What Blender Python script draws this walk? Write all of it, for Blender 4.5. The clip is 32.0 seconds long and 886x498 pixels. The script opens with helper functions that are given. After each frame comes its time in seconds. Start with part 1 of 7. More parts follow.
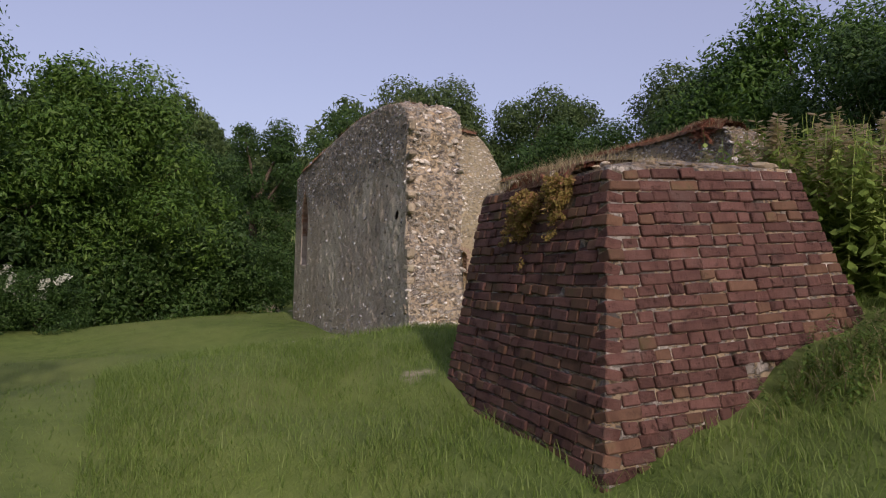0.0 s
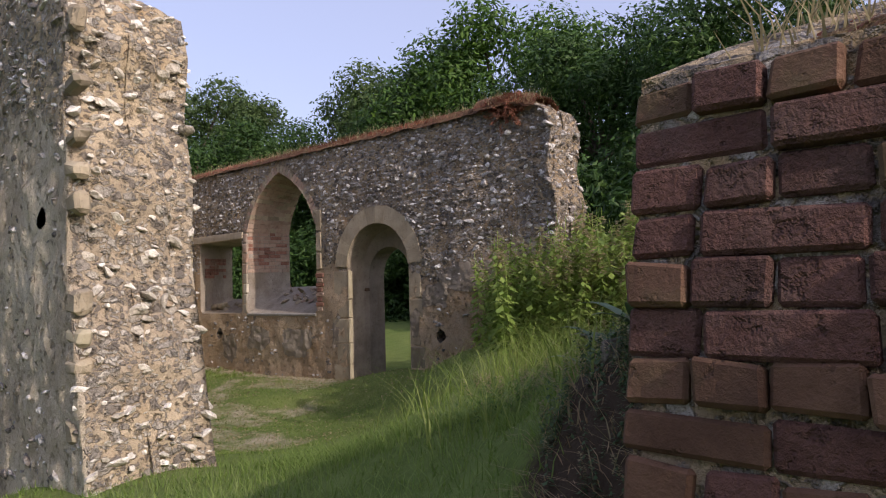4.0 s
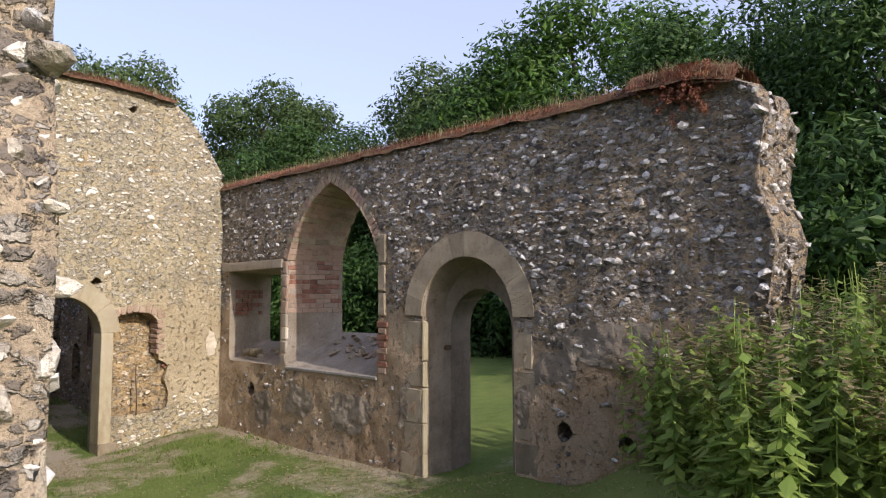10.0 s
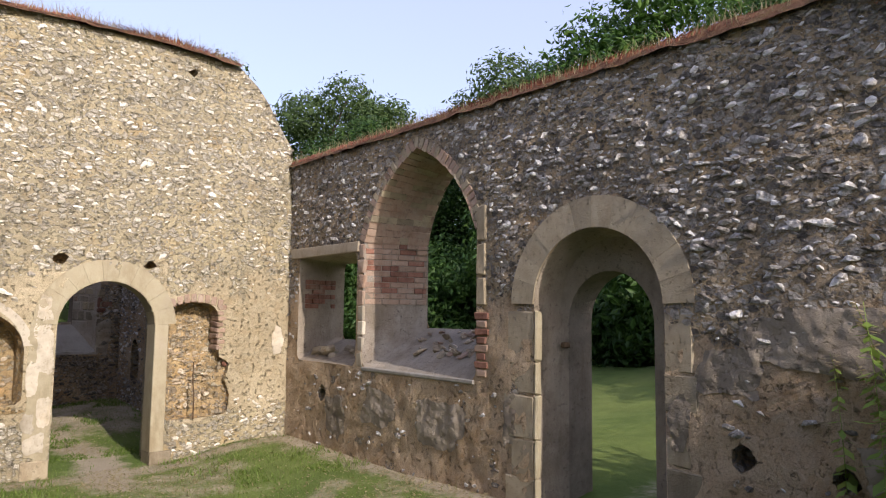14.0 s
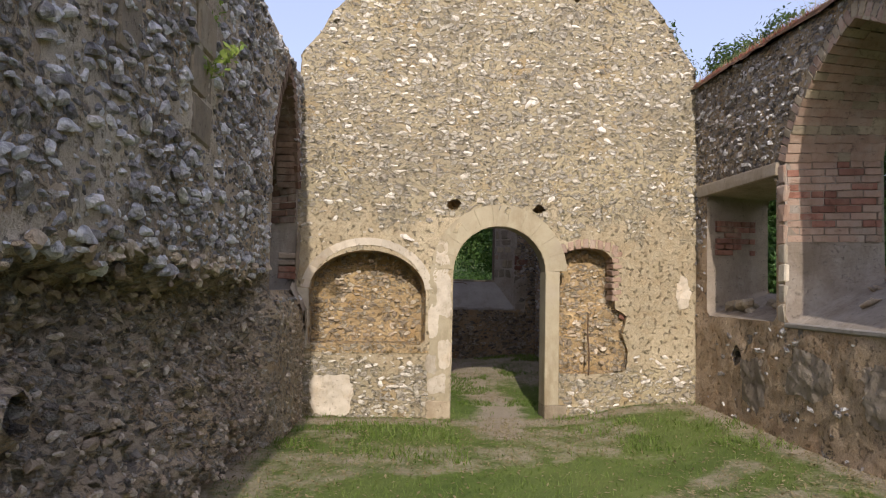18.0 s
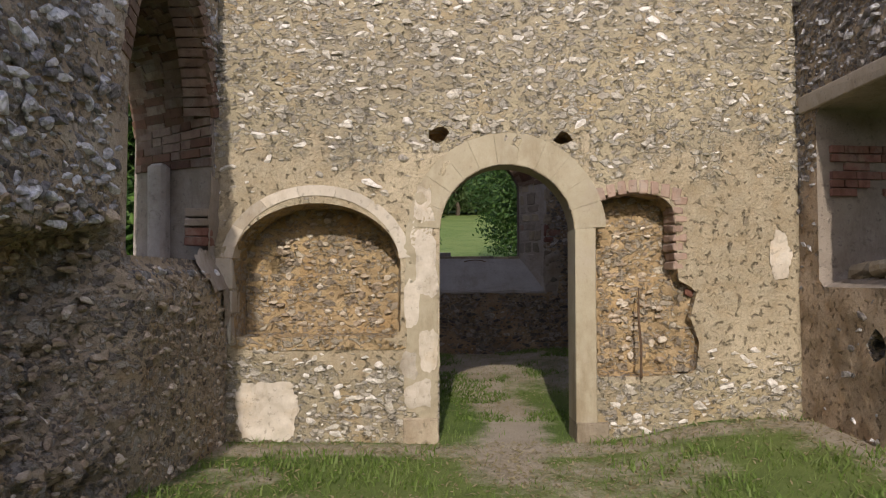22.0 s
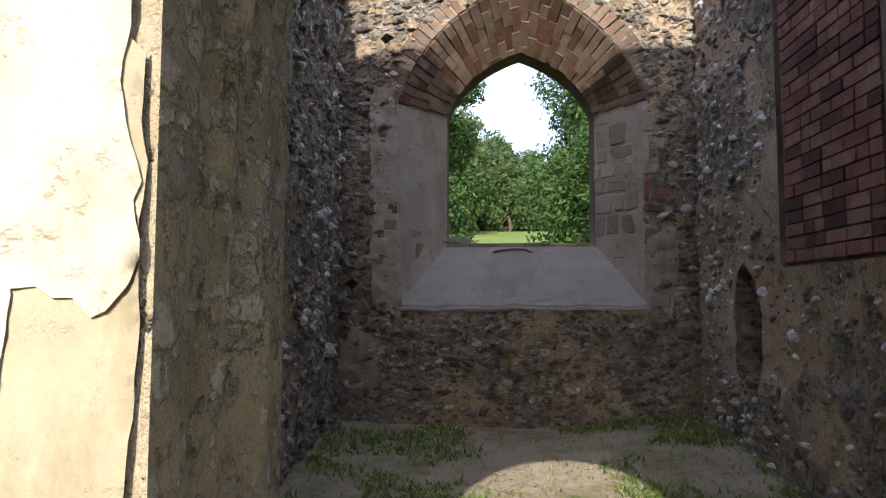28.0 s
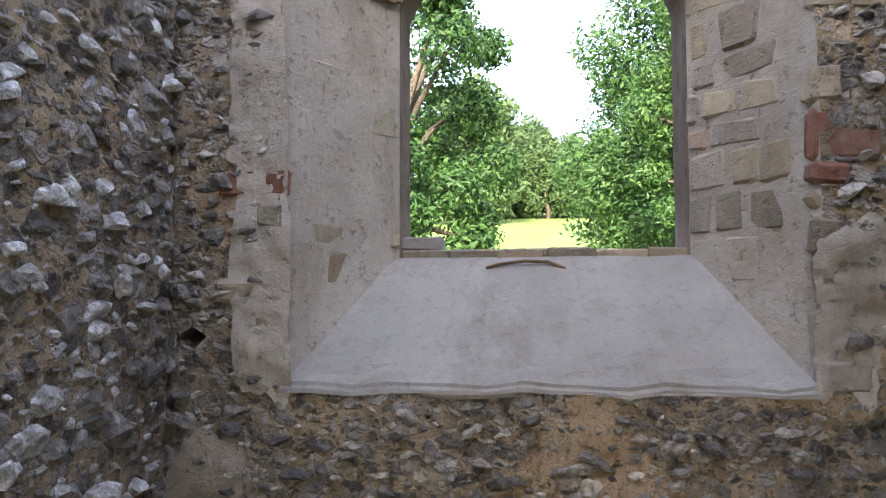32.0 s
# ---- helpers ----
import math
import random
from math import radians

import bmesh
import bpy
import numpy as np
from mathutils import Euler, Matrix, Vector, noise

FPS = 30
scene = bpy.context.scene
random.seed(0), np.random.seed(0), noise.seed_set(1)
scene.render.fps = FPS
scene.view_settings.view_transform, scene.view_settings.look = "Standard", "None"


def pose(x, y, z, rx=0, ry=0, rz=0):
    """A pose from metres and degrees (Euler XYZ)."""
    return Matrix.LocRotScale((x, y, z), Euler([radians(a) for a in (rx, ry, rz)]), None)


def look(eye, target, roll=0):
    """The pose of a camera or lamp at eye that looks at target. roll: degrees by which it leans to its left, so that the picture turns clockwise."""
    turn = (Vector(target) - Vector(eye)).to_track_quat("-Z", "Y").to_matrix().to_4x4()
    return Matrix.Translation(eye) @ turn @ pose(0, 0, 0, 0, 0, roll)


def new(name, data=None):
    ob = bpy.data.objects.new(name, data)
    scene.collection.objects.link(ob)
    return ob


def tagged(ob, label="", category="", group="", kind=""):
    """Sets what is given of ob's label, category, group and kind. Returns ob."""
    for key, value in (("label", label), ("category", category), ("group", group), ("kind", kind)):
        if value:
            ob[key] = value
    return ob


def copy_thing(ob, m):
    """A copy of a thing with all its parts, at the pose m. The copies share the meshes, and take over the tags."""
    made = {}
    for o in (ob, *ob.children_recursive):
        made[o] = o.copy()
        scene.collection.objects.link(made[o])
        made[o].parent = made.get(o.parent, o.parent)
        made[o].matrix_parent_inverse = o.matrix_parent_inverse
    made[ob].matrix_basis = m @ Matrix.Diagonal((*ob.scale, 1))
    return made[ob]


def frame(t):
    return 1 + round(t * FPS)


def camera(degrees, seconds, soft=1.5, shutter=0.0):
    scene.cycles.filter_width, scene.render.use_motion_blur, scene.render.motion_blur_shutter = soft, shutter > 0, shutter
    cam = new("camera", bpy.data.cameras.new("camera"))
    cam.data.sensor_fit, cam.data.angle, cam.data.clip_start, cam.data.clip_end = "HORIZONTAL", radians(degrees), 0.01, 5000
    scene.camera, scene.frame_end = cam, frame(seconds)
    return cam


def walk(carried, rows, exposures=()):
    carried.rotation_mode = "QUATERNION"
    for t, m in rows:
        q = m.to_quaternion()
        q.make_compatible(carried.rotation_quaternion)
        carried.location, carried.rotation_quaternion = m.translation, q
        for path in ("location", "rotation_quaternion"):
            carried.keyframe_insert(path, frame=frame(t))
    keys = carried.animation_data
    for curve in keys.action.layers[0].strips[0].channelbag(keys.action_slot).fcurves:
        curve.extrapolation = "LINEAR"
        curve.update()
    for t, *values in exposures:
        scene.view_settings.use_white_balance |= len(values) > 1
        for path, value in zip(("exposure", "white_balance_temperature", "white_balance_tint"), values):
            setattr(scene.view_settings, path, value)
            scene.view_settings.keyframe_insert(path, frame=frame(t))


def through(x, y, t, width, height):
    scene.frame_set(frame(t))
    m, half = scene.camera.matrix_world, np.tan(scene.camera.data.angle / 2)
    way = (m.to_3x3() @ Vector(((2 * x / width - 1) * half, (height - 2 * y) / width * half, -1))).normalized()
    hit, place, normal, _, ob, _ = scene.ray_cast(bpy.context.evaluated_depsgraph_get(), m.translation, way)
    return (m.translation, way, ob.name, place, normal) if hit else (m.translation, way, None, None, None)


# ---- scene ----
cam = camera(64.2, 32.0, soft=1.1)
PATH = [
    (0, (-6.695, -17.601, 1.215), (-5.928, -15.755, 1.299), 1.45),
    (0.5, (-6.765, -17.010, 1.150), (-5.895, -15.212, 1.254), 1.50),
    (1, (-6.646, -16.330, 1.165), (-5.715, -14.562, 1.267), 0.90),
    (1.5, (-6.529, -15.681, 1.166), (-5.518, -13.959, 1.276), 0.68),
    (2, (-6.350, -15.096, 1.181), (-5.272, -13.416, 1.298), 0.60),
    (2.5, (-6.093, -14.554, 1.201), (-4.946, -12.921, 1.330), 0.47),
    (4.5, (-5.101, -12.789, 1.669), (-3.428, -11.699, 1.776), -2.52),
    (5, (-4.896, -12.527, 1.738), (-3.098, -11.657, 1.833), -3.29),
    (5.5, (-4.603, -12.282, 1.770), (-2.721, -11.612, 1.865), -3.47),
    (6, (-4.360, -12.077, 1.840), (-2.404, -11.672, 1.930), -3.52),
    (6.5, (-4.020, -11.925, 1.985), (-2.045, -11.621, 2.065), -3.48),
    (7, (-3.769, -11.741, 2.124), (-1.799, -11.409, 2.230), -2.81),
    (7.5, (-3.584, -11.473, 2.180), (-1.632, -11.055, 2.308), -2.38),
    (8, (-3.406, -11.250, 2.138), (-1.531, -10.570, 2.295), -1.77),
    (8.5, (-3.376, -11.068, 2.127), (-1.721, -9.957, 2.297), -0.75),
    (9, (-3.407, -10.877, 2.139), (-1.938, -9.530, 2.302), 0.02),
    (9.5, (-3.368, -10.704, 2.120), (-1.936, -9.317, 2.279), 0.08),
    (10, (-3.289, -10.494, 2.131), (-1.862, -9.101, 2.285), -0.06),
    (10.5, (-3.237, -10.291, 2.133), (-1.765, -8.945, 2.281), -0.33),
    (11, (-3.121, -10.107, 2.120), (-1.573, -8.847, 2.256), -0.74),
    (11.5, (-2.992, -9.918, 2.061), (-1.404, -8.711, 2.211), -0.61),
    (12, (-2.911, -9.693, 1.975), (-1.268, -8.560, 2.119), -0.74),
    (12.5, (-2.738, -9.526, 1.959), (-1.041, -8.477, 2.101), -1.08),
    (13, (-2.573, -9.320, 1.912), (-0.870, -8.283, 2.068), -0.80),
    (13.5, (-2.423, -9.132, 1.827), (-0.870, -7.885, 2.011), -0.18),
    (14, (-2.462, -9.027, 1.887), (-1.173, -7.509, 2.072), 0.72),
    (14.5, (-2.504, -8.983, 1.870), (-1.501, -7.262, 2.053), 1.72),
    (15, (-2.503, -8.959, 1.875), (-1.813, -7.089, 2.038), 1.93),
    (15.5, (-2.381, -8.902, 1.865), (-1.896, -6.967, 2.009), 1.47),
    (17.5, (-1.574, -8.352, 1.584), (-1.195, -6.391, 1.695), 1.12),
    (18, (-1.403, -8.152, 1.519), (-1.228, -6.162, 1.625), 1.24),
    (18.5, (-1.271, -7.897, 1.438), (-1.269, -5.899, 1.534), 1.41),
    (19, (-1.146, -7.683, 1.399), (-1.243, -5.688, 1.503), 1.24),
    (19.5, (-1.068, -7.470, 1.332), (-1.259, -5.481, 1.429), 1.33),
    (20, (-1.020, -7.224, 1.263), (-1.175, -5.232, 1.366), 0.85),
    (20.5, (-0.900, -6.920, 1.178), (-0.966, -4.924, 1.270), 0.33),
    (21, (-0.797, -6.539, 1.164), (-0.793, -4.541, 1.257), 0.34),
    (21.5, (-0.739, -6.085, 1.225), (-0.655, -4.089, 1.317), 0.02),
    (22, (-0.657, -5.659, 1.307), (-0.613, -3.661, 1.393), 0.05),
    (22.5, (-0.619, -5.265, 1.313), (-0.609, -3.267, 1.400), 0.05),
    (23, (-0.595, -4.911, 1.309), (-0.560, -2.914, 1.401), -0.17),
    (23.5, (-0.566, -4.530, 1.289), (-0.571, -2.532, 1.385), -0.25),
    (24, (-0.541, -4.096, 1.240), (-0.526, -2.099, 1.339), -0.36),
    (24.5, (-0.461, -3.665, 1.196), (-0.430, -1.668, 1.299), -0.69),
    (25, (-0.401, -3.225, 1.202), (-0.434, -1.228, 1.306), -0.38),
    (25.5, (-0.362, -2.810, 1.234), (-0.398, -0.814, 1.342), -0.37),
    (26, (-0.275, -2.389, 1.228), (-0.361, -0.394, 1.339), -0.79),
    (26.5, (-0.229, -1.969, 1.217), (-0.317, 0.026, 1.323), -0.05),
    (28.5, (-0.182, -0.412, 1.172), (-0.315, 1.578, 1.325), 0.22),
    (29, (-0.166, -0.071, 1.227), (-0.334, 1.917, 1.366), 0.29),
    (29.5, (-0.152, 0.276, 1.287), (-0.289, 2.267, 1.424), 0.11),
    (30, (-0.100, 0.648, 1.356), (-0.255, 2.638, 1.474), 0.15),
    (30.5, (-0.053, 1.019, 1.393), (-0.269, 3.005, 1.500), 0.09),
    (31, (-0.005, 1.350, 1.408), (-0.159, 3.340, 1.525), -0.31),
    (31.5, (0.058, 1.706, 1.435), (-0.106, 3.696, 1.551), -0.29),
    (32, (0.046, 2.072, 1.489), (-0.173, 4.057, 1.600), -0.13),
]
walk(cam, [(t, look(eye, target, roll)) for t, eye, target, roll in PATH],
     exposures=[(0.0, 0.12, 7150, 25), (2.0, 0.55, 7050, 22), (4.5, 0.8, 7100, 21), (6.0, 1.2, 7200, 21), (7.0, 1.1, 7200, 21), (8.0, 0.95, 7100, 21), (9.0, 0.95, 6950, 17), (11.0, 0.95, 6950, 17), (13.0, 1.35, 6950, 17), (14.0, 1.05, 6950, 17), (15.0, 0.65, 6950, 17), (17.5, 0.75, 6950, 17), (20.0, 0.72, 6900, 17), (22.0, 0.58, 6800, 17), (24.0, 0.55, 6800, 17), (26.5, 0.32, 6800, 17), (27.7, 1.0, 6800, 13), (28.5, 2.95, 6850, 11), (32.0, 3.25, 6800, 11)])

# ---- daylight ----
SUN_EL, SUN_AZ = radians(28.5), radians(4.5)      # height of the sun; it stands behind the walker, a little to the west of the nave's axis
world = bpy.data.worlds.new("sky")
scene.world = world
world.use_nodes = True
wn, wl = world.node_tree.nodes, world.node_tree.links
sky = wn.new("ShaderNodeTexSky")
sky.sky_type, sky.sun_disc = "NISHITA", False
sky.sun_elevation, sky.sun_rotation = SUN_EL, radians(180) + SUN_AZ
sky.air_density, sky.dust_density, sky.ozone_density = 1.0, 2.6, 2.6
wn["Background"].inputs["Strength"].default_value = 0.15
haze = wn.new("ShaderNodeMix")                    # thin even haze over the whole sky
haze.data_type = "RGBA"
haze.inputs[0].default_value = 0.5
haze.inputs[7].default_value = (2.7, 3.0, 4.45, 1)
wl.new(sky.outputs["Color"], haze.inputs[6])
wl.new(haze.outputs[2], wn["Background"].inputs["Color"])
to_sun = Vector((-math.sin(SUN_AZ) * math.cos(SUN_EL), -math.cos(SUN_AZ) * math.cos(SUN_EL), math.sin(SUN_EL)))
sun = new("sun", bpy.data.lights.new("sun", "SUN"))
sun.data.energy, sun.data.angle, sun.data.color = 2.1, radians(0.6), (1.0, 0.96, 0.89)
sun.matrix_world = look(to_sun * 60, (0, 0, 0))

# ---- helpers of this place ----
rng = np.random.default_rng(7)
LAT = rng.random((256, 256))


def vnoise(u, v, scale=1.0, seed=0):
    """Smooth noise from 0 to 1 over a plane; features about 1 / scale across."""
    u, v = np.asarray(u, float) * scale + 17.3 * seed + 500, np.asarray(v, float) * scale + 9.1 * seed + 500
    i, j = np.floor(u).astype(int), np.floor(v).astype(int)
    a, b = u - i, v - j
    a, b = a * a * (3 - 2 * a), b * b * (3 - 2 * b)
    g = lambda p, q: LAT[p % 256, q % 256]
    return (g(i, j) * (1 - a) + g(i + 1, j) * a) * (1 - b) + (g(i, j + 1) * (1 - a) + g(i + 1, j + 1) * a) * b


def fbm(u, v, scale=1.0, seed=0, octaves=3):
    total, amp, size = 0.0, 0.5, 0.0
    for k in range(octaves):
        total, size, amp, scale = total + amp * vnoise(u, v, scale, seed + k), size + amp, amp / 2, scale * 2.1
    return total / size


def smooth(x, lo, hi):
    t = np.clip((np.asarray(x, float) - lo) / (hi - lo), 0, 1)
    return t * t * (3 - 2 * t)


def raw_mesh(name, verts, quads=None, tris=None, flat=False, coat=None):
    """A mesh from arrays; coat: one value a vertex, kept as an attribute for the material."""
    verts = np.asarray(verts, np.float32).reshape(-1, 3)
    parts = [np.asarray(p, np.int32).reshape(-1, n) for p, n in ((quads, 4), (tris, 3)) if p is not None and len(p)]
    me = bpy.data.meshes.new(name)
    me.vertices.add(len(verts))
    me.vertices.foreach_set("co", verts.ravel())
    loops = np.concatenate([p.ravel() for p in parts])
    sizes = np.concatenate([np.full(len(p), p.shape[1]) for p in parts])
    me.loops.add(len(loops))
    me.loops.foreach_set("vertex_index", loops)
    me.polygons.add(len(sizes))
    me.polygons.foreach_set("loop_start", np.concatenate([[0], np.cumsum(sizes)[:-1]]).astype(np.int32))
    me.polygons.foreach_set("use_smooth", np.full(len(sizes), not flat))
    if coat is not None:
        me.attributes.new("coat", "FLOAT", "POINT").data.foreach_set("value", np.asarray(coat, np.float32))
    me.update(calc_edges=True)
    me.validate()
    return me


def thing(name, label, category, me=None, mat=None, at=None, group="", kind=""):
    ob = tagged(new(name, me), label, category, group, kind)
    if mat is not None:
        me.materials.append(mat)
    if at is not None:
        ob.matrix_basis = at
    return ob


def piece(name, me, mat, parent, label="", m=None, kind=""):
    """One mesh object under a thing or a part."""
    ob = new(name, me)
    if mat is not None and not len(me.materials):
        me.materials.append(mat)
    ob.parent = parent
    if m is not None:
        ob.matrix_basis = m
    return tagged(ob, label, kind=kind)


def part(name, bm, mat, parent, label="", m=None):
    me = bpy.data.meshes.new(name)
    bm.to_mesh(me)
    bm.free()
    return piece(name, me, mat, parent, label, m)


# ---- materials ----
def material(name, rough=0.9):
    mat = bpy.data.materials.new(name)
    mat.use_nodes = True
    nt = mat.node_tree
    bsdf = nt.nodes["Principled BSDF"]
    bsdf.inputs["Roughness"].default_value = rough
    bsdf.inputs["Specular IOR Level"].default_value = 0.25
    return mat, nt, bsdf


def noise_node(nt, coord, scale, detail=4.0, rough=0.6):
    n = nt.nodes.new("ShaderNodeTexNoise")
    n.inputs["Scale"].default_value, n.inputs["Detail"].default_value, n.inputs["Roughness"].default_value = scale, detail, rough
    nt.links.new(coord, n.inputs["Vector"])
    return n


def ramp(nt, fac, stops):
    r = nt.nodes.new("ShaderNodeValToRGB")
    e = r.color_ramp.elements
    while len(e) < len(stops):
        e.new(0.5)
    for el, (p, c) in zip(e, stops):
        el.position, el.color = p, (*c, 1)
    nt.links.new(fac, r.inputs["Fac"])
    return r.outputs["Color"]


def mix(nt, fac, a, b, blend="MIX"):
    m = nt.nodes.new("ShaderNodeMix")
    m.data_type, m.blend_type = "RGBA", blend
    for sock, v in ((m.inputs[0], fac), (m.inputs[6], a), (m.inputs[7], b)):
        if hasattr(v, "links"):
            nt.links.new(v, sock)
        else:
            sock.default_value = v if isinstance(v, float) else (*v, 1)
    return m.outputs[2]


def mathn(nt, op, a, b=0.0):
    m = nt.nodes.new("ShaderNodeMath")
    m.operation = op
    for sock, v in zip(m.inputs, (a, b)):
        if hasattr(v, "links"):
            nt.links.new(v, sock)
        else:
            sock.default_value = v
    return m.outputs[0]


def bump(nt, bsdf, height, strength, dist):
    b = nt.nodes.new("ShaderNodeBump")
    b.inputs["Strength"].default_value, b.inputs["Distance"].default_value = strength, dist
    nt.links.new(height, b.inputs["Height"])
    nt.links.new(b.outputs["Normal"], bsdf.inputs["Normal"])


def coords(nt):
    return nt.nodes.new("ShaderNodeNewGeometry").outputs["Position"]


def shards(nt, vec, scale, gap):
    """Broken angular cells: a mask that leaves joints between them, and a tone for each."""
    cell, edge = nt.nodes.new("ShaderNodeTexVoronoi"), nt.nodes.new("ShaderNodeTexVoronoi")
    edge.feature = "DISTANCE_TO_EDGE"
    for v in (cell, edge):
        v.inputs["Scale"].default_value = scale
        nt.links.new(vec, v.inputs["Vector"])
    sep = nt.nodes.new("ShaderNodeSeparateColor")
    nt.links.new(cell.outputs["Color"], sep.inputs[0])
    rise = ramp(nt, edge.outputs["Distance"], [(gap * 0.5, (0, 0, 0)), (gap * 1.6, (1, 1, 1))])
    return rise, sep.outputs[0], sep.outputs[1]


def rubble(name, mortar, dark, stone_dark, stone_light, coat_a, coat_b, pebble=0.5):
    """Lime mortar full of flint shards; where the coat attribute is high, worn lime render with a ragged edge."""
    mat, nt, bsdf = material(name, 0.93)
    c = coords(nt)
    big, patch, mid, fine = noise_node(nt, c, 0.9, 5), noise_node(nt, c, 2.1, 6, 0.7), noise_node(nt, c, 7.0, 6, 0.7), noise_node(nt, c, 42.0, 5, 0.75)
    base = mix(nt, ramp(nt, mid.outputs[0], [(0.36, (0, 0, 0)), (0.62, (1, 1, 1))]), dark, mortar)
    base = mix(nt, ramp(nt, big.outputs[0], [(0.42, (0, 0, 0)), (0.66, (0.7, 0.7, 0.7))]), base, (mortar[0] * 1.28, mortar[1] * 1.24, mortar[2] * 1.12))
    base = mix(nt, ramp(nt, patch.outputs[0], [(0.53, (0, 0, 0)), (0.66, (0.7, 0.7, 0.7))]), base, (mortar[0] * 1.02, mortar[1] * 0.84, mortar[2] * 0.6))
    squash = nt.nodes.new("ShaderNodeMapping")
    squash.inputs["Scale"].default_value = (1, 1, 1.55)
    nt.links.new(mix(nt, 0.1, c, mid.outputs["Color"], "ADD"), squash.inputs["Vector"])
    coat = nt.nodes.new("ShaderNodeAttribute")
    coat.attribute_name = "coat"
    edge = mathn(nt, "ADD", coat.outputs["Fac"], mathn(nt, "MULTIPLY", mathn(nt, "SUBTRACT", patch.outputs[0], 0.5), 1.7))
    skin = ramp(nt, edge, [(0.4, (0, 0, 0)), (0.47, (1, 1, 1))])
    bare = mathn(nt, "SUBTRACT", 1.0, skin)
    lift = mathn(nt, "MULTIPLY", mid.outputs[0], 0.8)
    for scale, gap, share in ((24.0, 0.12, pebble * 0.9), (11.0, 0.09, pebble * 0.6)):
        rise, pick, tone = shards(nt, squash.outputs[0], scale, gap)
        mask = mathn(nt, "MULTIPLY", mathn(nt, "MULTIPLY", rise, mathn(nt, "LESS_THAN", pick, share)), mathn(nt, "ADD", mathn(nt, "MULTIPLY", bare, 0.88), 0.0))
        t = mathn(nt, "ADD", mathn(nt, "MULTIPLY", tone, 0.6), mathn(nt, "MULTIPLY", fine.outputs[0], 0.5))
        base = mix(nt, mask, base, mix(nt, ramp(nt, t, [(0.35, (0, 0, 0)), (0.8, (1, 1, 1))]), stone_dark, stone_light))
        lift = mathn(nt, "ADD", lift, mathn(nt, "MULTIPLY", mask, mathn(nt, "ADD", 0.25, mathn(nt, "MULTIPLY", tone, 0.5))))
    lime = mix(nt, ramp(nt, mid.outputs[0], [(0.38, (0, 0, 0)), (0.62, (1, 1, 1))]), coat_a, coat_b)
    lime = mix(nt, ramp(nt, big.outputs[0], [(0.45, (0, 0, 0)), (0.62, (0.75, 0.75, 0.75))]), lime, tuple(min(0.7, v * 1.3) for v in coat_b))
    lime = mix(nt, ramp(nt, fine.outputs[0], [(0.34, (0.6, 0.6, 0.6)), (0.5, (0, 0, 0))]), lime, dark)
    base = mix(nt, skin, base, lime)
    grit = noise_node(nt, c, 130.0, 3, 0.8)
    base = mix(nt, ramp(nt, grit.outputs[0], [(0.36, (0.45, 0.45, 0.45)), (0.5, (0, 0, 0))]), base, tuple(v * 0.45 for v in dark))
    # crevice shade put into the colour: the pits are darkened as well as sunk
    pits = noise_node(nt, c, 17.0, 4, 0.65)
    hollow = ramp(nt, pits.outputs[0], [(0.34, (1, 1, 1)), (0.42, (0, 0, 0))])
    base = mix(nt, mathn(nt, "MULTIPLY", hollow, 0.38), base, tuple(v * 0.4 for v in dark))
    nt.links.new(base, bsdf.inputs["Base Color"])
    h = mathn(nt, "ADD", lift, mathn(nt, "ADD", mathn(nt, "MULTIPLY", skin, 0.35), mathn(nt, "MULTIPLY", fine.outputs[0], 0.45)))
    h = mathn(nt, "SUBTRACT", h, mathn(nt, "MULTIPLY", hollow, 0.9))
    bump(nt, bsdf, h, 1.0, 0.04)
    return mat


def flint_material(name, stops, rough=0.55):
    """Knapped and whole flints: dark glassy core, grey and white rind, each stone its own tone."""
    mat, nt, bsdf = material(name, rough)
    c = coords(nt)
    info, geo = nt.nodes.new("ShaderNodeObjectInfo"), nt.nodes.new("ShaderNodeNewGeometry")
    pick = mathn(nt, "FRACT", mathn(nt, "ADD", info.outputs["Random"], geo.outputs["Random Per Island"]))
    n, f = noise_node(nt, c, 18.0, 5, 0.7), noise_node(nt, c, 90.0, 3)
    t = mathn(nt, "ADD", mathn(nt, "MULTIPLY", pick, 0.7), mathn(nt, "MULTIPLY", mathn(nt, "SUBTRACT", n.outputs[0], 0.36), 1.5))
    nt.links.new(ramp(nt, t, stops), bsdf.inputs["Base Color"])
    struck = nt.nodes.new("ShaderNodeTexVoronoi")
    struck.inputs["Scale"].default_value = 26.0
    nt.links.new(mix(nt, 0.05, c, n.outputs["Color"], "ADD"), struck.inputs["Vector"])
    h = mathn(nt, "ADD", mathn(nt, "MULTIPLY", struck.outputs["Distance"], 1.1), mathn(nt, "ADD", n.outputs[0], mathn(nt, "MULTIPLY", f.outputs[0], 0.35)))
    bump(nt, bsdf, h, 0.9, 0.02)
    return mat


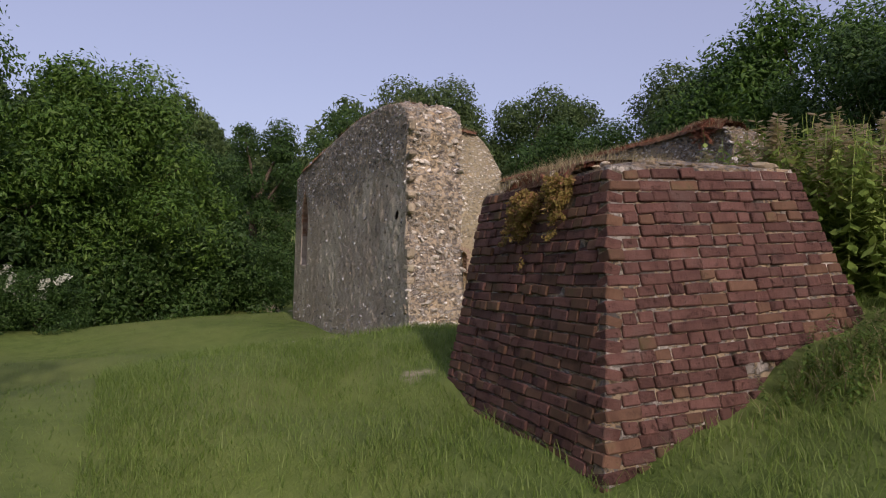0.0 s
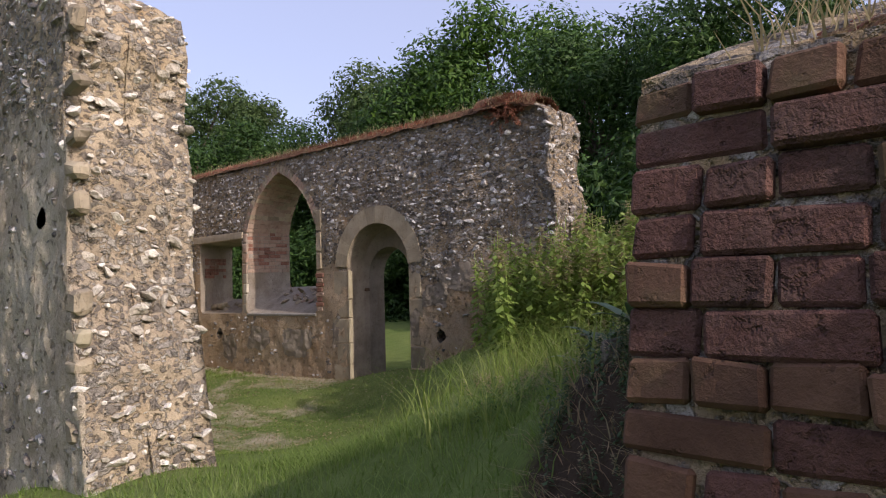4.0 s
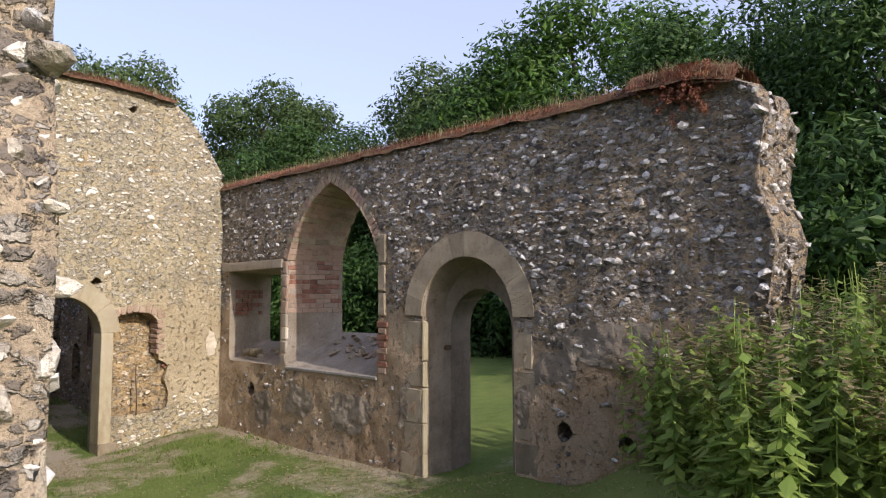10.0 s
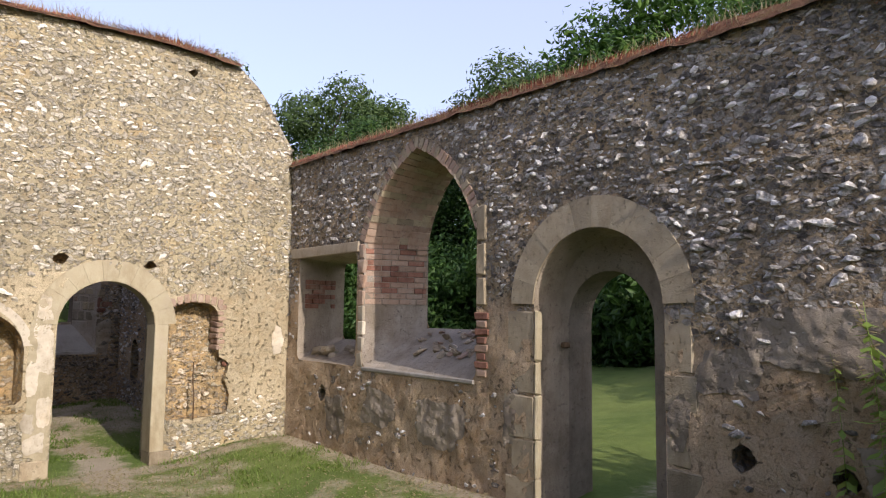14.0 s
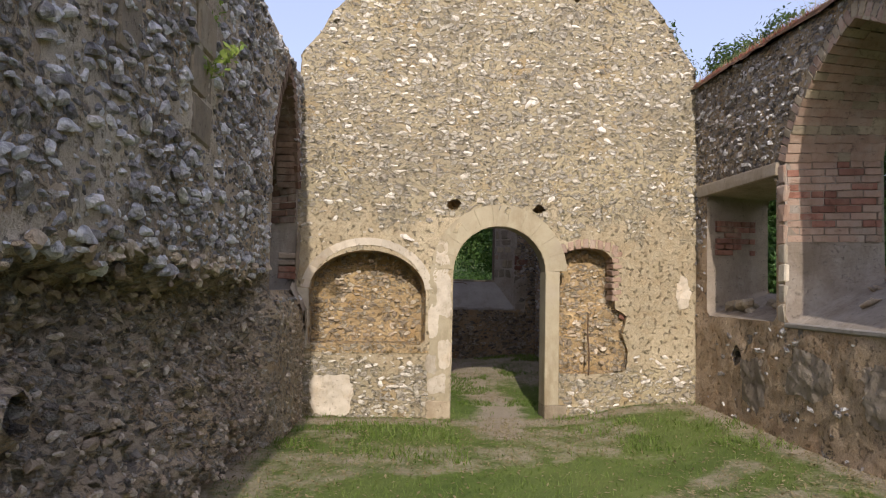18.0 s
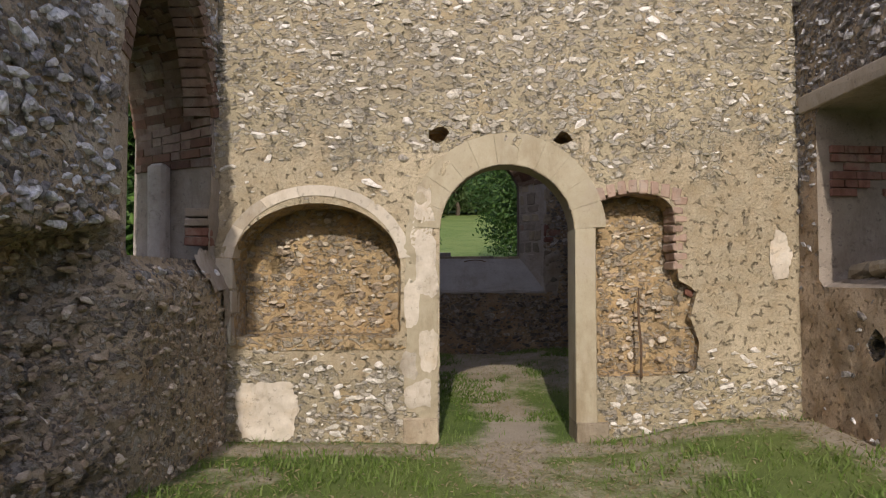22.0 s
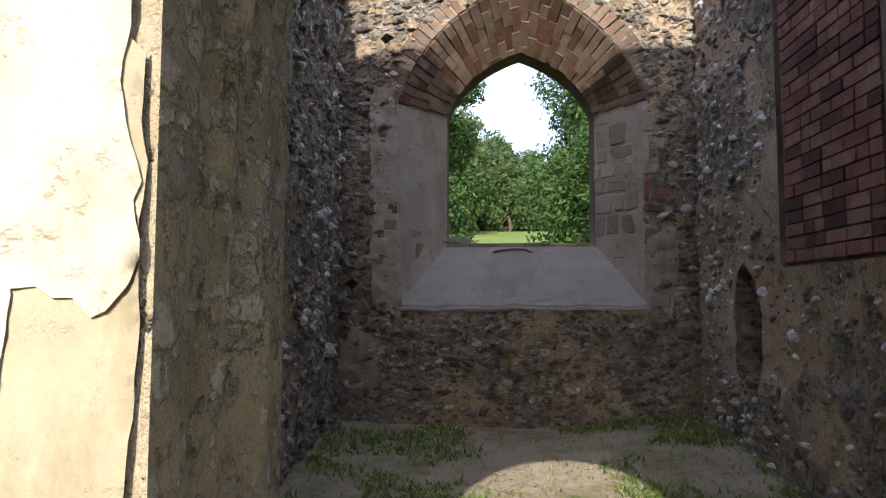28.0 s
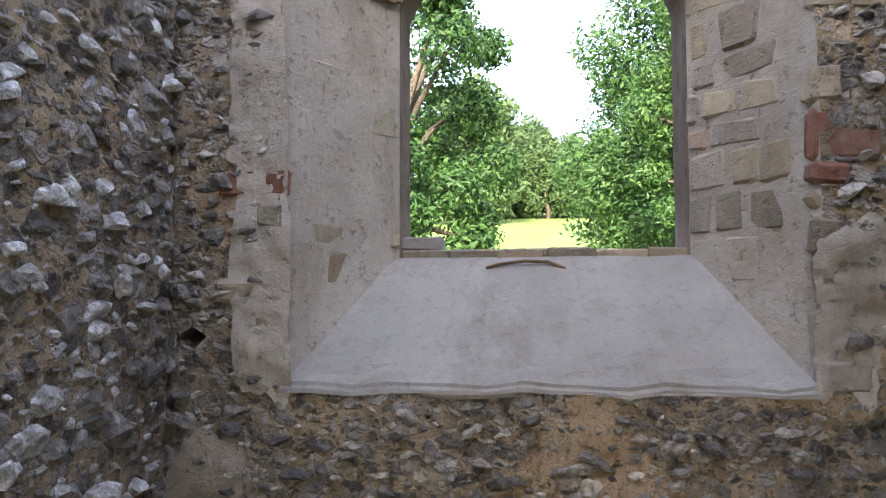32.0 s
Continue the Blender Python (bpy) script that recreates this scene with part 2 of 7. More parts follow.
def mottled(name, a, b, scale=6.0, rough=0.9, fine=60.0, relief=0.5, dist=0.01, spots=None, vary=0.44, pitted=0.5):
    """A surface of two tones with grain and relief, and stains of a third."""
    mat, nt, bsdf = material(name, rough)
    c = coords(nt)
    info = nt.nodes.new("ShaderNodeObjectInfo")
    n, f = noise_node(nt, c, scale, 6, 0.65), noise_node(nt, c, fine, 4, 0.7)
    col = mix(nt, ramp(nt, n.outputs[0], [(0.35, (0, 0, 0)), (0.65, (1, 1, 1))]), a, b)
    if spots:
        s = noise_node(nt, c, scale * 0.35, 5, 0.7)
        col = mix(nt, ramp(nt, s.outputs[0], [(0.52, (0, 0, 0)), (0.68, (0.85, 0.85, 0.85))]), col, spots)
    col = mix(nt, mathn(nt, "MULTIPLY", f.outputs[0], 0.35), col, tuple(v * 0.45 for v in a))
    run = nt.nodes.new("ShaderNodeMapping")
    run.inputs["Scale"].default_value = (1, 1, 0.35)
    nt.links.new(c, run.inputs["Vector"])
    st, pit = noise_node(nt, run.outputs[0], max(2.4, scale * 0.6), 7, 0.75), noise_node(nt, c, 24.0, 4, 0.7)
    col = mix(nt, ramp(nt, st.outputs[0], [(0.5, (0, 0, 0)), (0.66, (0.62, 0.62, 0.62))]), col, (a[0] * 0.58, a[1] * 0.53, a[2] * 0.46))
    dent = ramp(nt, pit.outputs[0], [(0.33, (1, 1, 1)), (0.42, (0, 0, 0))])
    col = mix(nt, mathn(nt, "MULTIPLY", dent, pitted), col, tuple(v * 0.42 for v in a))
    hsv = nt.nodes.new("ShaderNodeHueSaturation")
    nt.links.new(col, hsv.inputs["Color"])
    nt.links.new(mathn(nt, "ADD", 1.0 - vary / 2, mathn(nt, "MULTIPLY", info.outputs["Random"], vary)), hsv.inputs["Value"])
    nt.links.new(hsv.outputs[0], bsdf.inputs["Base Color"])
    bump(nt, bsdf, mathn(nt, "SUBTRACT", mathn(nt, "ADD", n.outputs[0], f.outputs[0]), mathn(nt, "MULTIPLY", dent, 0.8)), relief, dist)
    return mat


def leafy(name, stops, rough=0.55, through=0.35):
    """Leaves and blades: a tone for each, some light passing through."""
    mat, nt, bsdf = material(name, rough)
    geo, info = nt.nodes.new("ShaderNodeNewGeometry"), nt.nodes.new("ShaderNodeObjectInfo")
    n = noise_node(nt, coords(nt), 0.8, 2)
    t = mathn(nt, "ADD", mathn(nt, "MULTIPLY", geo.outputs["Random Per Island"], 0.6),
              mathn(nt, "ADD", mathn(nt, "MULTIPLY", info.outputs["Random"], 0.15), mathn(nt, "MULTIPLY", mathn(nt, "SUBTRACT", n.outputs[0], 0.3), 0.6)))
    col = ramp(nt, t, stops)
    nt.links.new(col, bsdf.inputs["Base Color"])
    tr = nt.nodes.new("ShaderNodeBsdfTranslucent")
    nt.links.new(mix(nt, 0.5, col, (0.35, 0.42, 0.05), "MULTIPLY"), tr.inputs["Color"])
    nt.links.new(col, tr.inputs["Color"])
    ms = nt.nodes.new("ShaderNodeMixShader")
    ms.inputs[0].default_value = through
    nt.links.new(bsdf.outputs[0], ms.inputs[1])
    nt.links.new(tr.outputs[0], ms.inputs[2])
    nt.links.new(ms.outputs[0], nt.nodes["Material Output"].inputs["Surface"])
    return mat


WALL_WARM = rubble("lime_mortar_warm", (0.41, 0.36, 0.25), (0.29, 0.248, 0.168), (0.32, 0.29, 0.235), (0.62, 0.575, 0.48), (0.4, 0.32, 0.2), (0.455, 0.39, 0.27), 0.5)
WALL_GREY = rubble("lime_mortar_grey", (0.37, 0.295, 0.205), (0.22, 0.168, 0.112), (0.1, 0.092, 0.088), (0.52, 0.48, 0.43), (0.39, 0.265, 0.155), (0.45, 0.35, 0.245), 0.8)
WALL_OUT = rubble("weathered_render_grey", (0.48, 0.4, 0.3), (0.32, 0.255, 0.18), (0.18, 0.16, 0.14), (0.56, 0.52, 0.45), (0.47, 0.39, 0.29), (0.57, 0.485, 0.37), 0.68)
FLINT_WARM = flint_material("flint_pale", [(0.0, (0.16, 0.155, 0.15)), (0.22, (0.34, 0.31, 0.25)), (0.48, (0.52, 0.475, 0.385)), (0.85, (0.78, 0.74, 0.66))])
# lighter copy of flint_pale: sun on the long wall's end put into the colour
FLINT_SUNLIT = flint_material("flint_sunlit_end", [(0.0, (0.24, 0.22, 0.19)), (0.22, (0.42, 0.38, 0.31)), (0.5, (0.6, 0.55, 0.46)), (0.85, (0.84, 0.8, 0.73))])
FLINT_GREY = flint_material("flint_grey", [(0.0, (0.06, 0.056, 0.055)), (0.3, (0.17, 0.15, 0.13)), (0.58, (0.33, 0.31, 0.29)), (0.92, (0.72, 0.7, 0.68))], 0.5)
FLINT_BLUE = flint_material("flint_blue_grey", [(0.0, (0.08, 0.078, 0.08)), (0.31, (0.22, 0.21, 0.2)), (0.56, (0.4, 0.395, 0.39)), (0.92, (0.8, 0.8, 0.79))], 0.45)
FLINT_KNAPPED = flint_material("flint_knapped_dark", [(0.0, (0.05, 0.046, 0.042)), (0.36, (0.14, 0.125, 0.105)), (0.62, (0.27, 0.25, 0.22)), (0.86, (0.46, 0.45, 0.42)), (1.0, (0.76, 0.75, 0.72))], 0.42)
FLINT_DARK = flint_material("flint_dark", [(0.0, (0.05, 0.048, 0.048)), (0.4, (0.13, 0.12, 0.108)), (0.7, (0.25, 0.225, 0.19)), (0.97, (0.5, 0.46, 0.4))], 0.6)
DRESSED = mottled("dressed_stone", (0.365, 0.315, 0.215), (0.425, 0.38, 0.27), 5, 0.88, 70, 0.35, 0.006, (0.4, 0.35, 0.27), 0.1, 0.15)
DRESSED_GREY = mottled("dressed_stone_grey", (0.34, 0.28, 0.195), (0.44, 0.375, 0.27), 5, 0.9, 60, 0.7, 0.012, (0.26, 0.225, 0.175))
PLASTER = mottled("old_lime_plaster", (0.36, 0.315, 0.26), (0.46, 0.415, 0.355), 4, 0.92, 50, 0.7, 0.015, (0.29, 0.235, 0.18))
LIMEWASH = mottled("limewashed_plaster", (0.47, 0.42, 0.335), (0.57, 0.515, 0.42), 5, 0.9, 60, 0.4, 0.008, (0.5, 0.4, 0.27))
CLAY = rubble("earthy_rubble_core", (0.5, 0.375, 0.21), (0.35, 0.25, 0.135), (0.26, 0.22, 0.17), (0.54, 0.48, 0.37), (0.43, 0.33, 0.2), (0.48, 0.39, 0.25), 0.55)
BRICK_OLD = mottled("old_red_brick", (0.21, 0.095, 0.066), (0.3, 0.155, 0.112), 12, 0.9, 90, 0.6, 0.008, (0.31, 0.235, 0.18))
BRICK_PURPLE = mottled("weathered_purple_brick", (0.105, 0.05, 0.042), (0.17, 0.085, 0.069), 9, 0.88, 80, 0.9, 0.016, (0.145, 0.092, 0.078))
BRICK_RUST = mottled("weathered_rust_brick", (0.11, 0.058, 0.038), (0.165, 0.092, 0.06), 9, 0.88, 80, 0.6, 0.008, (0.1, 0.085, 0.04))
BRICK_BROWN = mottled("brown_brick", (0.17, 0.112, 0.082), (0.25, 0.178, 0.132), 10, 0.9, 80, 0.6, 0.008, (0.28, 0.235, 0.185))
PLASTER_DIM = mottled("dirty_lime_plaster", (0.27, 0.225, 0.175), (0.35, 0.3, 0.24), 5, 0.93, 50, 0.8, 0.015, (0.2, 0.165, 0.13))
CORE = flint_material("core_stone", [(0.0, (0.2, 0.16, 0.115)), (0.4, (0.41, 0.325, 0.23)), (0.75, (0.55, 0.46, 0.34)), (1.0, (0.7, 0.63, 0.52))], 0.85)
BRICK_PALE = mottled("pale_pink_brick", (0.35, 0.235, 0.175), (0.41, 0.31, 0.24), 10, 0.9, 80, 0.6, 0.008, (0.38, 0.33, 0.27), 0.24)
STONE_DIM = mottled("dim_worn_ashlar", (0.27, 0.235, 0.175), (0.36, 0.315, 0.235), 5, 0.92, 60, 0.8, 0.015, (0.17, 0.155, 0.125))
JOINT = mottled("brick_joint_mortar", (0.15, 0.115, 0.09), (0.26, 0.205, 0.16), 10, 0.95, 70, 0.7, 0.01)
CEMENT = mottled("smooth_grey_cement", (0.31, 0.29, 0.26), (0.39, 0.37, 0.335), 3, 0.9, 60, 0.5, 0.01, (0.24, 0.225, 0.205), 0.1, 0.1)
BARK = mottled("rough_bark", (0.09, 0.07, 0.05), (0.15, 0.12, 0.085), 6, 0.95, 30, 1.0, 0.04)
DARK_WOOD = mottled("dry_dark_wood", (0.11, 0.07, 0.04), (0.17, 0.11, 0.065), 20, 0.85, 80, 0.5, 0.004)
TIMBER = mottled("grey_weathered_timber", (0.36, 0.3, 0.22), (0.43, 0.37, 0.29), 8, 0.85, 60, 0.5, 0.006)
LEAF_OAK = leafy("oak_leaves", [(0.0, (0.022, 0.056, 0.01)), (0.5, (0.06, 0.135, 0.022)), (1.0, (0.14, 0.235, 0.045))], 0.5, 0.3)
LEAF_DARK = leafy("dark_leaves", [(0.0, (0.014, 0.038, 0.01)), (0.5, (0.038, 0.09, 0.02)), (1.0, (0.095, 0.165, 0.04))], 0.5, 0.3)
LEAF_PALE = leafy("pale_leaves", [(0.0, (0.04, 0.075, 0.025)), (0.5, (0.075, 0.125, 0.04)), (1.0, (0.12, 0.17, 0.06))])
LEAF_WEED = leafy("nettle_leaves", [(0.0, (0.12, 0.2, 0.04)), (0.45, (0.24, 0.345, 0.08)), (0.9, (0.37, 0.44, 0.13)), (1.0, (0.56, 0.48, 0.15))], 0.55, 0.42)
LEAF_BANK = leafy("rank_weed_leaves", [(0.0, (0.05, 0.105, 0.022)), (0.5, (0.105, 0.19, 0.042)), (1.0, (0.2, 0.29, 0.075))], 0.6, 0.38)
LEAF_SEED = leafy("seed_heads", [(0.0, (0.26, 0.22, 0.12)), (0.5, (0.38, 0.32, 0.19)), (1.0, (0.5, 0.42, 0.27))], 0.7, 0.5)
LEAF_DOCK = leafy("broad_dark_leaves", [(0.0, (0.035, 0.075, 0.03)), (0.5, (0.065, 0.125, 0.05)), (1.0, (0.11, 0.17, 0.075))], 0.4, 0.2)
BLADE = leafy("grass_blades", [(0.0, (0.09, 0.16, 0.03)), (0.5, (0.18, 0.275, 0.06)), (1.0, (0.3, 0.37, 0.13))], 0.55, 0.5)
BLADE_TALL = leafy("long_grass_blades", [(0.0, (0.1, 0.165, 0.026)), (0.5, (0.21, 0.295, 0.062)), (0.85, (0.33, 0.37, 0.115)), (1.0, (0.46, 0.4, 0.2))], 0.55, 0.45)
BLADE_DRY = leafy("dry_grass", [(0.0, (0.2, 0.175, 0.085)), (0.5, (0.33, 0.28, 0.155)), (1.0, (0.5, 0.43, 0.27))], 0.7, 0.45)
BLADE_RUSSET = leafy("russet_seeding_grass", [(0.0, (0.26, 0.17, 0.09)), (0.5, (0.4, 0.28, 0.17)), (1.0, (0.52, 0.4, 0.26))], 0.7, 0.4)
SEDUM = leafy("red_stonecrop_turf", [(0.0, (0.12, 0.04, 0.03)), (0.5, (0.24, 0.085, 0.055)), (0.8, (0.3, 0.16, 0.09)), (1.0, (0.4, 0.31, 0.19))], 0.8, 0.15)
STONECROP = leafy("yellow_stonecrop", [(0.0, (0.16, 0.12, 0.035)), (0.45, (0.27, 0.22, 0.06)), (0.8, (0.3, 0.15, 0.08)), (1.0, (0.48, 0.36, 0.17))], 0.7, 0.3)


def ground_material():
    mat, nt, bsdf = material("grass_sward", 0.95)
    c = coords(nt)
    big, mid, fine = noise_node(nt, c, 0.35, 4), noise_node(nt, c, 3.0, 5, 0.7), noise_node(nt, c, 45.0, 4, 0.8)
    green = mix(nt, ramp(nt, mid.outputs[0], [(0.35, (0, 0, 0)), (0.65, (1, 1, 1))]), (0.1, 0.165, 0.032), (0.175, 0.25, 0.06))
    green = mix(nt, ramp(nt, big.outputs[0], [(0.42, (0, 0, 0)), (0.7, (0.7, 0.7, 0.7))]), green, (0.24, 0.28, 0.085))
    green = mix(nt, mathn(nt, "MULTIPLY", fine.outputs[0], 0.42), green, (0.055, 0.07, 0.02))
    soil = mix(nt, mid.outputs[0], (0.37, 0.31, 0.215), (0.58, 0.51, 0.4))
    soil = mix(nt, mathn(nt, "MULTIPLY", fine.outputs[0], 0.4), soil, (0.14, 0.105, 0.065))
    coat = nt.nodes.new("ShaderNodeAttribute")
    coat.attribute_name = "coat"
    # brown bank soil, its colour darkened further for the brick block's shade
    loam = mix(nt, fine.outputs[0], (0.085, 0.058, 0.038), (0.035, 0.025, 0.017))
    spot = nt.nodes.new("ShaderNodeSeparateXYZ")
    nt.links.new(c, spot.inputs[0])
    soil = mix(nt, mathn(nt, "MULTIPLY", mathn(nt, "LESS_THAN", spot.outputs[1], -9.5), mathn(nt, "GREATER_THAN", spot.outputs[0], -3.9)), soil, loam)
    edge = mathn(nt, "ADD", coat.outputs["Fac"], mathn(nt, "MULTIPLY", mathn(nt, "SUBTRACT", mid.outputs[0], 0.5), 1.3))
    nt.links.new(mix(nt, ramp(nt, mathn(nt, "ADD", edge, mathn(nt, "MULTIPLY", mathn(nt, "SUBTRACT", fine.outputs[0], 0.5), 0.5)), [(0.34, (0, 0, 0)), (0.7, (1, 1, 1))]), green, soil), bsdf.inputs["Base Color"])
    bump(nt, bsdf, mathn(nt, "ADD", mid.outputs[0], fine.outputs[0]), 0.8, 0.03)
    return mat


# ---- the ground: one sheet ----
GROUND_AT = [(-4.7, -9.2, 0.26), (-4.6, -8.0, 0.07), (-4.5, -6.3, -0.03), (0, 0, 0.0), (0, 0.4, 0.0), (-2.3, -0.2, 0.02), (2.2, -0.2, 0.2), (2.2, -3.2, 0.16), (2.2, -4.8, 0.17), (2.1, -6.0, 0.42), (2.2, -8.4, 0.9), (0, -3, 0.0), (0, -6, 0.02),
             (-2.4, -3, 0.1), (-2.5, -6, 0.25), (-1, -7.2, 0.06), (-1.5, -8.4, 0.2), (-2.5, -9.0, 0.42), (-3.0, -9.3, 0.56), (-3.4, -9.8, 0.62), (-3.6, -11.05, 0.66), (-3.75, -11.6, 0.72), (-4.0, -11.85, 0.62), (-4.4, -12.05, 0.5), (-4.75, -12.45, 0.46),
             (-4.85, -15.05, 0.22), (-4.1, -15.1, 0.5), (-3.2, -15.05, 0.95), (-4.9, -13.6, 0.3), (-5.3, -13.0, 0.25), (-6.1, -14.5, -0.12), (-6.6, -17.8, -0.25), (-4.4, -17, 0.0), (-3.2, -16.0, 0.7), (-2.2, -15.0, 1.3), (-2.2, -16.2, 1.15), (-2.0, -13.6, 1.5), (-3.2, -12.12, 1.42), (-3.1, -12.45, 1.58), (-2.3, -12.3, 1.55), (-2.5, -11.4, 0.95), (-1.8, -10.7, 0.85), (-0.9, -12.3, 1.58),
             (-1.0, -10.4, 0.88), (0.2, -9.8, 0.98), (0.1, -11.1, 1.2), (1.6, -9.8, 1.3), (3.0, -10.5, 2.0), (3.4, -12.3, 2.3), (0, -12.8, 1.75), (1.2, -11.6, 1.45), (-0.5, -15, 2.0), (6, -12, 2.4), (6, -7, 1.6), (4.2, -8, 1.3),
             (4.0, -4.8, 0.25), (5, -1, 0.3), (4, 3, 0.2), (-3.6, -8.8, 0.45), (-3.6, -5, 0.14), (-3.6, -0.8, 0.1), (-4.4, -5.2, -0.1), (-4.0, -7.0, 0.1), (-6, -4, -0.35), (-9, -3, -0.5), (-8, -9, -0.45), (-12, -10, -0.6),
             (-9, 5, -0.5), (-3, 6, -0.2), (0, 1.5, 0.02), (0, 3.2, 0.12), (-1.2, 4.5, 0.26), (0, 4.6, 0.22), (1.3, 4.4, 0.3), (0, 6, 0.2), (1, 9, 0.2), (9, -14, 2.7), (5, -20, 2.4), (-2, -22, 0.6), (-12, -22, -0.5), (10, 4, 0.6), (12, -4, 1.2)]
G_CTRL = np.array(GROUND_AT, float)


def ground_z(x, y):
    x, y = np.atleast_1d(np.asarray(x, float)), np.atleast_1d(np.asarray(y, float))
    out, weight = np.zeros_like(x), np.zeros_like(x)
    for cx, cy, cz in G_CTRL:
        w = 1.0 / ((x - cx) ** 2 + (y - cy) ** 2 + 0.25) ** 2
        out, weight = out + w * cz, weight + w
    near = out / weight + 0.035 * (fbm(x, y, 1.3, 3) - 0.5) + 0.02 * (fbm(x, y, 5.0, 5) - 0.5)
    hill = 0.13 * np.clip(y - 14, 0, 140) + 0.05 * np.clip(-x - 25, 0, 200) + 0.03 * np.clip(x - 18, 0, 300)
    return near + hill


def bare_soil(x, y):
    """Where the turf is worn: the trodden way through the doors, wall feet, scars on the bank."""
    way = np.exp(-((x - 0.02 - 0.12 * np.sin(y * 1.7)) / 0.34) ** 2) * smooth(y, -2.0, -0.6) * (1 - smooth(y, 3.6, 4.4))
    foot = np.exp(-((x - 2.3) / 0.35) ** 2) * smooth(y, -6, -4) * (1 - smooth(y, 0, 0.3)) * 0.8 + np.exp(-((x + 2.55) / 0.3) ** 2) * smooth(y, -8, -6) * 0.8
    sill = np.exp(-((y + 0.25) / 0.3) ** 2) * (np.abs(x) < 2.4) * 0.75
    back = smooth(y, 1.6, 2.8) * (np.abs(x) < 1.5) * (y < 4.9) * 0.68
    tuft = 0.5 * smooth(fbm(x, y, 1.1, 221), 0.42, 0.6) * (np.abs(x) < 2.5) * (y > -7.5) * (y < 0)
    gate = 0.5 * np.exp(-(((x - 3.4) / 0.5) ** 2 + ((y + 5.3) / 0.8) ** 2))
    scar = 2.8 * np.exp(-(((x + 3.2) / 0.55) ** 2 + ((y + 12.35) / 0.35) ** 2)) + 0.75 * np.exp(-(((x + 4.74) / 0.17) ** 2 + ((y + 12.48) / 0.22) ** 2))
    return np.clip(np.maximum.reduce([way, foot, sill, back, gate, scar, tuft]), 0, 2)


def axis_lines(lo, hi, step, far):
    mid = list(np.arange(lo, hi + 1e-6, step))
    out, s = [hi], step
    while out[-1] < far:
        s *= 1.22
        out.append(out[-1] + s)
    left, s = [lo], step
    while left[-1] > -far:
        s *= 1.22
        left.append(left[-1] - s)
    return np.array(left[:0:-1] + mid + out[1:])


gx, gy = axis_lines(-9, 6, 0.14, 1500), axis_lines(-20, 7, 0.14, 1500)
GX, GY = np.meshgrid(gx, gy, indexing="ij")
gzv = ground_z(GX.ravel(), GY.ravel())
nx, ny = GX.shape
ii = np.arange(nx * ny).reshape(nx, ny)
quads = np.stack([ii[:-1, :-1], ii[1:, :-1], ii[1:, 1:], ii[:-1, 1:]], -1).reshape(-1, 4)
thing("ground", "grassy sward with trodden bare soil paths", "ground", raw_mesh("ground", np.stack([GX.ravel(), GY.ravel(), gzv], 1), quads, coat=bare_soil(GX.ravel(), GY.ravel())), ground_material(), kind="structure")


# ---- walls with openings ----
def poly_sdf(pu, pz, poly):
    """Signed distance to a closed outline, negative inside."""
    poly = np.asarray(poly, float)
    d = np.full(pu.shape, 1e9)
    inside = np.zeros(pu.shape, bool)
    for (ax, az), (bx, bz) in zip(poly, np.roll(poly, -1, 0)):
        ex, ez, wx, wz = bx - ax, bz - az, pu - ax, pz - az
        t = np.clip((wx * ex + wz * ez) / (ex * ex + ez * ez + 1e-12), 0, 1)
        d = np.minimum(d, np.hypot(wx - ex * t, wz - ez * t))
        cross = ((az <= pz) & (bz > pz)) | ((bz <= pz) & (az > pz))
        inside ^= cross & (pu < ax + (pz - az) * ex / (ez + (abs(ez) < 1e-12)))
    return np.where(inside, -d, d)


def round_arch(u0, u1, z0, zs, rise=None, n=14):
    """A doorway's outline: jambs from z0 to the springing zs, and a round or flatter head."""
    c, r = (u0 + u1) / 2, (u1 - u0) / 2
    h = r if rise is None else rise
    return [(u0, z0), (u1, z0)] + [(c + r * math.cos(a), zs + h * math.sin(a)) for a in np.linspace(0, math.pi, n)]


def pointed_arch(u0, u1, z0, zs, top, n=9):
    """A pointed head over jambs."""
    c = (u0 + u1) / 2
    right = [(u1 + (c - u1) * (0.45 * s + 0.55 * s * s), zs + (top - zs) * (1.35 * s - 0.35 * s * s)) for s in np.linspace(0, 1, n)]
    left = [(2 * c - u, z) for u, z in right[::-1][1:]]
    return [(u0, z0), (u1, z0)] + right + left


def resample(poly, n):
    p = np.asarray(poly, float)
    q = np.vstack([p, p[:1]])
    s = np.concatenate([[0], np.cumsum(np.hypot(*np.diff(q, axis=0).T))])
    t = np.linspace(0, s[-1], n, endpoint=False)
    return np.stack([np.interp(t, s, q[:, 0]), np.interp(t, s, q[:, 1])], 1)


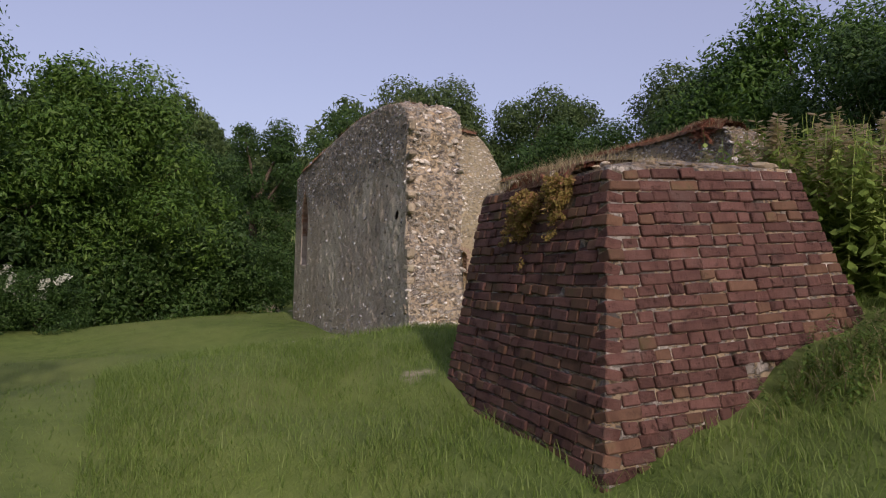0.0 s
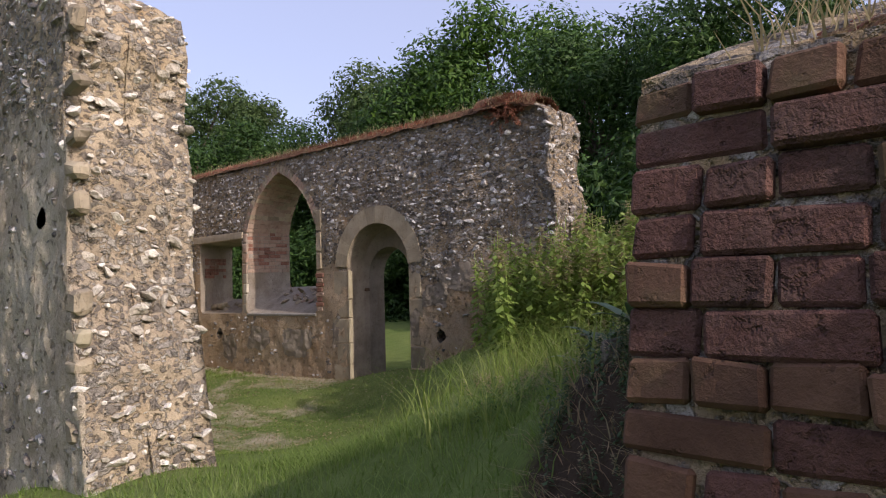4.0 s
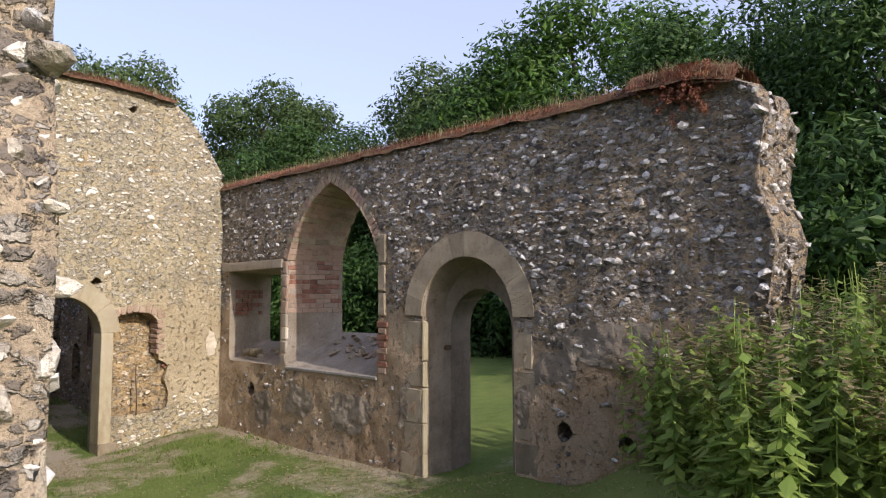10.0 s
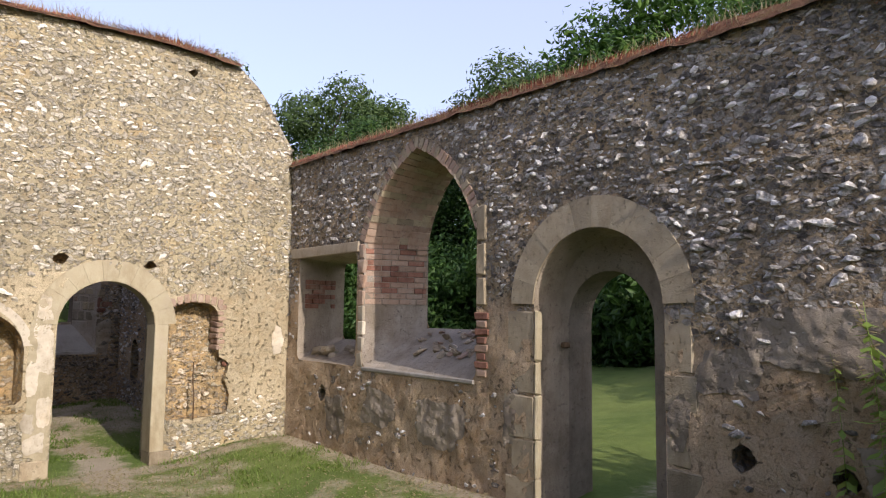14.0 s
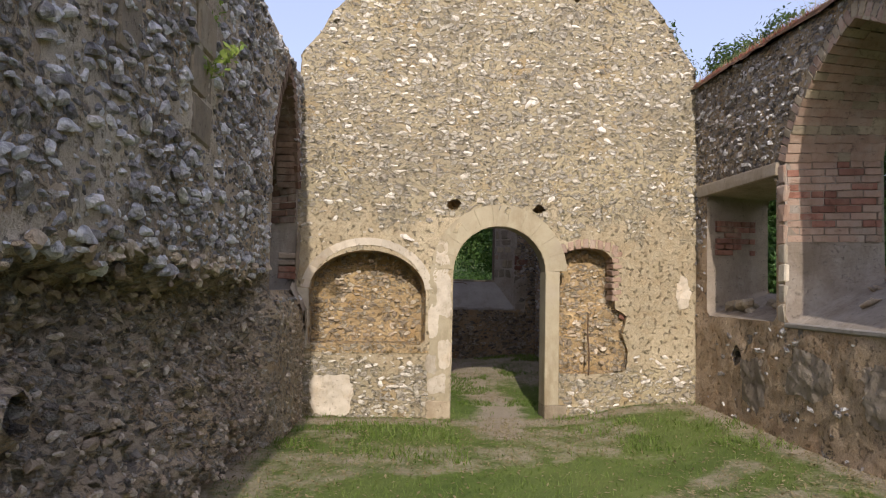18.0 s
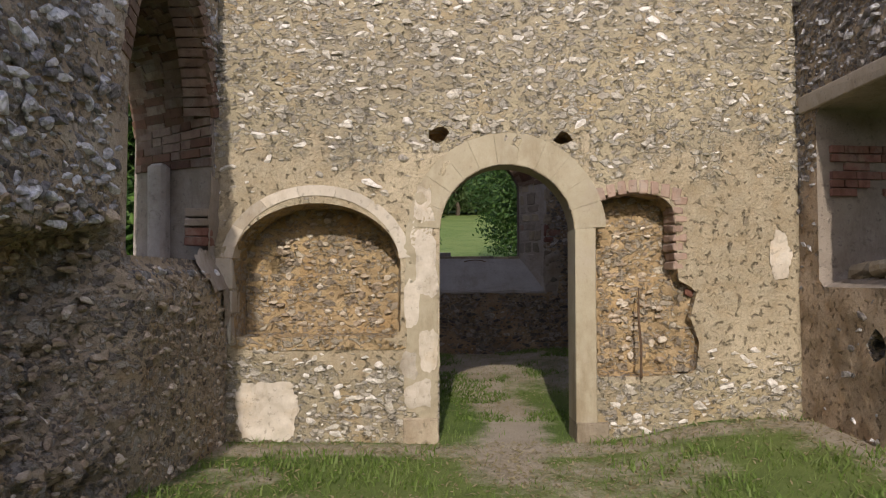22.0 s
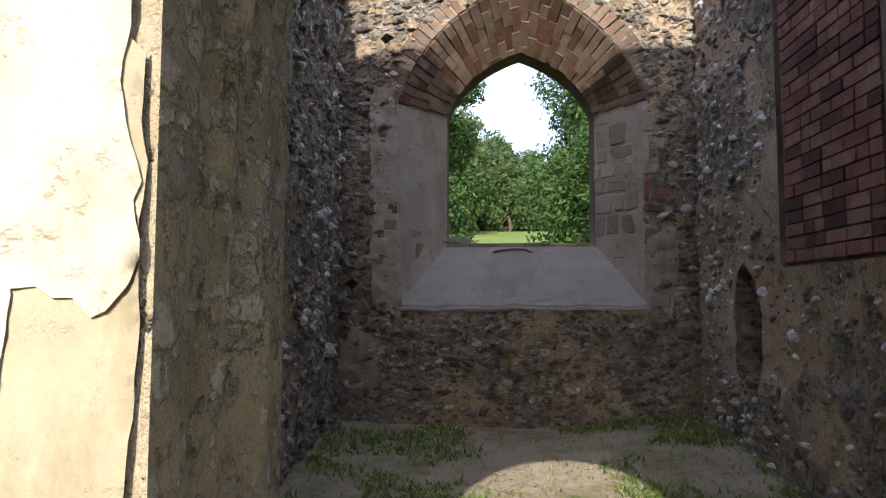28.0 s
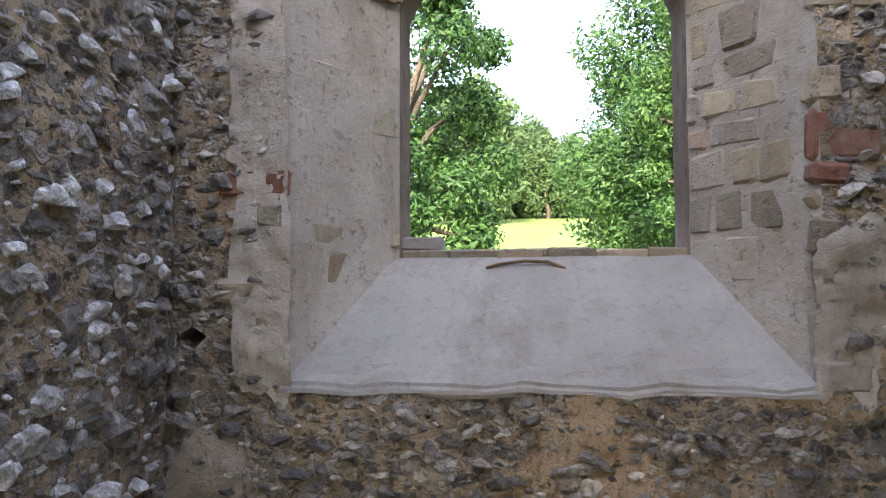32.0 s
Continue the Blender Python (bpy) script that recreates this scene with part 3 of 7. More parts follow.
def face_grid(outline, holes, cell):
    """Cells that fill an outline less its holes, with the cut edges drawn onto the curves."""
    o = np.asarray(outline, float)
    us = np.arange(o[:, 0].min() - cell, o[:, 0].max() + 2 * cell, cell)
    zs = np.arange(o[:, 1].min() - cell, o[:, 1].max() + 2 * cell, cell)
    U, Z = (a.ravel() for a in np.meshgrid(us, zs, indexing="ij"))

    def f(u, z):
        d = poly_sdf(u, z, outline)
        for h in holes:
            d = np.maximum(d, -poly_sdf(u, z, h))
        return d

    for _ in range(2):
        d = f(U, Z)
        k = np.where(np.abs(d) < 0.62 * cell)[0]
        e = cell * 0.02
        gu, gz = (f(U[k] + e, Z[k]) - d[k]) / e, (f(U[k], Z[k] + e) - d[k]) / e
        n = np.maximum(np.hypot(gu, gz), 0.3)
        U[k] -= d[k] * gu / n**2
        Z[k] -= d[k] * gz / n**2
    d = f(U, Z)
    ok = d < 0.12 * cell
    i = np.arange(len(U)).reshape(len(us), len(zs))
    q = np.stack([i[:-1, :-1], i[1:, :-1], i[1:, 1:], i[:-1, 1:]], -1).reshape(-1, 4)
    count = ok[q].sum(1)
    quads = q[count == 4]
    tri = [[v for v in row if ok[v]] for row in q[count == 3]]
    return U, Z, d, quads, np.array(tri, int).reshape(-1, 3)


def compact(verts, *faces):
    used = np.unique(np.concatenate([f.ravel() for f in faces if len(f)]))
    back = np.full(len(verts), -1)
    back[used] = np.arange(len(used))
    return used, [back[f] if len(f) else f for f in faces]


def rim(quads, tris):
    """The open edges of a set of faces, in their own direction."""
    e = np.concatenate([np.stack([f[:, k], f[:, (k + 1) % f.shape[1]]], 1) for f in (quads, tris) if len(f) for k in range(f.shape[1])])
    have = {(a, b) for a, b in e.tolist()}
    return [(a, b) for a, b in have if (b, a) not in have]


class Wall:
    """A wall whose face runs along a line of the plan. place(u, z, d): d metres out of the face."""

    def __init__(self, name, label, origin, along, out, thick, mat, outline, front, back, relief, coat, cell=0.055, lean=None, category="wall"):
        self.origin, self.along, self.out, self.thick, self.relief, self.coat = Vector(origin), Vector(along).normalized(), Vector(out).normalized(), thick, relief, coat
        self.outline, self.front, self.back, self.lean = outline, front, back, lean
        V, Q, T, C, base = [], [], [], [], 0
        for side, holes in ((0, front), (1, back)):
            U, Z, d, quads, tris = face_grid(outline, holes, cell)
            used, (quads, tris) = compact(U, quads, tris)
            U, Z, d = U[used], Z[used], d[used]
            calm = smooth(-d, 0.0, 0.1)
            r = relief(U, Z, side) * calm
            P = self.place(U, Z, r if side == 0 else -thick - r)
            flip = (self.along.cross(Vector((0, 0, 1)))).dot(self.out) < 0
            turn = flip if side == 0 else not flip
            if turn:
                quads, tris = quads[:, ::-1], tris[:, ::-1]
            V.append(P), C.append(coat(U, Z, side))
            Q.append(quads + base)
            if len(tris):
                T.append(tris + base)
            # the rim, drawn back into the wall
            edge = np.array(rim(quads, tris))
            on = np.array([poly_sdf(U[e], Z[e], outline).min() > -0.6 * cell for e in edge]) if len(edge) else np.zeros(0, bool)
            for grp, depth in ((edge[on], thick * 0.53), ):
                if not len(grp):
                    continue
                ids = np.unique(grp)
                look_up = np.full(len(U), -1)
                look_up[ids] = np.arange(len(ids))
                steps = 6
                prev, off = np.arange(len(U)) + base, base + len(U)
                for s in range(1, steps + 1):
                    dep = depth * s / steps
                    n1, n2 = fbm(U[ids] * 2 + s, Z[ids] + dep * 4, 3.0, 11) - 0.5, fbm(U[ids] + s * 3, Z[ids] * 2, 4.0, 12) - 0.5
                    rough = 0.16 * min(1, s / 2)
                    V.append(self.place(U[ids] + rough * n1, Z[ids] + rough * n2, (r[ids] if side == 0 else -thick - r[ids]) - (dep if side == 0 else -dep)))
                    C.append(np.zeros(len(ids)))
                    cur = look_up + off
                    Q.append(np.stack([prev[grp[:, 1]], prev[grp[:, 0]], cur[grp[:, 0]], cur[grp[:, 1]]], 1))
                    prev, off = cur, off + len(ids)
                base = off
                break
            else:
                base += len(U)
        me = raw_mesh(name, np.concatenate(V), np.concatenate(Q), np.concatenate(T) if T else None, coat=np.concatenate(C))
        self.ob = thing(name, label, category, me, mat, kind="structure")

    def place(self, u, z, d):
        u, z, d = np.asarray(u, float), np.asarray(z, float), np.asarray(d, float)
        if self.lean is not None:
            d = d + self.lean(u, z)
        return (np.array(self.origin)[None] + u[:, None] * np.array(self.along)[None] + d[:, None] * np.array(self.out)[None]) + np.stack([0 * u, 0 * u, z], 1)

    def spot(self, u, z, d):
        return Vector(self.place([u], [z], [d])[0])

    def reveal(self, loop_a, da, loop_b, db, mat, name="reveal", label="", n=72, steps=8, rough=0.02, skip_sill=False):
        """The lining of an opening between two outlines at two depths."""
        if len(loop_a) == len(loop_b):
            m = max(1, round(n / len(loop_a)))
            cut = lambda lp: np.concatenate([np.linspace(p, q, m, endpoint=False) for p, q in zip(np.asarray(lp, float), np.roll(np.asarray(lp, float), -1, 0))])
            a, b = cut(loop_a), cut(loop_b)
            n = len(a)
        else:
            a, b = resample(loop_a, n), resample(loop_b, n)
        V, Q = [], []
        for s in range(steps + 1):
            t = s / steps
            p = a * (1 - t) + b * t
            j = rough * math.sin(math.pi * t)
            ang = np.arange(n)
            p = p + j * np.stack([fbm(ang * 0.5, s * 0.7 + 0 * ang, 1.0, 21) - 0.5, fbm(ang * 0.5, s * 0.7 + 0 * ang, 1.0, 25) - 0.5], 1) * 2
            V.append(self.place(p[:, 0], p[:, 1], np.full(n, da * (1 - t) + db * t)))
            if s:
                k = np.arange(n)
                Q.append(np.stack([(s - 1) * n + k, (s - 1) * n + (k + 1) % n, s * n + (k + 1) % n, s * n + k], 1))
        return piece(name, raw_mesh(name, np.concatenate(V), np.concatenate(Q), coat=np.full(n * (steps + 1), 0.6 if rough < 0.03 else 0.1)), mat, self.ob, label)

    def panel(self, loop, depth, mat, name="panel", label="", cell=0.04, relief=None):
        """The back of a niche or a blocked opening."""
        U, Z, d, quads, tris = face_grid(loop, [], cell)
        used, (quads, tris) = compact(U, quads, tris)
        U, Z = U[used], Z[used]
        r = relief(U, Z) if relief is not None else 0 * U
        return piece(name, raw_mesh(name, self.place(U, Z, depth + r), quads, tris, coat=np.full(len(U), 0.2)), mat, self.ob, label)


def rock(seed, flat=0.6, sub=1):
    """One lumpy stone about a metre across before scaling."""
    bm = bmesh.new()
    bmesh.ops.create_icosphere(bm, subdivisions=sub, radius=0.5)
    r = random.Random(seed * 31 + 5)
    cuts = [(Vector((r.gauss(0, 1), r.gauss(0, 1), r.gauss(0, 1))).normalized(), r.uniform(0.2, 0.42)) for _ in range(7)]
    for v in bm.verts:
        n = noise.noise(v.co * 2.1 + Vector((seed * 3.7, seed, 1))) * 0.45 + noise.noise(v.co * 4.7 + Vector((seed, 5, seed))) * 0.2
        v.co = v.co * (1.08 + n)
        for way, far in cuts:
            over = v.co.dot(way) - far
            if over > 0:
                v.co -= way * over * 0.92
        v.co.z *= flat
    me = bpy.data.meshes.new("stone")
    bm.to_mesh(me)
    bm.free()
    return me


ROCKS = [rock(k, 0.75, 1) for k in range(10)]


def arrays_of(me):
    v = np.empty(len(me.vertices) * 3)
    me.vertices.foreach_get("co", v)
    return v.reshape(-1, 3), np.array([p.vertices[:] for p in me.polygons])


ROCK_ARR = [arrays_of(m) for m in ROCKS]
ROCK_NEAR = [arrays_of(rock(k, 0.75, 2)) for k in range(10)]


def stones(wall, mat, zone, density, side=0, size=(0.05, 0.14), proud=(0.2, 0.5), course=0.082, nearest=None, count=300, seed=1, name="flint", region=None, close=False):
    """Flints laid in rough courses over a face: the ones nearest to a spot are single pieces, the rest one sheet of stones."""
    r = np.random.default_rng(seed)
    o = np.asarray(wall.outline, float) if region is None else np.asarray(region, float)
    holes = wall.front if side == 0 else wall.back
    U, Z = [], []
    z = o[:, 1].min()
    while z < o[:, 1].max():
        u = o[:, 0].min() + r.random() * 0.1
        while u < o[:, 0].max():
            U.append(u), Z.append(z + r.normal() * course * 0.22)
            u += course * (0.85 + 0.9 * r.random())
        z += course * (0.85 + 0.3 * r.random())
    U, Z = np.array(U), np.array(Z)
    keep = poly_sdf(U, Z, o) < -0.03
    keep &= poly_sdf(U, Z, wall.outline) < -0.02
    for h in holes:
        keep &= poly_sdf(U, Z, h) > 0.05
    for h in zone:
        keep &= poly_sdf(U, Z, h) > 0.02
    keep &= r.random(len(U)) < density(U, Z)
    U, Z = U[keep], Z[keep]
    n = len(U)
    w = size[0] + (size[1] - size[0]) * r.random(n) ** 2.2
    h = w * (0.55 + 0.4 * r.random(n))
    dep = np.minimum(w * (0.5 + 0.3 * r.random(n)), 0.08)
    out = wall.relief(U, Z, side) + dep * (proud[0] + (proud[1] - proud[0]) * r.random(n)) - dep * 0.5
    d = out if side == 0 else -wall.thick - out
    P = wall.place(U, Z, d)
    ax = np.array([wall.along, wall.out, Vector((0, 0, 1))], float)
    order = np.arange(n)
    if nearest is not None:
        order = np.argsort(np.hypot(U - nearest[0], Z - nearest[1]) - 6.0 * (w - size[0]))
    single = set(order[:count].tolist())
    VV, TT, base = [], [], 0
    for k in range(n):
        v, t = (ROCK_NEAR if close else ROCK_ARR)[r.integers(10)]
        a = r.normal() * 0.28
        yaw = r.normal() * 0.3
        sx, sy, sz = w[k] * 1.12, dep[k], h[k]
        ca, sa, cy, sy2 = math.cos(a), math.sin(a), math.cos(yaw), math.sin(yaw)
        M = np.array([[ca * cy, -sy2, -sa], [cy * 0 + sy2 * ca, cy, 0], [sa, 0, ca]])
        L = (M @ np.diag([sx, sy, sz]))
        R = ax.T @ L
        if k in single:
            me = ROCKS[r.integers(len(ROCKS))]
            ob = new(name, SINGLE[(mat.name, me.name)] if (mat.name, me.name) in SINGLE else single_mesh(mat, me))
            ob.parent = wall.ob
            ob.matrix_basis = Matrix.Translation(P[k]) @ Matrix(R.tolist()).to_4x4()
        else:
            VV.append(v @ R.T + P[k]), TT.append(t + base)
            base += len(v)
    if VV:
        piece("flints", raw_mesh("flints", np.concatenate(VV), None, np.concatenate(TT), flat=True), mat, wall.ob, "", kind="stuff")
    return n


SINGLE = {}
FINE = {a.name: rock(k, 0.75, 2) for k, a in enumerate(ROCKS)}


def single_mesh(mat, me):
    c = FINE[me.name].copy()
    c.materials.clear()
    c.materials.append(mat)
    SINGLE[(mat.name, me.name)] = c
    return c


def block(size, seed=0, worn=0.006, taper=1.0):
    """A hewn block about its centre, edges worn; size along, out, up."""
    bm = bmesh.new()
    bmesh.ops.create_cube(bm, size=1.0)
    for v in bm.verts:
        v.co = Vector((v.co.x * size[0] * (taper if v.co.z < 0 else 1), v.co.y * size[1], v.co.z * size[2]))
    bmesh.ops.bevel(bm, geom=bm.edges[:], offset=worn, segments=1, affect="EDGES")
    for v in bm.verts:
        v.co += Vector((noise.noise(v.co * 9 + Vector((seed, 0, 0))), noise.noise(v.co * 9 + Vector((0, seed, 3))), noise.noise(v.co * 9 + Vector((0, 2, seed))))) * worn * 0.9
    rr = random.Random(seed * 13 + 1)
    shift = [Vector((rr.gauss(0, 1), 0, rr.gauss(0, 1))) * min(0.35 * worn, 0.006) for _ in range(8)]
    for v in bm.verts:
        v.co += shift[(v.co.x > 0) + 2 * (v.co.y > 0) + 4 * (v.co.z > 0)]
    return bm


def block_on(wall, name, u, z, d, size, mat, seed=0, tilt=0.0, label="", worn=0.008, taper=1.0, parent=None):
    """A block let into a wall's face: d is how far its front stands proud."""
    m = Matrix((wall.along, wall.out, Vector((0, 0, 1)))).transposed().to_4x4()
    if m.determinant() < 0:
        m = Matrix((-wall.along, wall.out, Vector((0, 0, 1)))).transposed().to_4x4()
        tilt = -tilt
    m = Matrix.Translation(wall.spot(u, z, d - size[1] / 2)) @ m @ Matrix.Rotation(tilt, 4, "Y")
    return part(name, block(size, seed, worn, taper), mat, parent or wall.ob, label, m)


def ring(wall, cu, cz, r0, r1, a0, a1, n, mat, name, proud=0.012, depth=0.25, squash=1.0, seed=0, gap=0.002):
    """Wedge-shaped arch stones round a centre; angles from the springing at the + end, counter-clockwise."""
    for k in range(n):
        b0, b1 = a0 + (a1 - a0) * k / n, a0 + (a1 - a0) * (k + 1) / n
        bm = bmesh.new()
        rows = []
        for d in (proud, proud - depth):
            loop = []
            for r_, seq in ((r0, np.linspace(b0, b1, 4)), (r1, np.linspace(b1, b0, 4))):
                for b in seq:
                    shrink = gap / 2 / r_
                    bb = min(max(b, b0 + shrink), b1 - shrink) if b1 > b0 else b
                    loop.append(bm.verts.new(wall.spot(cu + r_ * math.cos(bb), cz + r_ * squash * math.sin(bb), d + 0.004 * noise.noise(Vector((k * 1.7 + seed, bb * 3, r_ * 9))))))
            rows.append(loop)
        bm.faces.new(rows[0]), bm.faces.new(rows[1][::-1])
        for i in range(8):
            bm.faces.new((rows[0][i], rows[1][i], rows[1][(i + 1) % 8], rows[0][(i + 1) % 8]))
        bmesh.ops.recalc_face_normals(bm, faces=bm.faces)
        part(name, bm, mat, wall.ob)


# ---- the gable wall between nave and chancel ----
def hole(u, z, w, h, seed=0):
    """A small ragged putlog hole."""
    r = np.random.default_rng(seed + 50)
    return [(u + w / 2 * math.cos(a) * (0.75 + 0.65 * r.random()), z + h / 2 * math.sin(a) * (0.7 + 0.65 * r.random())) for a in np.linspace(0, 2 * math.pi, 15)[:-1]]


def line_hole(wall, poly, depth=0.28, mat=None):
    wall.reveal(poly, 0.0, poly, -depth, mat or CLAY, "putlog_hole", "dark hole left by scaffolding", n=28, steps=3, rough=0.03)
    wall.panel(poly, -depth, mat or CLAY, "hole_back", cell=0.03)


G_DOOR = round_arch(-0.56, 0.53, -0.3, 1.69)
G_DOOR_BACK = round_arch(-0.60, 0.63, -0.3, 1.72)
G_NICHE = round_arch(-2.22, -0.87, 0.84, 1.42, 0.5)
G_AUMBRY = [(0.70, 0.53), (1.12, 0.53), (1.5, 0.56), (1.53, 0.8), (1.46, 1.0), (1.52, 1.22), (1.37, 1.3), (1.34, 1.88), (1.25, 1.98), (1.0, 2.03), (0.78, 2.0), (0.70, 1.92)]
G_HOLES = [hole(-0.565, 2.47, 0.21, 0.13, 1), hole(0.43, 2.46, 0.19, 0.1, 2), hole(-0.785, 1.39, 0.075, 0.1, 3), hole(-1.2, 4.98, 0.13, 0.14, 4), hole(0.85, 5.0, 0.15, 0.13, 5)]
G_OUTLINE = [(-2.38, -0.4), (2.36, -0.4), (2.36, 3.98), (2.34, 4.22), (2.16, 4.48), (1.93, 4.84), (1.78, 5.02), (1.5, 5.24), (0.9, 5.31), (0.5, 5.29), (0.1, 5.34), (-0.5, 5.29), (-0.95, 5.33),
             (-1.6, 5.25), (-1.72, 5.08), (-1.86, 4.85), (-2.05, 4.66), (-2.15, 4.45), (-2.36, 4.2), (-2.38, 3.95)]


def g_relief(u, z, side):
    return 0.028 * (fbm(u, z, 3.2, 31) - 0.5) + 0.03 * (fbm(u, z, 11, 33) - 0.5) + 0.012 * (vnoise(u, z, 28, 36) - 0.5)


def g_coat(u, z, side):
    n = fbm(u, z, 1.7, 41)
    low = (1 - smooth(z + 0.8 * (n - 0.5), 1.6, 2.9)) * smooth(z + 0.5 * (fbm(u, z, 2.5, 44) - 0.5), 0.35, 0.75)
    return np.clip(low * (0.75 + 0.6 * (fbm(u, z, 4, 42) - 0.4)), 0, 1) * (1 if side == 0 else 0)


gable = Wall("wall_gable", "sunlit flint rubble gable wall with patches of ochre render", (0, 0, 0), (1, 0, 0), (0, -1, 0), 0.66, WALL_WARM, G_OUTLINE,
             [G_DOOR, G_NICHE, G_AUMBRY] + G_HOLES, [G_DOOR_BACK], g_relief, g_coat, 0.05)
gable.reveal(G_DOOR, 0.0, G_DOOR_BACK, -0.66, WALL_WARM, "door_reveal", "crumbling lime and rubble door lining", rough=0.05, steps=12, n=110)
gable.reveal(G_NICHE, 0.0, [(u * 0.97 - 0.05, z) for u, z in G_NICHE], -0.42, CLAY, "niche_lining", "rough clay-plastered niche lining", rough=0.045)
gable.panel([(u * 0.97 - 0.05, z) for u, z in G_NICHE], -0.42, CLAY, "niche_back", "ochre rubble core of the niche", relief=lambda u, z: 0.07 * (fbm(u, z, 6, 51) - 0.5))
gable.reveal(G_AUMBRY, 0.0, G_AUMBRY, -0.3, CLAY, "recess_lining", "broken brick and clay lining", rough=0.06)
gable.panel(G_AUMBRY, -0.3, CLAY, "recess_back", "crumbling clay rubble back of the recess", relief=lambda u, z: 0.1 * (fbm(u, z, 5, 53) - 0.5) + 0.07 * (fbm(u, z, 14, 54) - 0.5) + (0.16 * smooth(u, 1.15, 1.5) + 0.05) * (1 - smooth(z + 0.25 * (fbm(u, z, 4, 55) - 0.5), 1.2, 1.4)))
for h_ in G_HOLES:
    line_hole(gable, h_)

# ---- the wall with the windows and the side door ----
R_SQ, R_SQ_BACK = [(-1.72, 1.25), (-0.28, 1.25), (-0.28, 2.64), (-1.72, 2.64)], [(-1.25, 1.52), (-0.24, 1.52), (-0.24, 2.6), (-1.25, 2.6)]
R_WIN, R_WIN_BACK = pointed_arch(-3.87, -1.87, 1.24, 2.75, 3.78), pointed_arch(-3.45, -2.17, 1.72, 2.75, 3.68)
R_DOOR, R_DOOR_BACK = round_arch(-5.98, -4.64, -0.3, 1.97), round_arch(-5.62, -4.7, -0.3, 1.84)
R_DOOR_MID = round_arch(-5.95, -4.67, -0.3, 1.97, 0.62)
R_HOLES = [hole(-6.59, 0.91, 0.19, 0.17, 11), hole(-7.25, 0.88, 0.17, 0.17, 12), hole(-6.6, 2.27, 0.26, 0.1, 13), hole(-0.95, 0.86, 0.16, 0.3, 14), hole(-3.95, 1.05, 0.12, 0.1, 15)]
R_OUTLINE = [(0.66, -0.4), (0.66, 4.0), (-1.5, 3.97), (-4.2, 4.0), (-6.0, 4.01), (-7.6, 4.0), (-8.2, 3.98), (-8.42, 3.86), (-8.5, 3.6), (-8.42, 3.1), (-8.55, 2.6), (-8.47, 2.1), (-8.6, 1.5), (-8.55, 0.8), (-8.65, -0.4)]


def r_relief(u, z, side):
    scar = -0.05 * smooth(-u, 6.9, 7.6) * smooth(z, 0.6, 1.4)
    return scar + 0.035 * (fbm(u, z, 2.6, 61) - 0.5) + 0.035 * (fbm(u, z, 9, 63) - 0.5) + 0.014 * (vnoise(u, z, 26, 66) - 0.5)


def r_coat(u, z, side):
    n = fbm(u, z, 1.4, 71)
    low = 1 - smooth(z + 1.1 * (n - 0.5), 1.55, 2.35)
    patch = smooth(fbm(u, z, 1.9, 73), 0.5, 0.6) * (z < 3.0)
    return np.clip(low * (0.5 + 0.9 * (fbm(u, z, 3.3, 74) - 0.25)) + 0.25 * patch, 0, 1)


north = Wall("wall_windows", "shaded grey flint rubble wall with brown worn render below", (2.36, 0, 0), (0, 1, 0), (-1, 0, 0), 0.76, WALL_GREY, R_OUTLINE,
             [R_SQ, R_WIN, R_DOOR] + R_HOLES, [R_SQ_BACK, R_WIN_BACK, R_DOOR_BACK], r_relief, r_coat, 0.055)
north.reveal(R_SQ, 0.0, R_SQ_BACK, -0.76, PLASTER_DIM, "window_reveal", "peeling grey plaster window splay")
north.reveal(R_WIN, 0.0, R_WIN_BACK, -0.76, PLASTER, "window_reveal", "grey plaster window splay", n=96, rough=0.006)
north.reveal(R_DOOR, 0.0, R_DOOR_MID, -0.34, PLASTER_DIM, "door_reveal", "dressed stone and plaster door lining", n=96)
north.reveal(R_DOOR_MID, -0.34, R_DOOR_BACK, -0.42, PLASTER_DIM, "door_rebate", n=96, steps=2, rough=0.01)
north.reveal(R_DOOR_BACK, -0.42, R_DOOR_BACK, -0.76, PLASTER_DIM, "outer_door_reveal", n=96, steps=4)
for h_ in R_HOLES:
    line_hole(north, h_, 0.22, WALL_GREY)

# ---- the wall on the other side, seen from outside too ----
L_WIN, L_WIN_OUT = pointed_arch(-1.48, -0.03, 1.45, 2.6, 3.72), pointed_arch(-0.6, 0.36, 1.47, 2.5, 3.25)
L_OUTLINE = [(1.4, -0.5), (1.4, 3.78), (0.66, 3.84), (-1, 3.9), (-3, 3.93), (-5.5, 3.95), (-7.4, 3.82), (-8.3, 3.66), (-8.62, 3.5), (-8.72, 3.2), (-8.66, 2.8), (-8.78, 2.3), (-8.75, 1.8), (-8.9, 1.2), (-9.0, 0.7), (-9.15, 0.2), (-9.2, -0.5)]


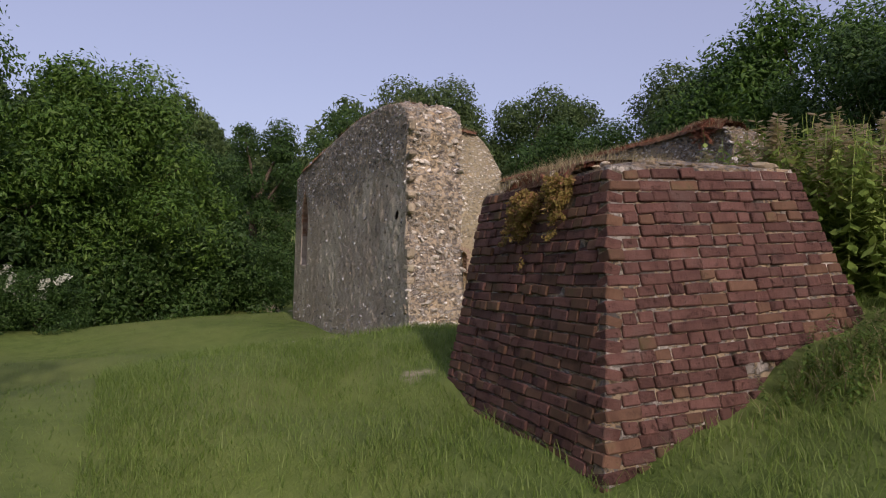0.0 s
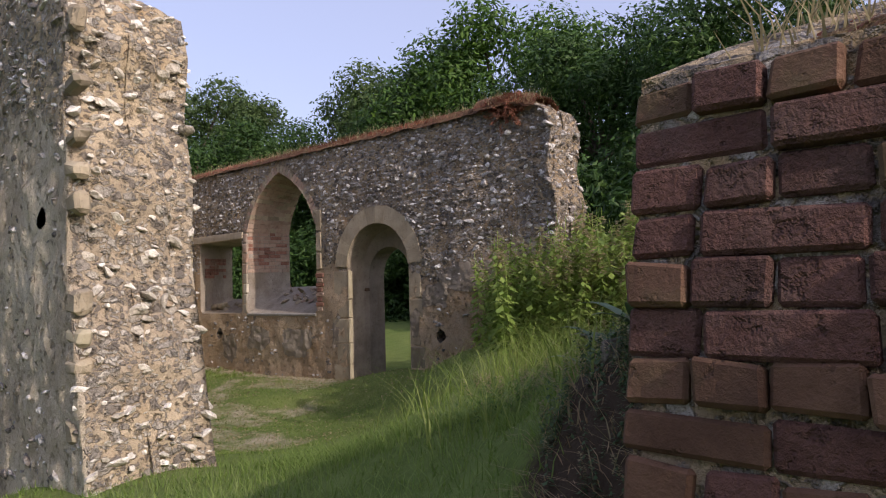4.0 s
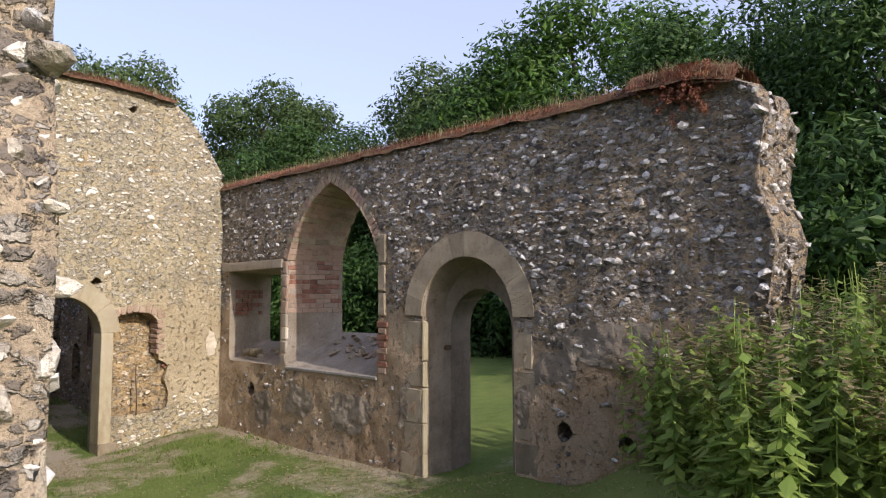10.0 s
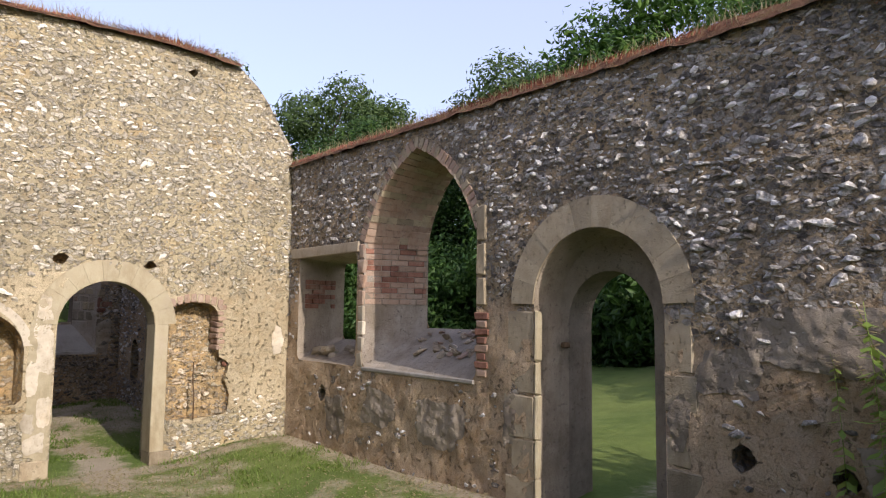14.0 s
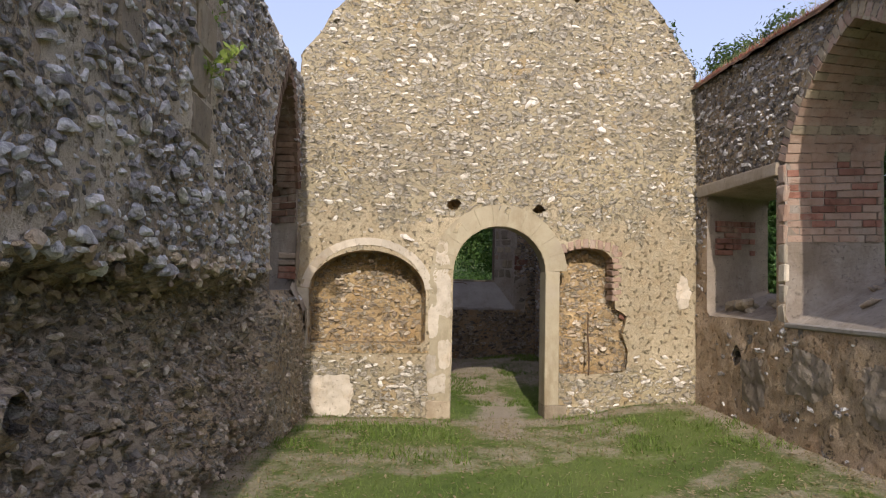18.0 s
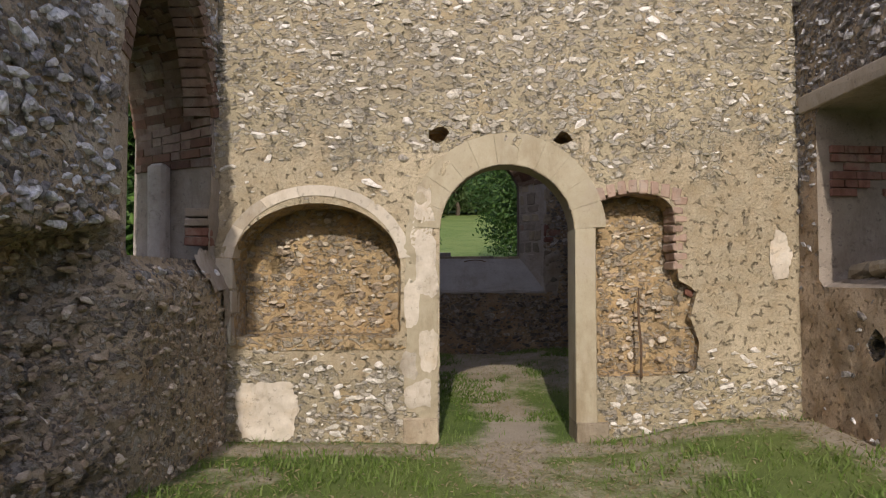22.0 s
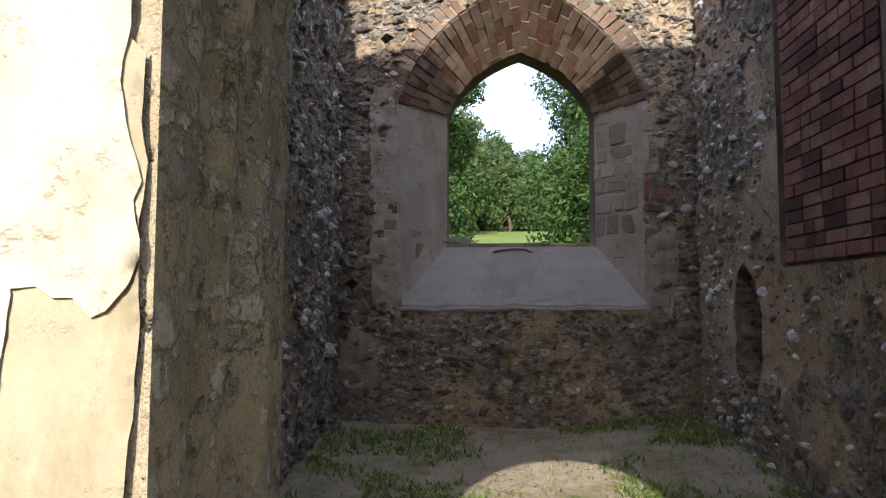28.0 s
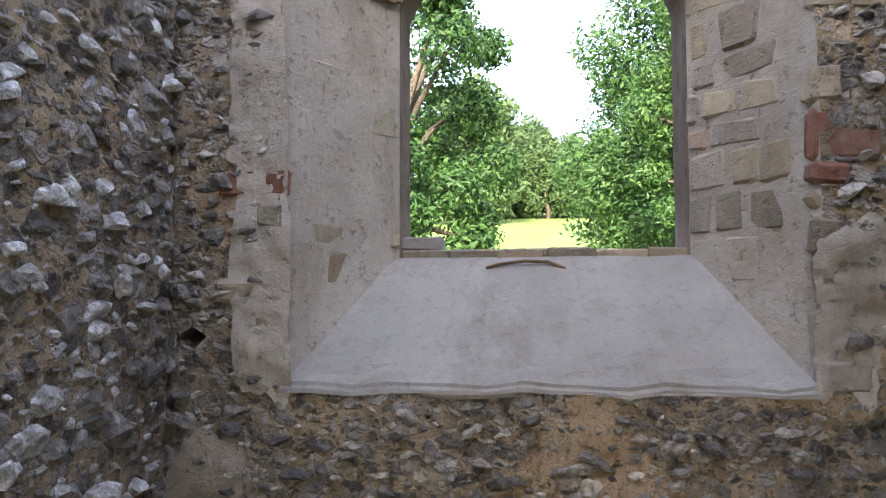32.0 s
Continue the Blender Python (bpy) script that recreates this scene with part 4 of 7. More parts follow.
def l_relief(u, z, side):
    base = 0.03 * (fbm(u, z, 2.6, 81) - 0.5) + 0.03 * (fbm(u, z, 9, 83) - 0.5)
    if side == 1:
        return base + 0.03 * (fbm(u, z * 0.5, 7, 90) - 0.5) + 0.016 * (vnoise(u, z, 22, 85) - 0.5)
    edge = 1.62 + 0.3 * (fbm(u, u * 0, 1.3, 86) - 0.5) + 0.22 * (fbm(u, z, 5, 95) - 0.5)
    core = (1 - smooth(z, edge - 0.12, edge)) * (1 - smooth(u, -1.9, -1.5))
    deep = core * (0.27 * smooth(z, 0.3, 1.35) + 0.2 * (fbm(u, z, 4, 87) - 0.35) + 0.22 * (fbm(u, z, 10, 88) - 0.5) + 0.1 * (np.abs(fbm(u, z, 19, 94) - 0.5) * 2 - 0.25))
    plinth = 0.12 * (1 - smooth(z, 1.2, 1.5)) * smooth(u, -2.2, -1.4)
    return base - deep + plinth + 0.014 * (vnoise(u, z, 26, 89) - 0.5)


def l_coat(u, z, side):
    if side == 1:
        return np.clip((1 - smooth(z + 1.0 * (fbm(u, z, 1.2, 91) - 0.5), 2.2, 3.3)) * (0.5 + 0.7 * (fbm(u, z, 3, 92) - 0.2)), 0, 1)
    return smooth(fbm(u, z, 1.8, 93), 0.5, 0.62) * 0.6 * (z > 1.6)


south = Wall("wall_long", "long flint rubble wall, grey render outside and an eroded core inside", (-2.36, 0, 0), (0, 1, 0), (1, 0, 0), 0.8, WALL_OUT, L_OUTLINE,
             [L_WIN, hole(-5.6, 1.05, 0.16, 0.2, 21)], [L_WIN_OUT, hole(-8.3, 2.08, 0.16, 0.14, 22)], l_relief, l_coat, 0.032, lean=lambda u, z: 0.046 * u)
south.reveal(L_WIN, 0.0, L_WIN_OUT, -0.8, PLASTER, "window_reveal", "grey plaster and brick window splay", n=96)
line_hole(south, south.front[1], 0.2, WALL_GREY)

# ---- the chancel ----
C_OUT, C_IN = pointed_arch(-0.86, 1.09, 1.11, 2.72, 3.72), pointed_arch(-0.48, 0.75, 1.62, 2.76, 3.29)
C_HOLES = [hole(-1.2, 1.31, 0.12, 0.1, 31), hole(0.78, 0.82, 0.13, 0.09, 32), hole(-0.93, 3.24, 0.1, 0.1, 33)]
C_OUTLINE = [(-1.3, -0.4), (1.45, -0.4), (1.45, 3.75), (1.1, 3.9), (0.8, 4.1), (0.5, 4.02), (0.2, 4.16), (-0.2, 4.08), (-0.6, 4.13), (-0.9, 4.0), (-1.3, 3.85)]


def c_relief(u, z, side):
    return 0.04 * (fbm(u, z, 3.0, 101) - 0.5) + 0.04 * (fbm(u, z, 10, 103) - 0.5) + 0.014 * (vnoise(u, z, 26, 105) - 0.5)


def c_coat(u, z, side):
    return smooth(fbm(u, z, 1.8, 107), 0.45, 0.62) * 0.4


east = Wall("wall_chancel_end", "end wall of the chancel in brown flint rubble", (0, 4.65, 0), (1, 0, 0), (0, -1, 0), 0.75, WALL_GREY, C_OUTLINE, [C_OUT] + C_HOLES, [C_IN], c_relief, c_coat, 0.05)
east.reveal(C_OUT, 0.0, C_IN, -0.46, PLASTER, "window_splay", "pale stone and plaster window splay", n=96)
east.reveal(C_IN, -0.46, C_IN, -0.75, BRICK_BROWN, "window_reveal", n=96, steps=4)
for h_ in C_HOLES:
    line_hole(east, h_, 0.25, WALL_GREY)
CL_REC = [(2.0, 1.62), (2.9, 1.42), (2.9, 3.0), (2.7, 3.3), (2.45, 3.42), (2.2, 3.3), (2.0, 3.0)]
chancel_l = Wall("wall_chancel_a", "chancel side wall of dark knapped flints with a blocked lancet", (-1.3, 0, 0), (0, 1, 0), (1, 0, 0), 0.6, WALL_GREY,
                 [(0.66, -0.4), (5.4, -0.4), (5.4, 3.8), (4.2, 3.95), (2.5, 3.8), (0.66, 4.05)], [CL_REC], [], c_relief, lambda u, z, s: 0.35 * smooth(fbm(u, z, 1.6, 109), 0.5, 0.62), 0.05)
chancel_l.reveal(CL_REC, 0.0, CL_REC, -0.2, STONE_DIM, "blocked_window_lining", "dressed stone jambs of a blocked lancet", n=40, steps=3)
chancel_l.panel(CL_REC, -0.2, WALL_GREY, "blocked_window_infill", relief=lambda u, z: 0.05 * (fbm(u, z, 9, 111) - 0.5))
CR_HOL, CR_BRICK = hole(3.72, 0.95, 0.4, 0.78, 41), [(1.55, 1.36), (3.2, 1.36), (3.2, 3.2), (1.55, 3.2)]
chancel_r = Wall("wall_chancel_b", "chancel side wall of worn render with a brick-filled opening", (1.45, 0, 0), (0, 1, 0), (-1, 0, 0), 0.6, WALL_GREY,
                 [(0.66, -0.4), (5.4, -0.4), (5.4, 3.7), (4.0, 3.9), (2.3, 4.0), (0.66, 3.9)], [CR_HOL, CR_BRICK], [], c_relief, lambda u, z, s: 0.85 * smooth(fbm(u, z, 1.6, 113), 0.4, 0.55), 0.05)
chancel_r.reveal(CR_HOL, 0.0, CR_HOL, -0.48, WALL_GREY, "hollow_lining", "ragged hollow in the wall", n=32, steps=4, rough=0.08)
chancel_r.panel(CR_HOL, -0.48, WALL_GREY, "hollow_back", relief=lambda u, z: 0.1 * (fbm(u, z, 9, 115) - 0.5))
chancel_r.reveal(CR_BRICK, 0.0, CR_BRICK, -0.08, JOINT, "opening_edge", n=40, steps=2, rough=0.0)
chancel_r.panel(CR_BRICK, -0.03, JOINT, "infill_bed")

# ---- the stump of a tower on the bank ----
stump_poly = [(-13.0, 1.6), (-11.6, 1.6), (-11.66, 2.6), (-11.7, 3.5), (-11.86, 3.66), (-12.3, 3.74), (-12.8, 3.7), (-12.96, 3.5), (-12.93, 2.5)]
stump = Wall("wall_stump", "isolated stump of flint and tile walling on the overgrown bank", (3.4, 0, 0), (0, 1, 0), (-1, 0, 0), 1.0, WALL_GREY, stump_poly, [], [],
             lambda u, z, s: 0.1 * (fbm(u, z, 3, 121) - 0.5) + 0.05 * (fbm(u, z, 10, 123) - 0.5) - 0.9 * np.clip(np.abs(u + 12.3) - 0.42, 0, 1), lambda u, z, s: 0.2 * smooth(fbm(u, z, 2, 125), 0.5, 0.6), 0.06)

# ---- the battered brick block ----
BT = dict(x0=-4.42, x1=-3.05, y0=-14.43, y1=-12.68, top=1.85)


def butt(fu, z, face):
    """A place on the brick block's sloping faces: fu runs along the face, z is the height; its courses rise a little to the east."""
    k = BT["top"] - z
    fl, fr = Vector((BT["x0"] - 0.22 * k, BT["y0"] - 0.31 * k, z)), Vector((BT["x1"] + 0.3 * k, BT["y0"] - 0.31 * k, z))
    bl, br = Vector((BT["x0"] + 0.09 - 0.2 * k, BT["y1"] - 0.02 * k, z)), Vector((BT["x1"] + 0.3 * k, BT["y1"] + 0.11 - 0.02 * k, z))
    p, q = {"front": (fl, fr), "left": (bl, fl), "back": (br, bl), "right": (fr, br)}[face]
    p = p.lerp(q, fu)
    p.z += 0.07 * (p.x - BT["x0"])
    return p


buttress = thing("brick_buttress", "battered block of weathered purple-red brick with plants on its top", "brick buttress")
bm = bmesh.new()
rows = []
for z in np.linspace(-0.4, 1.85, 14):
    loop = []
    for face in ("front", "right", "back", "left"):
        for f in np.linspace(0, 1, 13)[:-1]:
            p = butt(f, z, face)
            c = Vector((-3.7, -13.55, z))
            lump = 0.07 * noise.noise(p * 2.3) + 0.05 * noise.noise(p * 6.1) if face == "back" and 0 < f < 1 else 0.0
            loop.append(bm.verts.new(p + (c - p).normalized() * (0.016 + max(lump, -0.045))))
    rows.append(loop)
for a, b in zip(rows, rows[1:]):
    for i in range(len(a)):
        bm.faces.new((a[i], a[(i + 1) % len(a)], b[(i + 1) % len(a)], b[i]))
# the crumbling top rises in a low mound
inner = rows[-1]
for sh, up in ((0.86, 0.03), (0.6, 0.09), (0.3, 0.13)):
    ring_ = []
    for v in rows[-1]:
        c = Vector((-3.72, -13.4, v.co.z))
        p = c.lerp(v.co, sh)
        ring_.append(bm.verts.new(p + Vector((0, 0, up + 0.05 * noise.noise(p * 4)))))
    for i in range(len(inner)):
        bm.faces.new((inner[i], inner[(i + 1) % len(inner)], ring_[(i + 1) % len(inner)], ring_[i]))
    inner = ring_
bm.faces.new(inner)
bmesh.ops.recalc_face_normals(bm, faces=bm.faces)
part("core", bm, WALL_GREY, buttress, "mortar core showing in the joints and on the broken top")


def brick_mesh(name, mat, seed, w, h, d, worn=0.0028):
    bm = block((w, d, h), seed, worn)
    me = bpy.data.meshes.new(name)
    bm.to_mesh(me)
    bm.free()
    me.materials.append(mat)
    return me


BRICKS = {}


def brick(parent, mat, centre, x, y, z, w, d, h, seed=0, worn=0.0028, kinds=3):
    """A brick as a piece of its own: x, y, z are its axes (along, out, up)."""
    w = round(w * 200) / 200
    key = (mat.name, w, round(h, 3), round(d, 2), seed % kinds, worn)
    if key not in BRICKS:
        BRICKS[key] = brick_mesh("brick", mat, seed % kinds * 7 + int(w * 200), w, round(h, 3), round(d, 2), worn)
    ob = new("brick", BRICKS[key])
    ob.parent = parent
    m = Matrix((x.normalized(), y.normalized(), z.normalized())).transposed().to_4x4()
    ob.matrix_basis = Matrix.Translation(centre) @ m
    return ob


rb = random.Random(3)
COURSE = 0.0635
for face in ("front", "left"):
    z, k = 0.06, 0
    while z < 1.81:
        a, b = butt(0, z + COURSE / 2, face), butt(1, z + COURSE / 2, face)
        length, along = (b - a).length, (b - a).normalized()
        up = (butt(0.5, z + COURSE, face) - butt(0.5, z, face)).normalized()
        out = along.cross(up).normalized()
        up = out.cross(along)
        if up.z < 0:
            up = -up
        # at the corner each course of one face runs through and the other butts against it
        u = 0.1 if face == "front" and k % 2 else 0.0
        end = length - (0.1 if face == "left" and not k % 2 else 0.0)
        while u < end - 0.02:
            long_ = (k % 2 == 0) == (rb.random() < 0.82)
            w = rb.uniform(0.185, 0.215) if long_ else rb.uniform(0.092, 0.108)
            if end - u - w < 0.06:
                w = end - u
            centre = a + along * (u + w / 2) + out * (-0.048 + rb.gauss(0, 0.0055)) + up * rb.gauss(0, 0.003)
            if centre.z > float(ground_z(centre.x, centre.y)[0]) - 0.12:
                brick(buttress, BRICK_RUST if rb.random() < (0.12 if face == "front" else 0.3) else BRICK_PURPLE, centre, along.lerp(up, rb.gauss(0, 0.018)), out.lerp(along, rb.gauss(0, 0.035)), up,
                      w - rb.choice((0.004, 0.006, 0.009)), 0.1, round(COURSE - rb.choice((0.003, 0.006, 0.009)), 3), rb.randrange(6), 0.006, 6)
            u += w
        z += COURSE
        k += 1
for k in range(46):
    f, g, sz_ = rb.random(), rb.random(), rb.uniform(0.05, 0.16)
    p = butt(f, 1.85, "front").lerp(butt(1 - f, 1.85, "back"), 0.05 + 0.85 * g)
    edge_ = min(f, 1 - f, g, 1 - g)
    mm = (WALL_GREY, CORE, BRICK_RUST, DRESSED_GREY)[k % 4]
    ob = new("loose_stone", SINGLE.get((mm.name, ROCKS[k % 10].name)) or single_mesh(mm, ROCKS[k % 10]))
    ob.parent = buttress
    ob.matrix_basis = Matrix.Translation(p + Vector((0, 0, 0.02 + 0.22 * edge_))) @ Matrix.Rotation(rb.uniform(0, 6), 4, "Z") @ Matrix.Diagonal((sz_ * 1.3, sz_, sz_ * 0.6, 1))

# ---- trees ----
def tube(points, radii, sides=7):
    """A bent tapering limb as vertices and quads."""
    V, Q = [], []
    for i, (p, r) in enumerate(zip(points, radii)):
        t = (points[min(i + 1, len(points) - 1)] - points[max(i - 1, 0)]).normalized()
        a = t.orthogonal().normalized()
        b = t.cross(a)
        for s in range(sides):
            g = 2 * math.pi * s / sides
            V.append(p + (a * math.cos(g) + b * math.sin(g)) * r)
        if i:
            o = (i - 1) * sides
            Q += [(o + s, o + (s + 1) % sides, o + sides + (s + 1) % sides, o + sides + s) for s in range(sides)]
    return V, Q


def tree_kind(name, seed, height, spread, low, leaves, leaf, mat, lobes=26):
    """A trunk with limbs under a crown of many leaf sprays gathered in uneven lobes."""
    r = np.random.default_rng(seed)
    root = tagged(new(name), "", "tree")
    V, Q = [], []

    def add(pts, rad):
        v, q = tube(pts, rad)
        Q.extend([tuple(i + len(V) for i in f) for f in q])
        V.extend(v)

    limbs = []
    trunk = [Vector((r.normal() * 0.12 * k, r.normal() * 0.12 * k, height * 0.62 * k / 5)) for k in range(6)]
    trunk[0] = Vector((0, 0, -0.4))
    add(trunk, [height * 0.032 * (1.25 - 0.19 * k) for k in range(6)])
    centres = []
    for k in range(lobes):
        a, zz = 2.4 * k + r.normal() * 0.3, low + (1 - low) * (k + 0.5) / lobes
        wide = spread * (0.55 + 0.5 * math.sin(math.pi * min(1, max(0.08, (zz - low) / (1 - low) * 0.86 + 0.12)))) * (0.62 + 0.45 * r.random())
        c = Vector((wide * math.cos(a), wide * math.sin(a), height * zz * 0.93))
        centres.append((c, spread * (0.23 + 0.22 * r.random())))
        if k % 2 == 0:
            s = trunk[min(5, 1 + int(4 * zz))]
            m = s.lerp(c, 0.5) + Vector((0, 0, 0.25))
            limbs.append(tube([s, s.lerp(m, 0.6), m, c], [height * 0.011, height * 0.009, height * 0.007, height * 0.003]))
    piece("trunk", raw_mesh("trunk", [tuple(v) for v in V], Q), BARK, root)
    for v, q in limbs if leaves > 16000 else []:
        piece("limb", raw_mesh("limb", [tuple(p) for p in v], q), BARK, root)
    n = leaves
    pick = r.integers(0, len(centres), n)
    cc = np.array([centres[i][0] for i in pick])
    rr = np.array([centres[i][1] for i in pick])
    d = r.normal(size=(n, 3))
    d /= np.linalg.norm(d, axis=1)[:, None]
    rad = rr * (0.55 + 0.5 * r.random(n) ** 0.6)
    P = cc + d * rad[:, None] * np.array([1, 1, 0.72]) + r.normal(size=(n, 3)) * spread * 0.055
    nrm = d * 0.8 + r.normal(size=(n, 3)) * 0.45 + np.array([0, 0, 0.3])
    nrm /= np.linalg.norm(nrm, axis=1)[:, None]
    t = np.cross(nrm, r.normal(size=(n, 3)))
    t /= np.linalg.norm(t, axis=1)[:, None] + 1e-9
    b = np.cross(nrm, t)
    s = leaf * (0.6 + 0.8 * r.random(n))[:, None]
    tip = t * s
    side = b * s * 0.42
    droop = nrm * s * 0.16
    vv = np.stack([P - tip, P + side - droop, P + tip, P - side - droop], 1).reshape(-1, 3)
    q = np.arange(4 * n).reshape(-1, 4)
    piece("crown", raw_mesh("crown", vv, q, flat=True), mat, root)
    return root


TREES = {}


def plant_tree(kind, x, y, size=1.0, turn=0.0, label="", z=None):
    made, src = TREES[kind]
    z = float(ground_z(x, y)[0]) if z is None else z
    m = Matrix.Translation((x, y, z)) @ Matrix.Rotation(turn, 4, "Z") @ Matrix.Scale(size, 4)
    if not made:
        TREES[kind][0] = True
        src.matrix_basis = m
        ob = src
    else:
        ob = copy_thing(src, Matrix.Translation((x, y, z)) @ Matrix.Rotation(turn, 4, "Z"))
        ob.scale = (size, size, size)
    return tagged(ob, label, "tree", "trees round the ruin")


TREES["oak"] = [False, tree_kind("oak_tree", 1, 8.5, 3.1, 0.16, 48000, 0.088, LEAF_OAK, 34)]
TREES["broad"] = [False, tree_kind("broad_tree", 2, 8.5, 3.0, 0.1, 48000, 0.088, LEAF_DARK, 44)]
TREES["ash"] = [False, tree_kind("ash_tree", 3, 9.5, 2.9, 0.2, 38000, 0.092, LEAF_PALE, 32)]
TREES["slim"] = [False, tree_kind("young_oak", 6, 8.5, 1.75, 0.15, 30000, 0.075, LEAF_DARK, 34)]
TREES["thicket"] = [False, tree_kind("thicket_bush", 4, 3.2, 2.4, 0.02, 15500, 0.09, LEAF_DARK, 24)]
# distance haze put into the colour: far trees carry the pale leaves
TREES["far"] = [False, tree_kind("woodland_tree", 9, 9.0, 3.0, 0.1, 5000, 0.24, LEAF_PALE, 30)]
for kind, x, y, s, a, lab in [
        ("oak", -10.2, 5.6, 0.95, 0.0, "leafy oak at the edge of the lawn"), ("oak", -7.8, 7.2, 0.92, 1.7, "tall leafy oak beside the lawn"), ("broad", -5.8, 10.5, 0.72, 0.6, "dark green tree behind the lawn"),
        ("oak", -13.5, 2.0, 1.0, 3.0, "leafy oak shading the lawn"), ("broad", 13.6, -7.8, 0.95, 0.4, "broad dark tree behind the flint wall"), ("oak", 17.0, 2.0, 1.36, 2.2, "tall leafy oak behind the flint wall"),
        ("ash", 18.5, 10.0, 1.25, 0.2, "airy pale-leaved ash tree"), ("ash", 15.0, 18.5, 1.22, 1.3, "airy pale-leaved ash tree"), ("ash", 8.6, 21.5, 1.25, 2.5, "airy pale-leaved ash tree"), ("broad", 5.9, 24.5, 1.12, 0.9, "dark leafy tree beyond the ruin"),
        ("slim", -2.1, 15.5, 0.95, 2.9, "leafy young oak framing the field"), ("slim", 4.9, 19.0, 1.0, 4.1, "leafy young oak framing the field"), ("broad", 14.5, -3.2, 1.0, 2.0, "dark tree close behind the wall"),
        ("oak", 22.0, -23.0, 0.8, 0.3, "lone round tree beyond the field"), ("broad", -12.0, -18.6, 0.95, 0.0, "tree throwing shade on the lawn"),
        ("broad", 16.5, 6.5, 1.1, 1.1, "dark tree outside the side door"), ("broad", 13.5, 13.0, 1.05, 3.1, "dark tree outside the window wall")]:
    plant_tree(kind, x, y, s, a, lab)
for x, y, s, a in [(-11.5, 3.8, 1.0, 0), (-9.2, 5.2, 0.9, 1), (-6.8, 6.8, 0.95, 2), (-4.9, 8.2, 0.9, 3), (-3.4, 9.8, 0.7, 4), (-13.5, 0.6, 1.0, 5), (-9.0, 1.1, 0.42, 2.2), (12.4, -5.2, 0.95, 0.5), (13.0, -1.8, 1.2, 1.5), (15.0, 1.5, 1.2, 2.5),
                   (14.5, 4.8, 1.2, 3.5), (14.0, 8.4, 1.1, 4.5), (-1.9, 13.2, 0.62, 0.3), (1.9, 17.0, 0.42, 2.3), (12.2, -9.6, 0.85, 5.0), (11.4, -8.2, 1.2, 2.0), (11.2, -6.6, 1.15, 3.3), (12.5, 11.5, 1.1, 0.9)]:
    plant_tree("thicket", x, y, s, a, "dense dark green thicket under the trees")
# woods on the far slope
for k in range(46):
    a = rb.uniform(-0.75, 0.62)
    d = rb.uniform(62, 120)
    plant_tree("far", d * math.sin(a), d * math.cos(a), rb.uniform(1.1, 1.7), rb.uniform(0, 6), "tree of the wood on the far slope")
for k in range(9):
    plant_tree("far", -3.0 + 1.5 * k, rb.uniform(76, 90), rb.uniform(0.8, 1.1), rb.uniform(0, 6), "tree of the wood beyond the field")
for k in range(14):
    plant_tree("far", rb.uniform(34, 70), rb.uniform(-50, -8), rb.uniform(0.5, 0.75), rb.uniform(0, 6), "tree along the far field edge")


# ---- dressed stones, bricks and flints of the walls ----
def patch_bricks(parent, corners, mat, length=0.215, height=0.07, proud=0.006, deep=0.1, seed=0, other=None, miss=0.0, flip=1, fill=1.0):
    """Bricks in running bond over a four-cornered face: corners in order along the bottom, then back along the top."""
    a, b, c, d = (Vector(p) for p in corners)
    r = random.Random(seed)
    rows_ = max(1, round(((d - a).length + (c - b).length) / 2 / height))
    for k in range(rows_):
        t = (k + 0.5) / rows_
        p, q = a.lerp(d, t), b.lerp(c, t)
        span = (q - p).length
        along, up = (q - p).normalized(), (d.lerp(c, 0.5) - a.lerp(b, 0.5)).normalized()
        out = along.cross(up).normalized() * flip
        hh = (a.lerp(b, 0.5) - d.lerp(c, 0.5)).length / rows_
        u, first = 0.0, True
        while u < span - 0.02:
            w = min(length * (0.5 if first and k % 2 else r.choice((1, 1, 0.95, 0.5))), span - u)
            if w > 0.04 and r.random() > miss:
                m_ = other if other and r.random() < 0.25 else mat
                brick(parent, m_, p + along * (u + w / 2) + out * (proud - deep / 2 + r.uniform(-0.004, 0.004)), along, out, out.cross(along) * flip if False else up, w * fill - 0.008, deep, hh * fill - 0.008, k * 7 + int(u * 40))
            u, first = u + w, False


def arch_bricks(wall, line, mat, thick=0.2, width=0.075, depth=0.3, proud=0.01, seed=0, other=None, skip=0.0):
    """Bricks on edge following a curved head, standing square to it."""
    r = random.Random(seed)
    p = np.asarray(line, float)
    s = np.concatenate([[0], np.cumsum(np.hypot(*np.diff(p, axis=0).T))])
    n = int(s[-1] / width)
    for k in range(n):
        if r.random() < skip:
            continue
        c0, c1 = [np.array([np.interp(x, s, p[:, 0]), np.interp(x, s, p[:, 1])]) for x in ((k + 0.1) * s[-1] / n, (k + 0.9) * s[-1] / n)]
        mid, tan = (c0 + c1) / 2, (c1 - c0) / np.linalg.norm(c1 - c0)
        nor = np.array([-tan[1], tan[0]])
        if nor[1] < 0 and abs(nor[1]) > 0.05:
            nor = -nor
        cu = np.asarray(wall_centre(line))
        if np.dot(nor, mid - cu) < 0:
            nor = -nor
        cen = wall.spot(*(mid + nor * thick / 2), proud - depth / 2 + r.uniform(-0.006, 0.006))
        along = wall.along * float(tan[0]) + Vector((0, 0, float(tan[1])))
        up = wall.along * float(nor[0]) + Vector((0, 0, float(nor[1])))
        brick(wall.ob, other if other and r.random() < 0.35 else mat, cen, along, wall.out, up, width - 0.012, depth, thick, k)


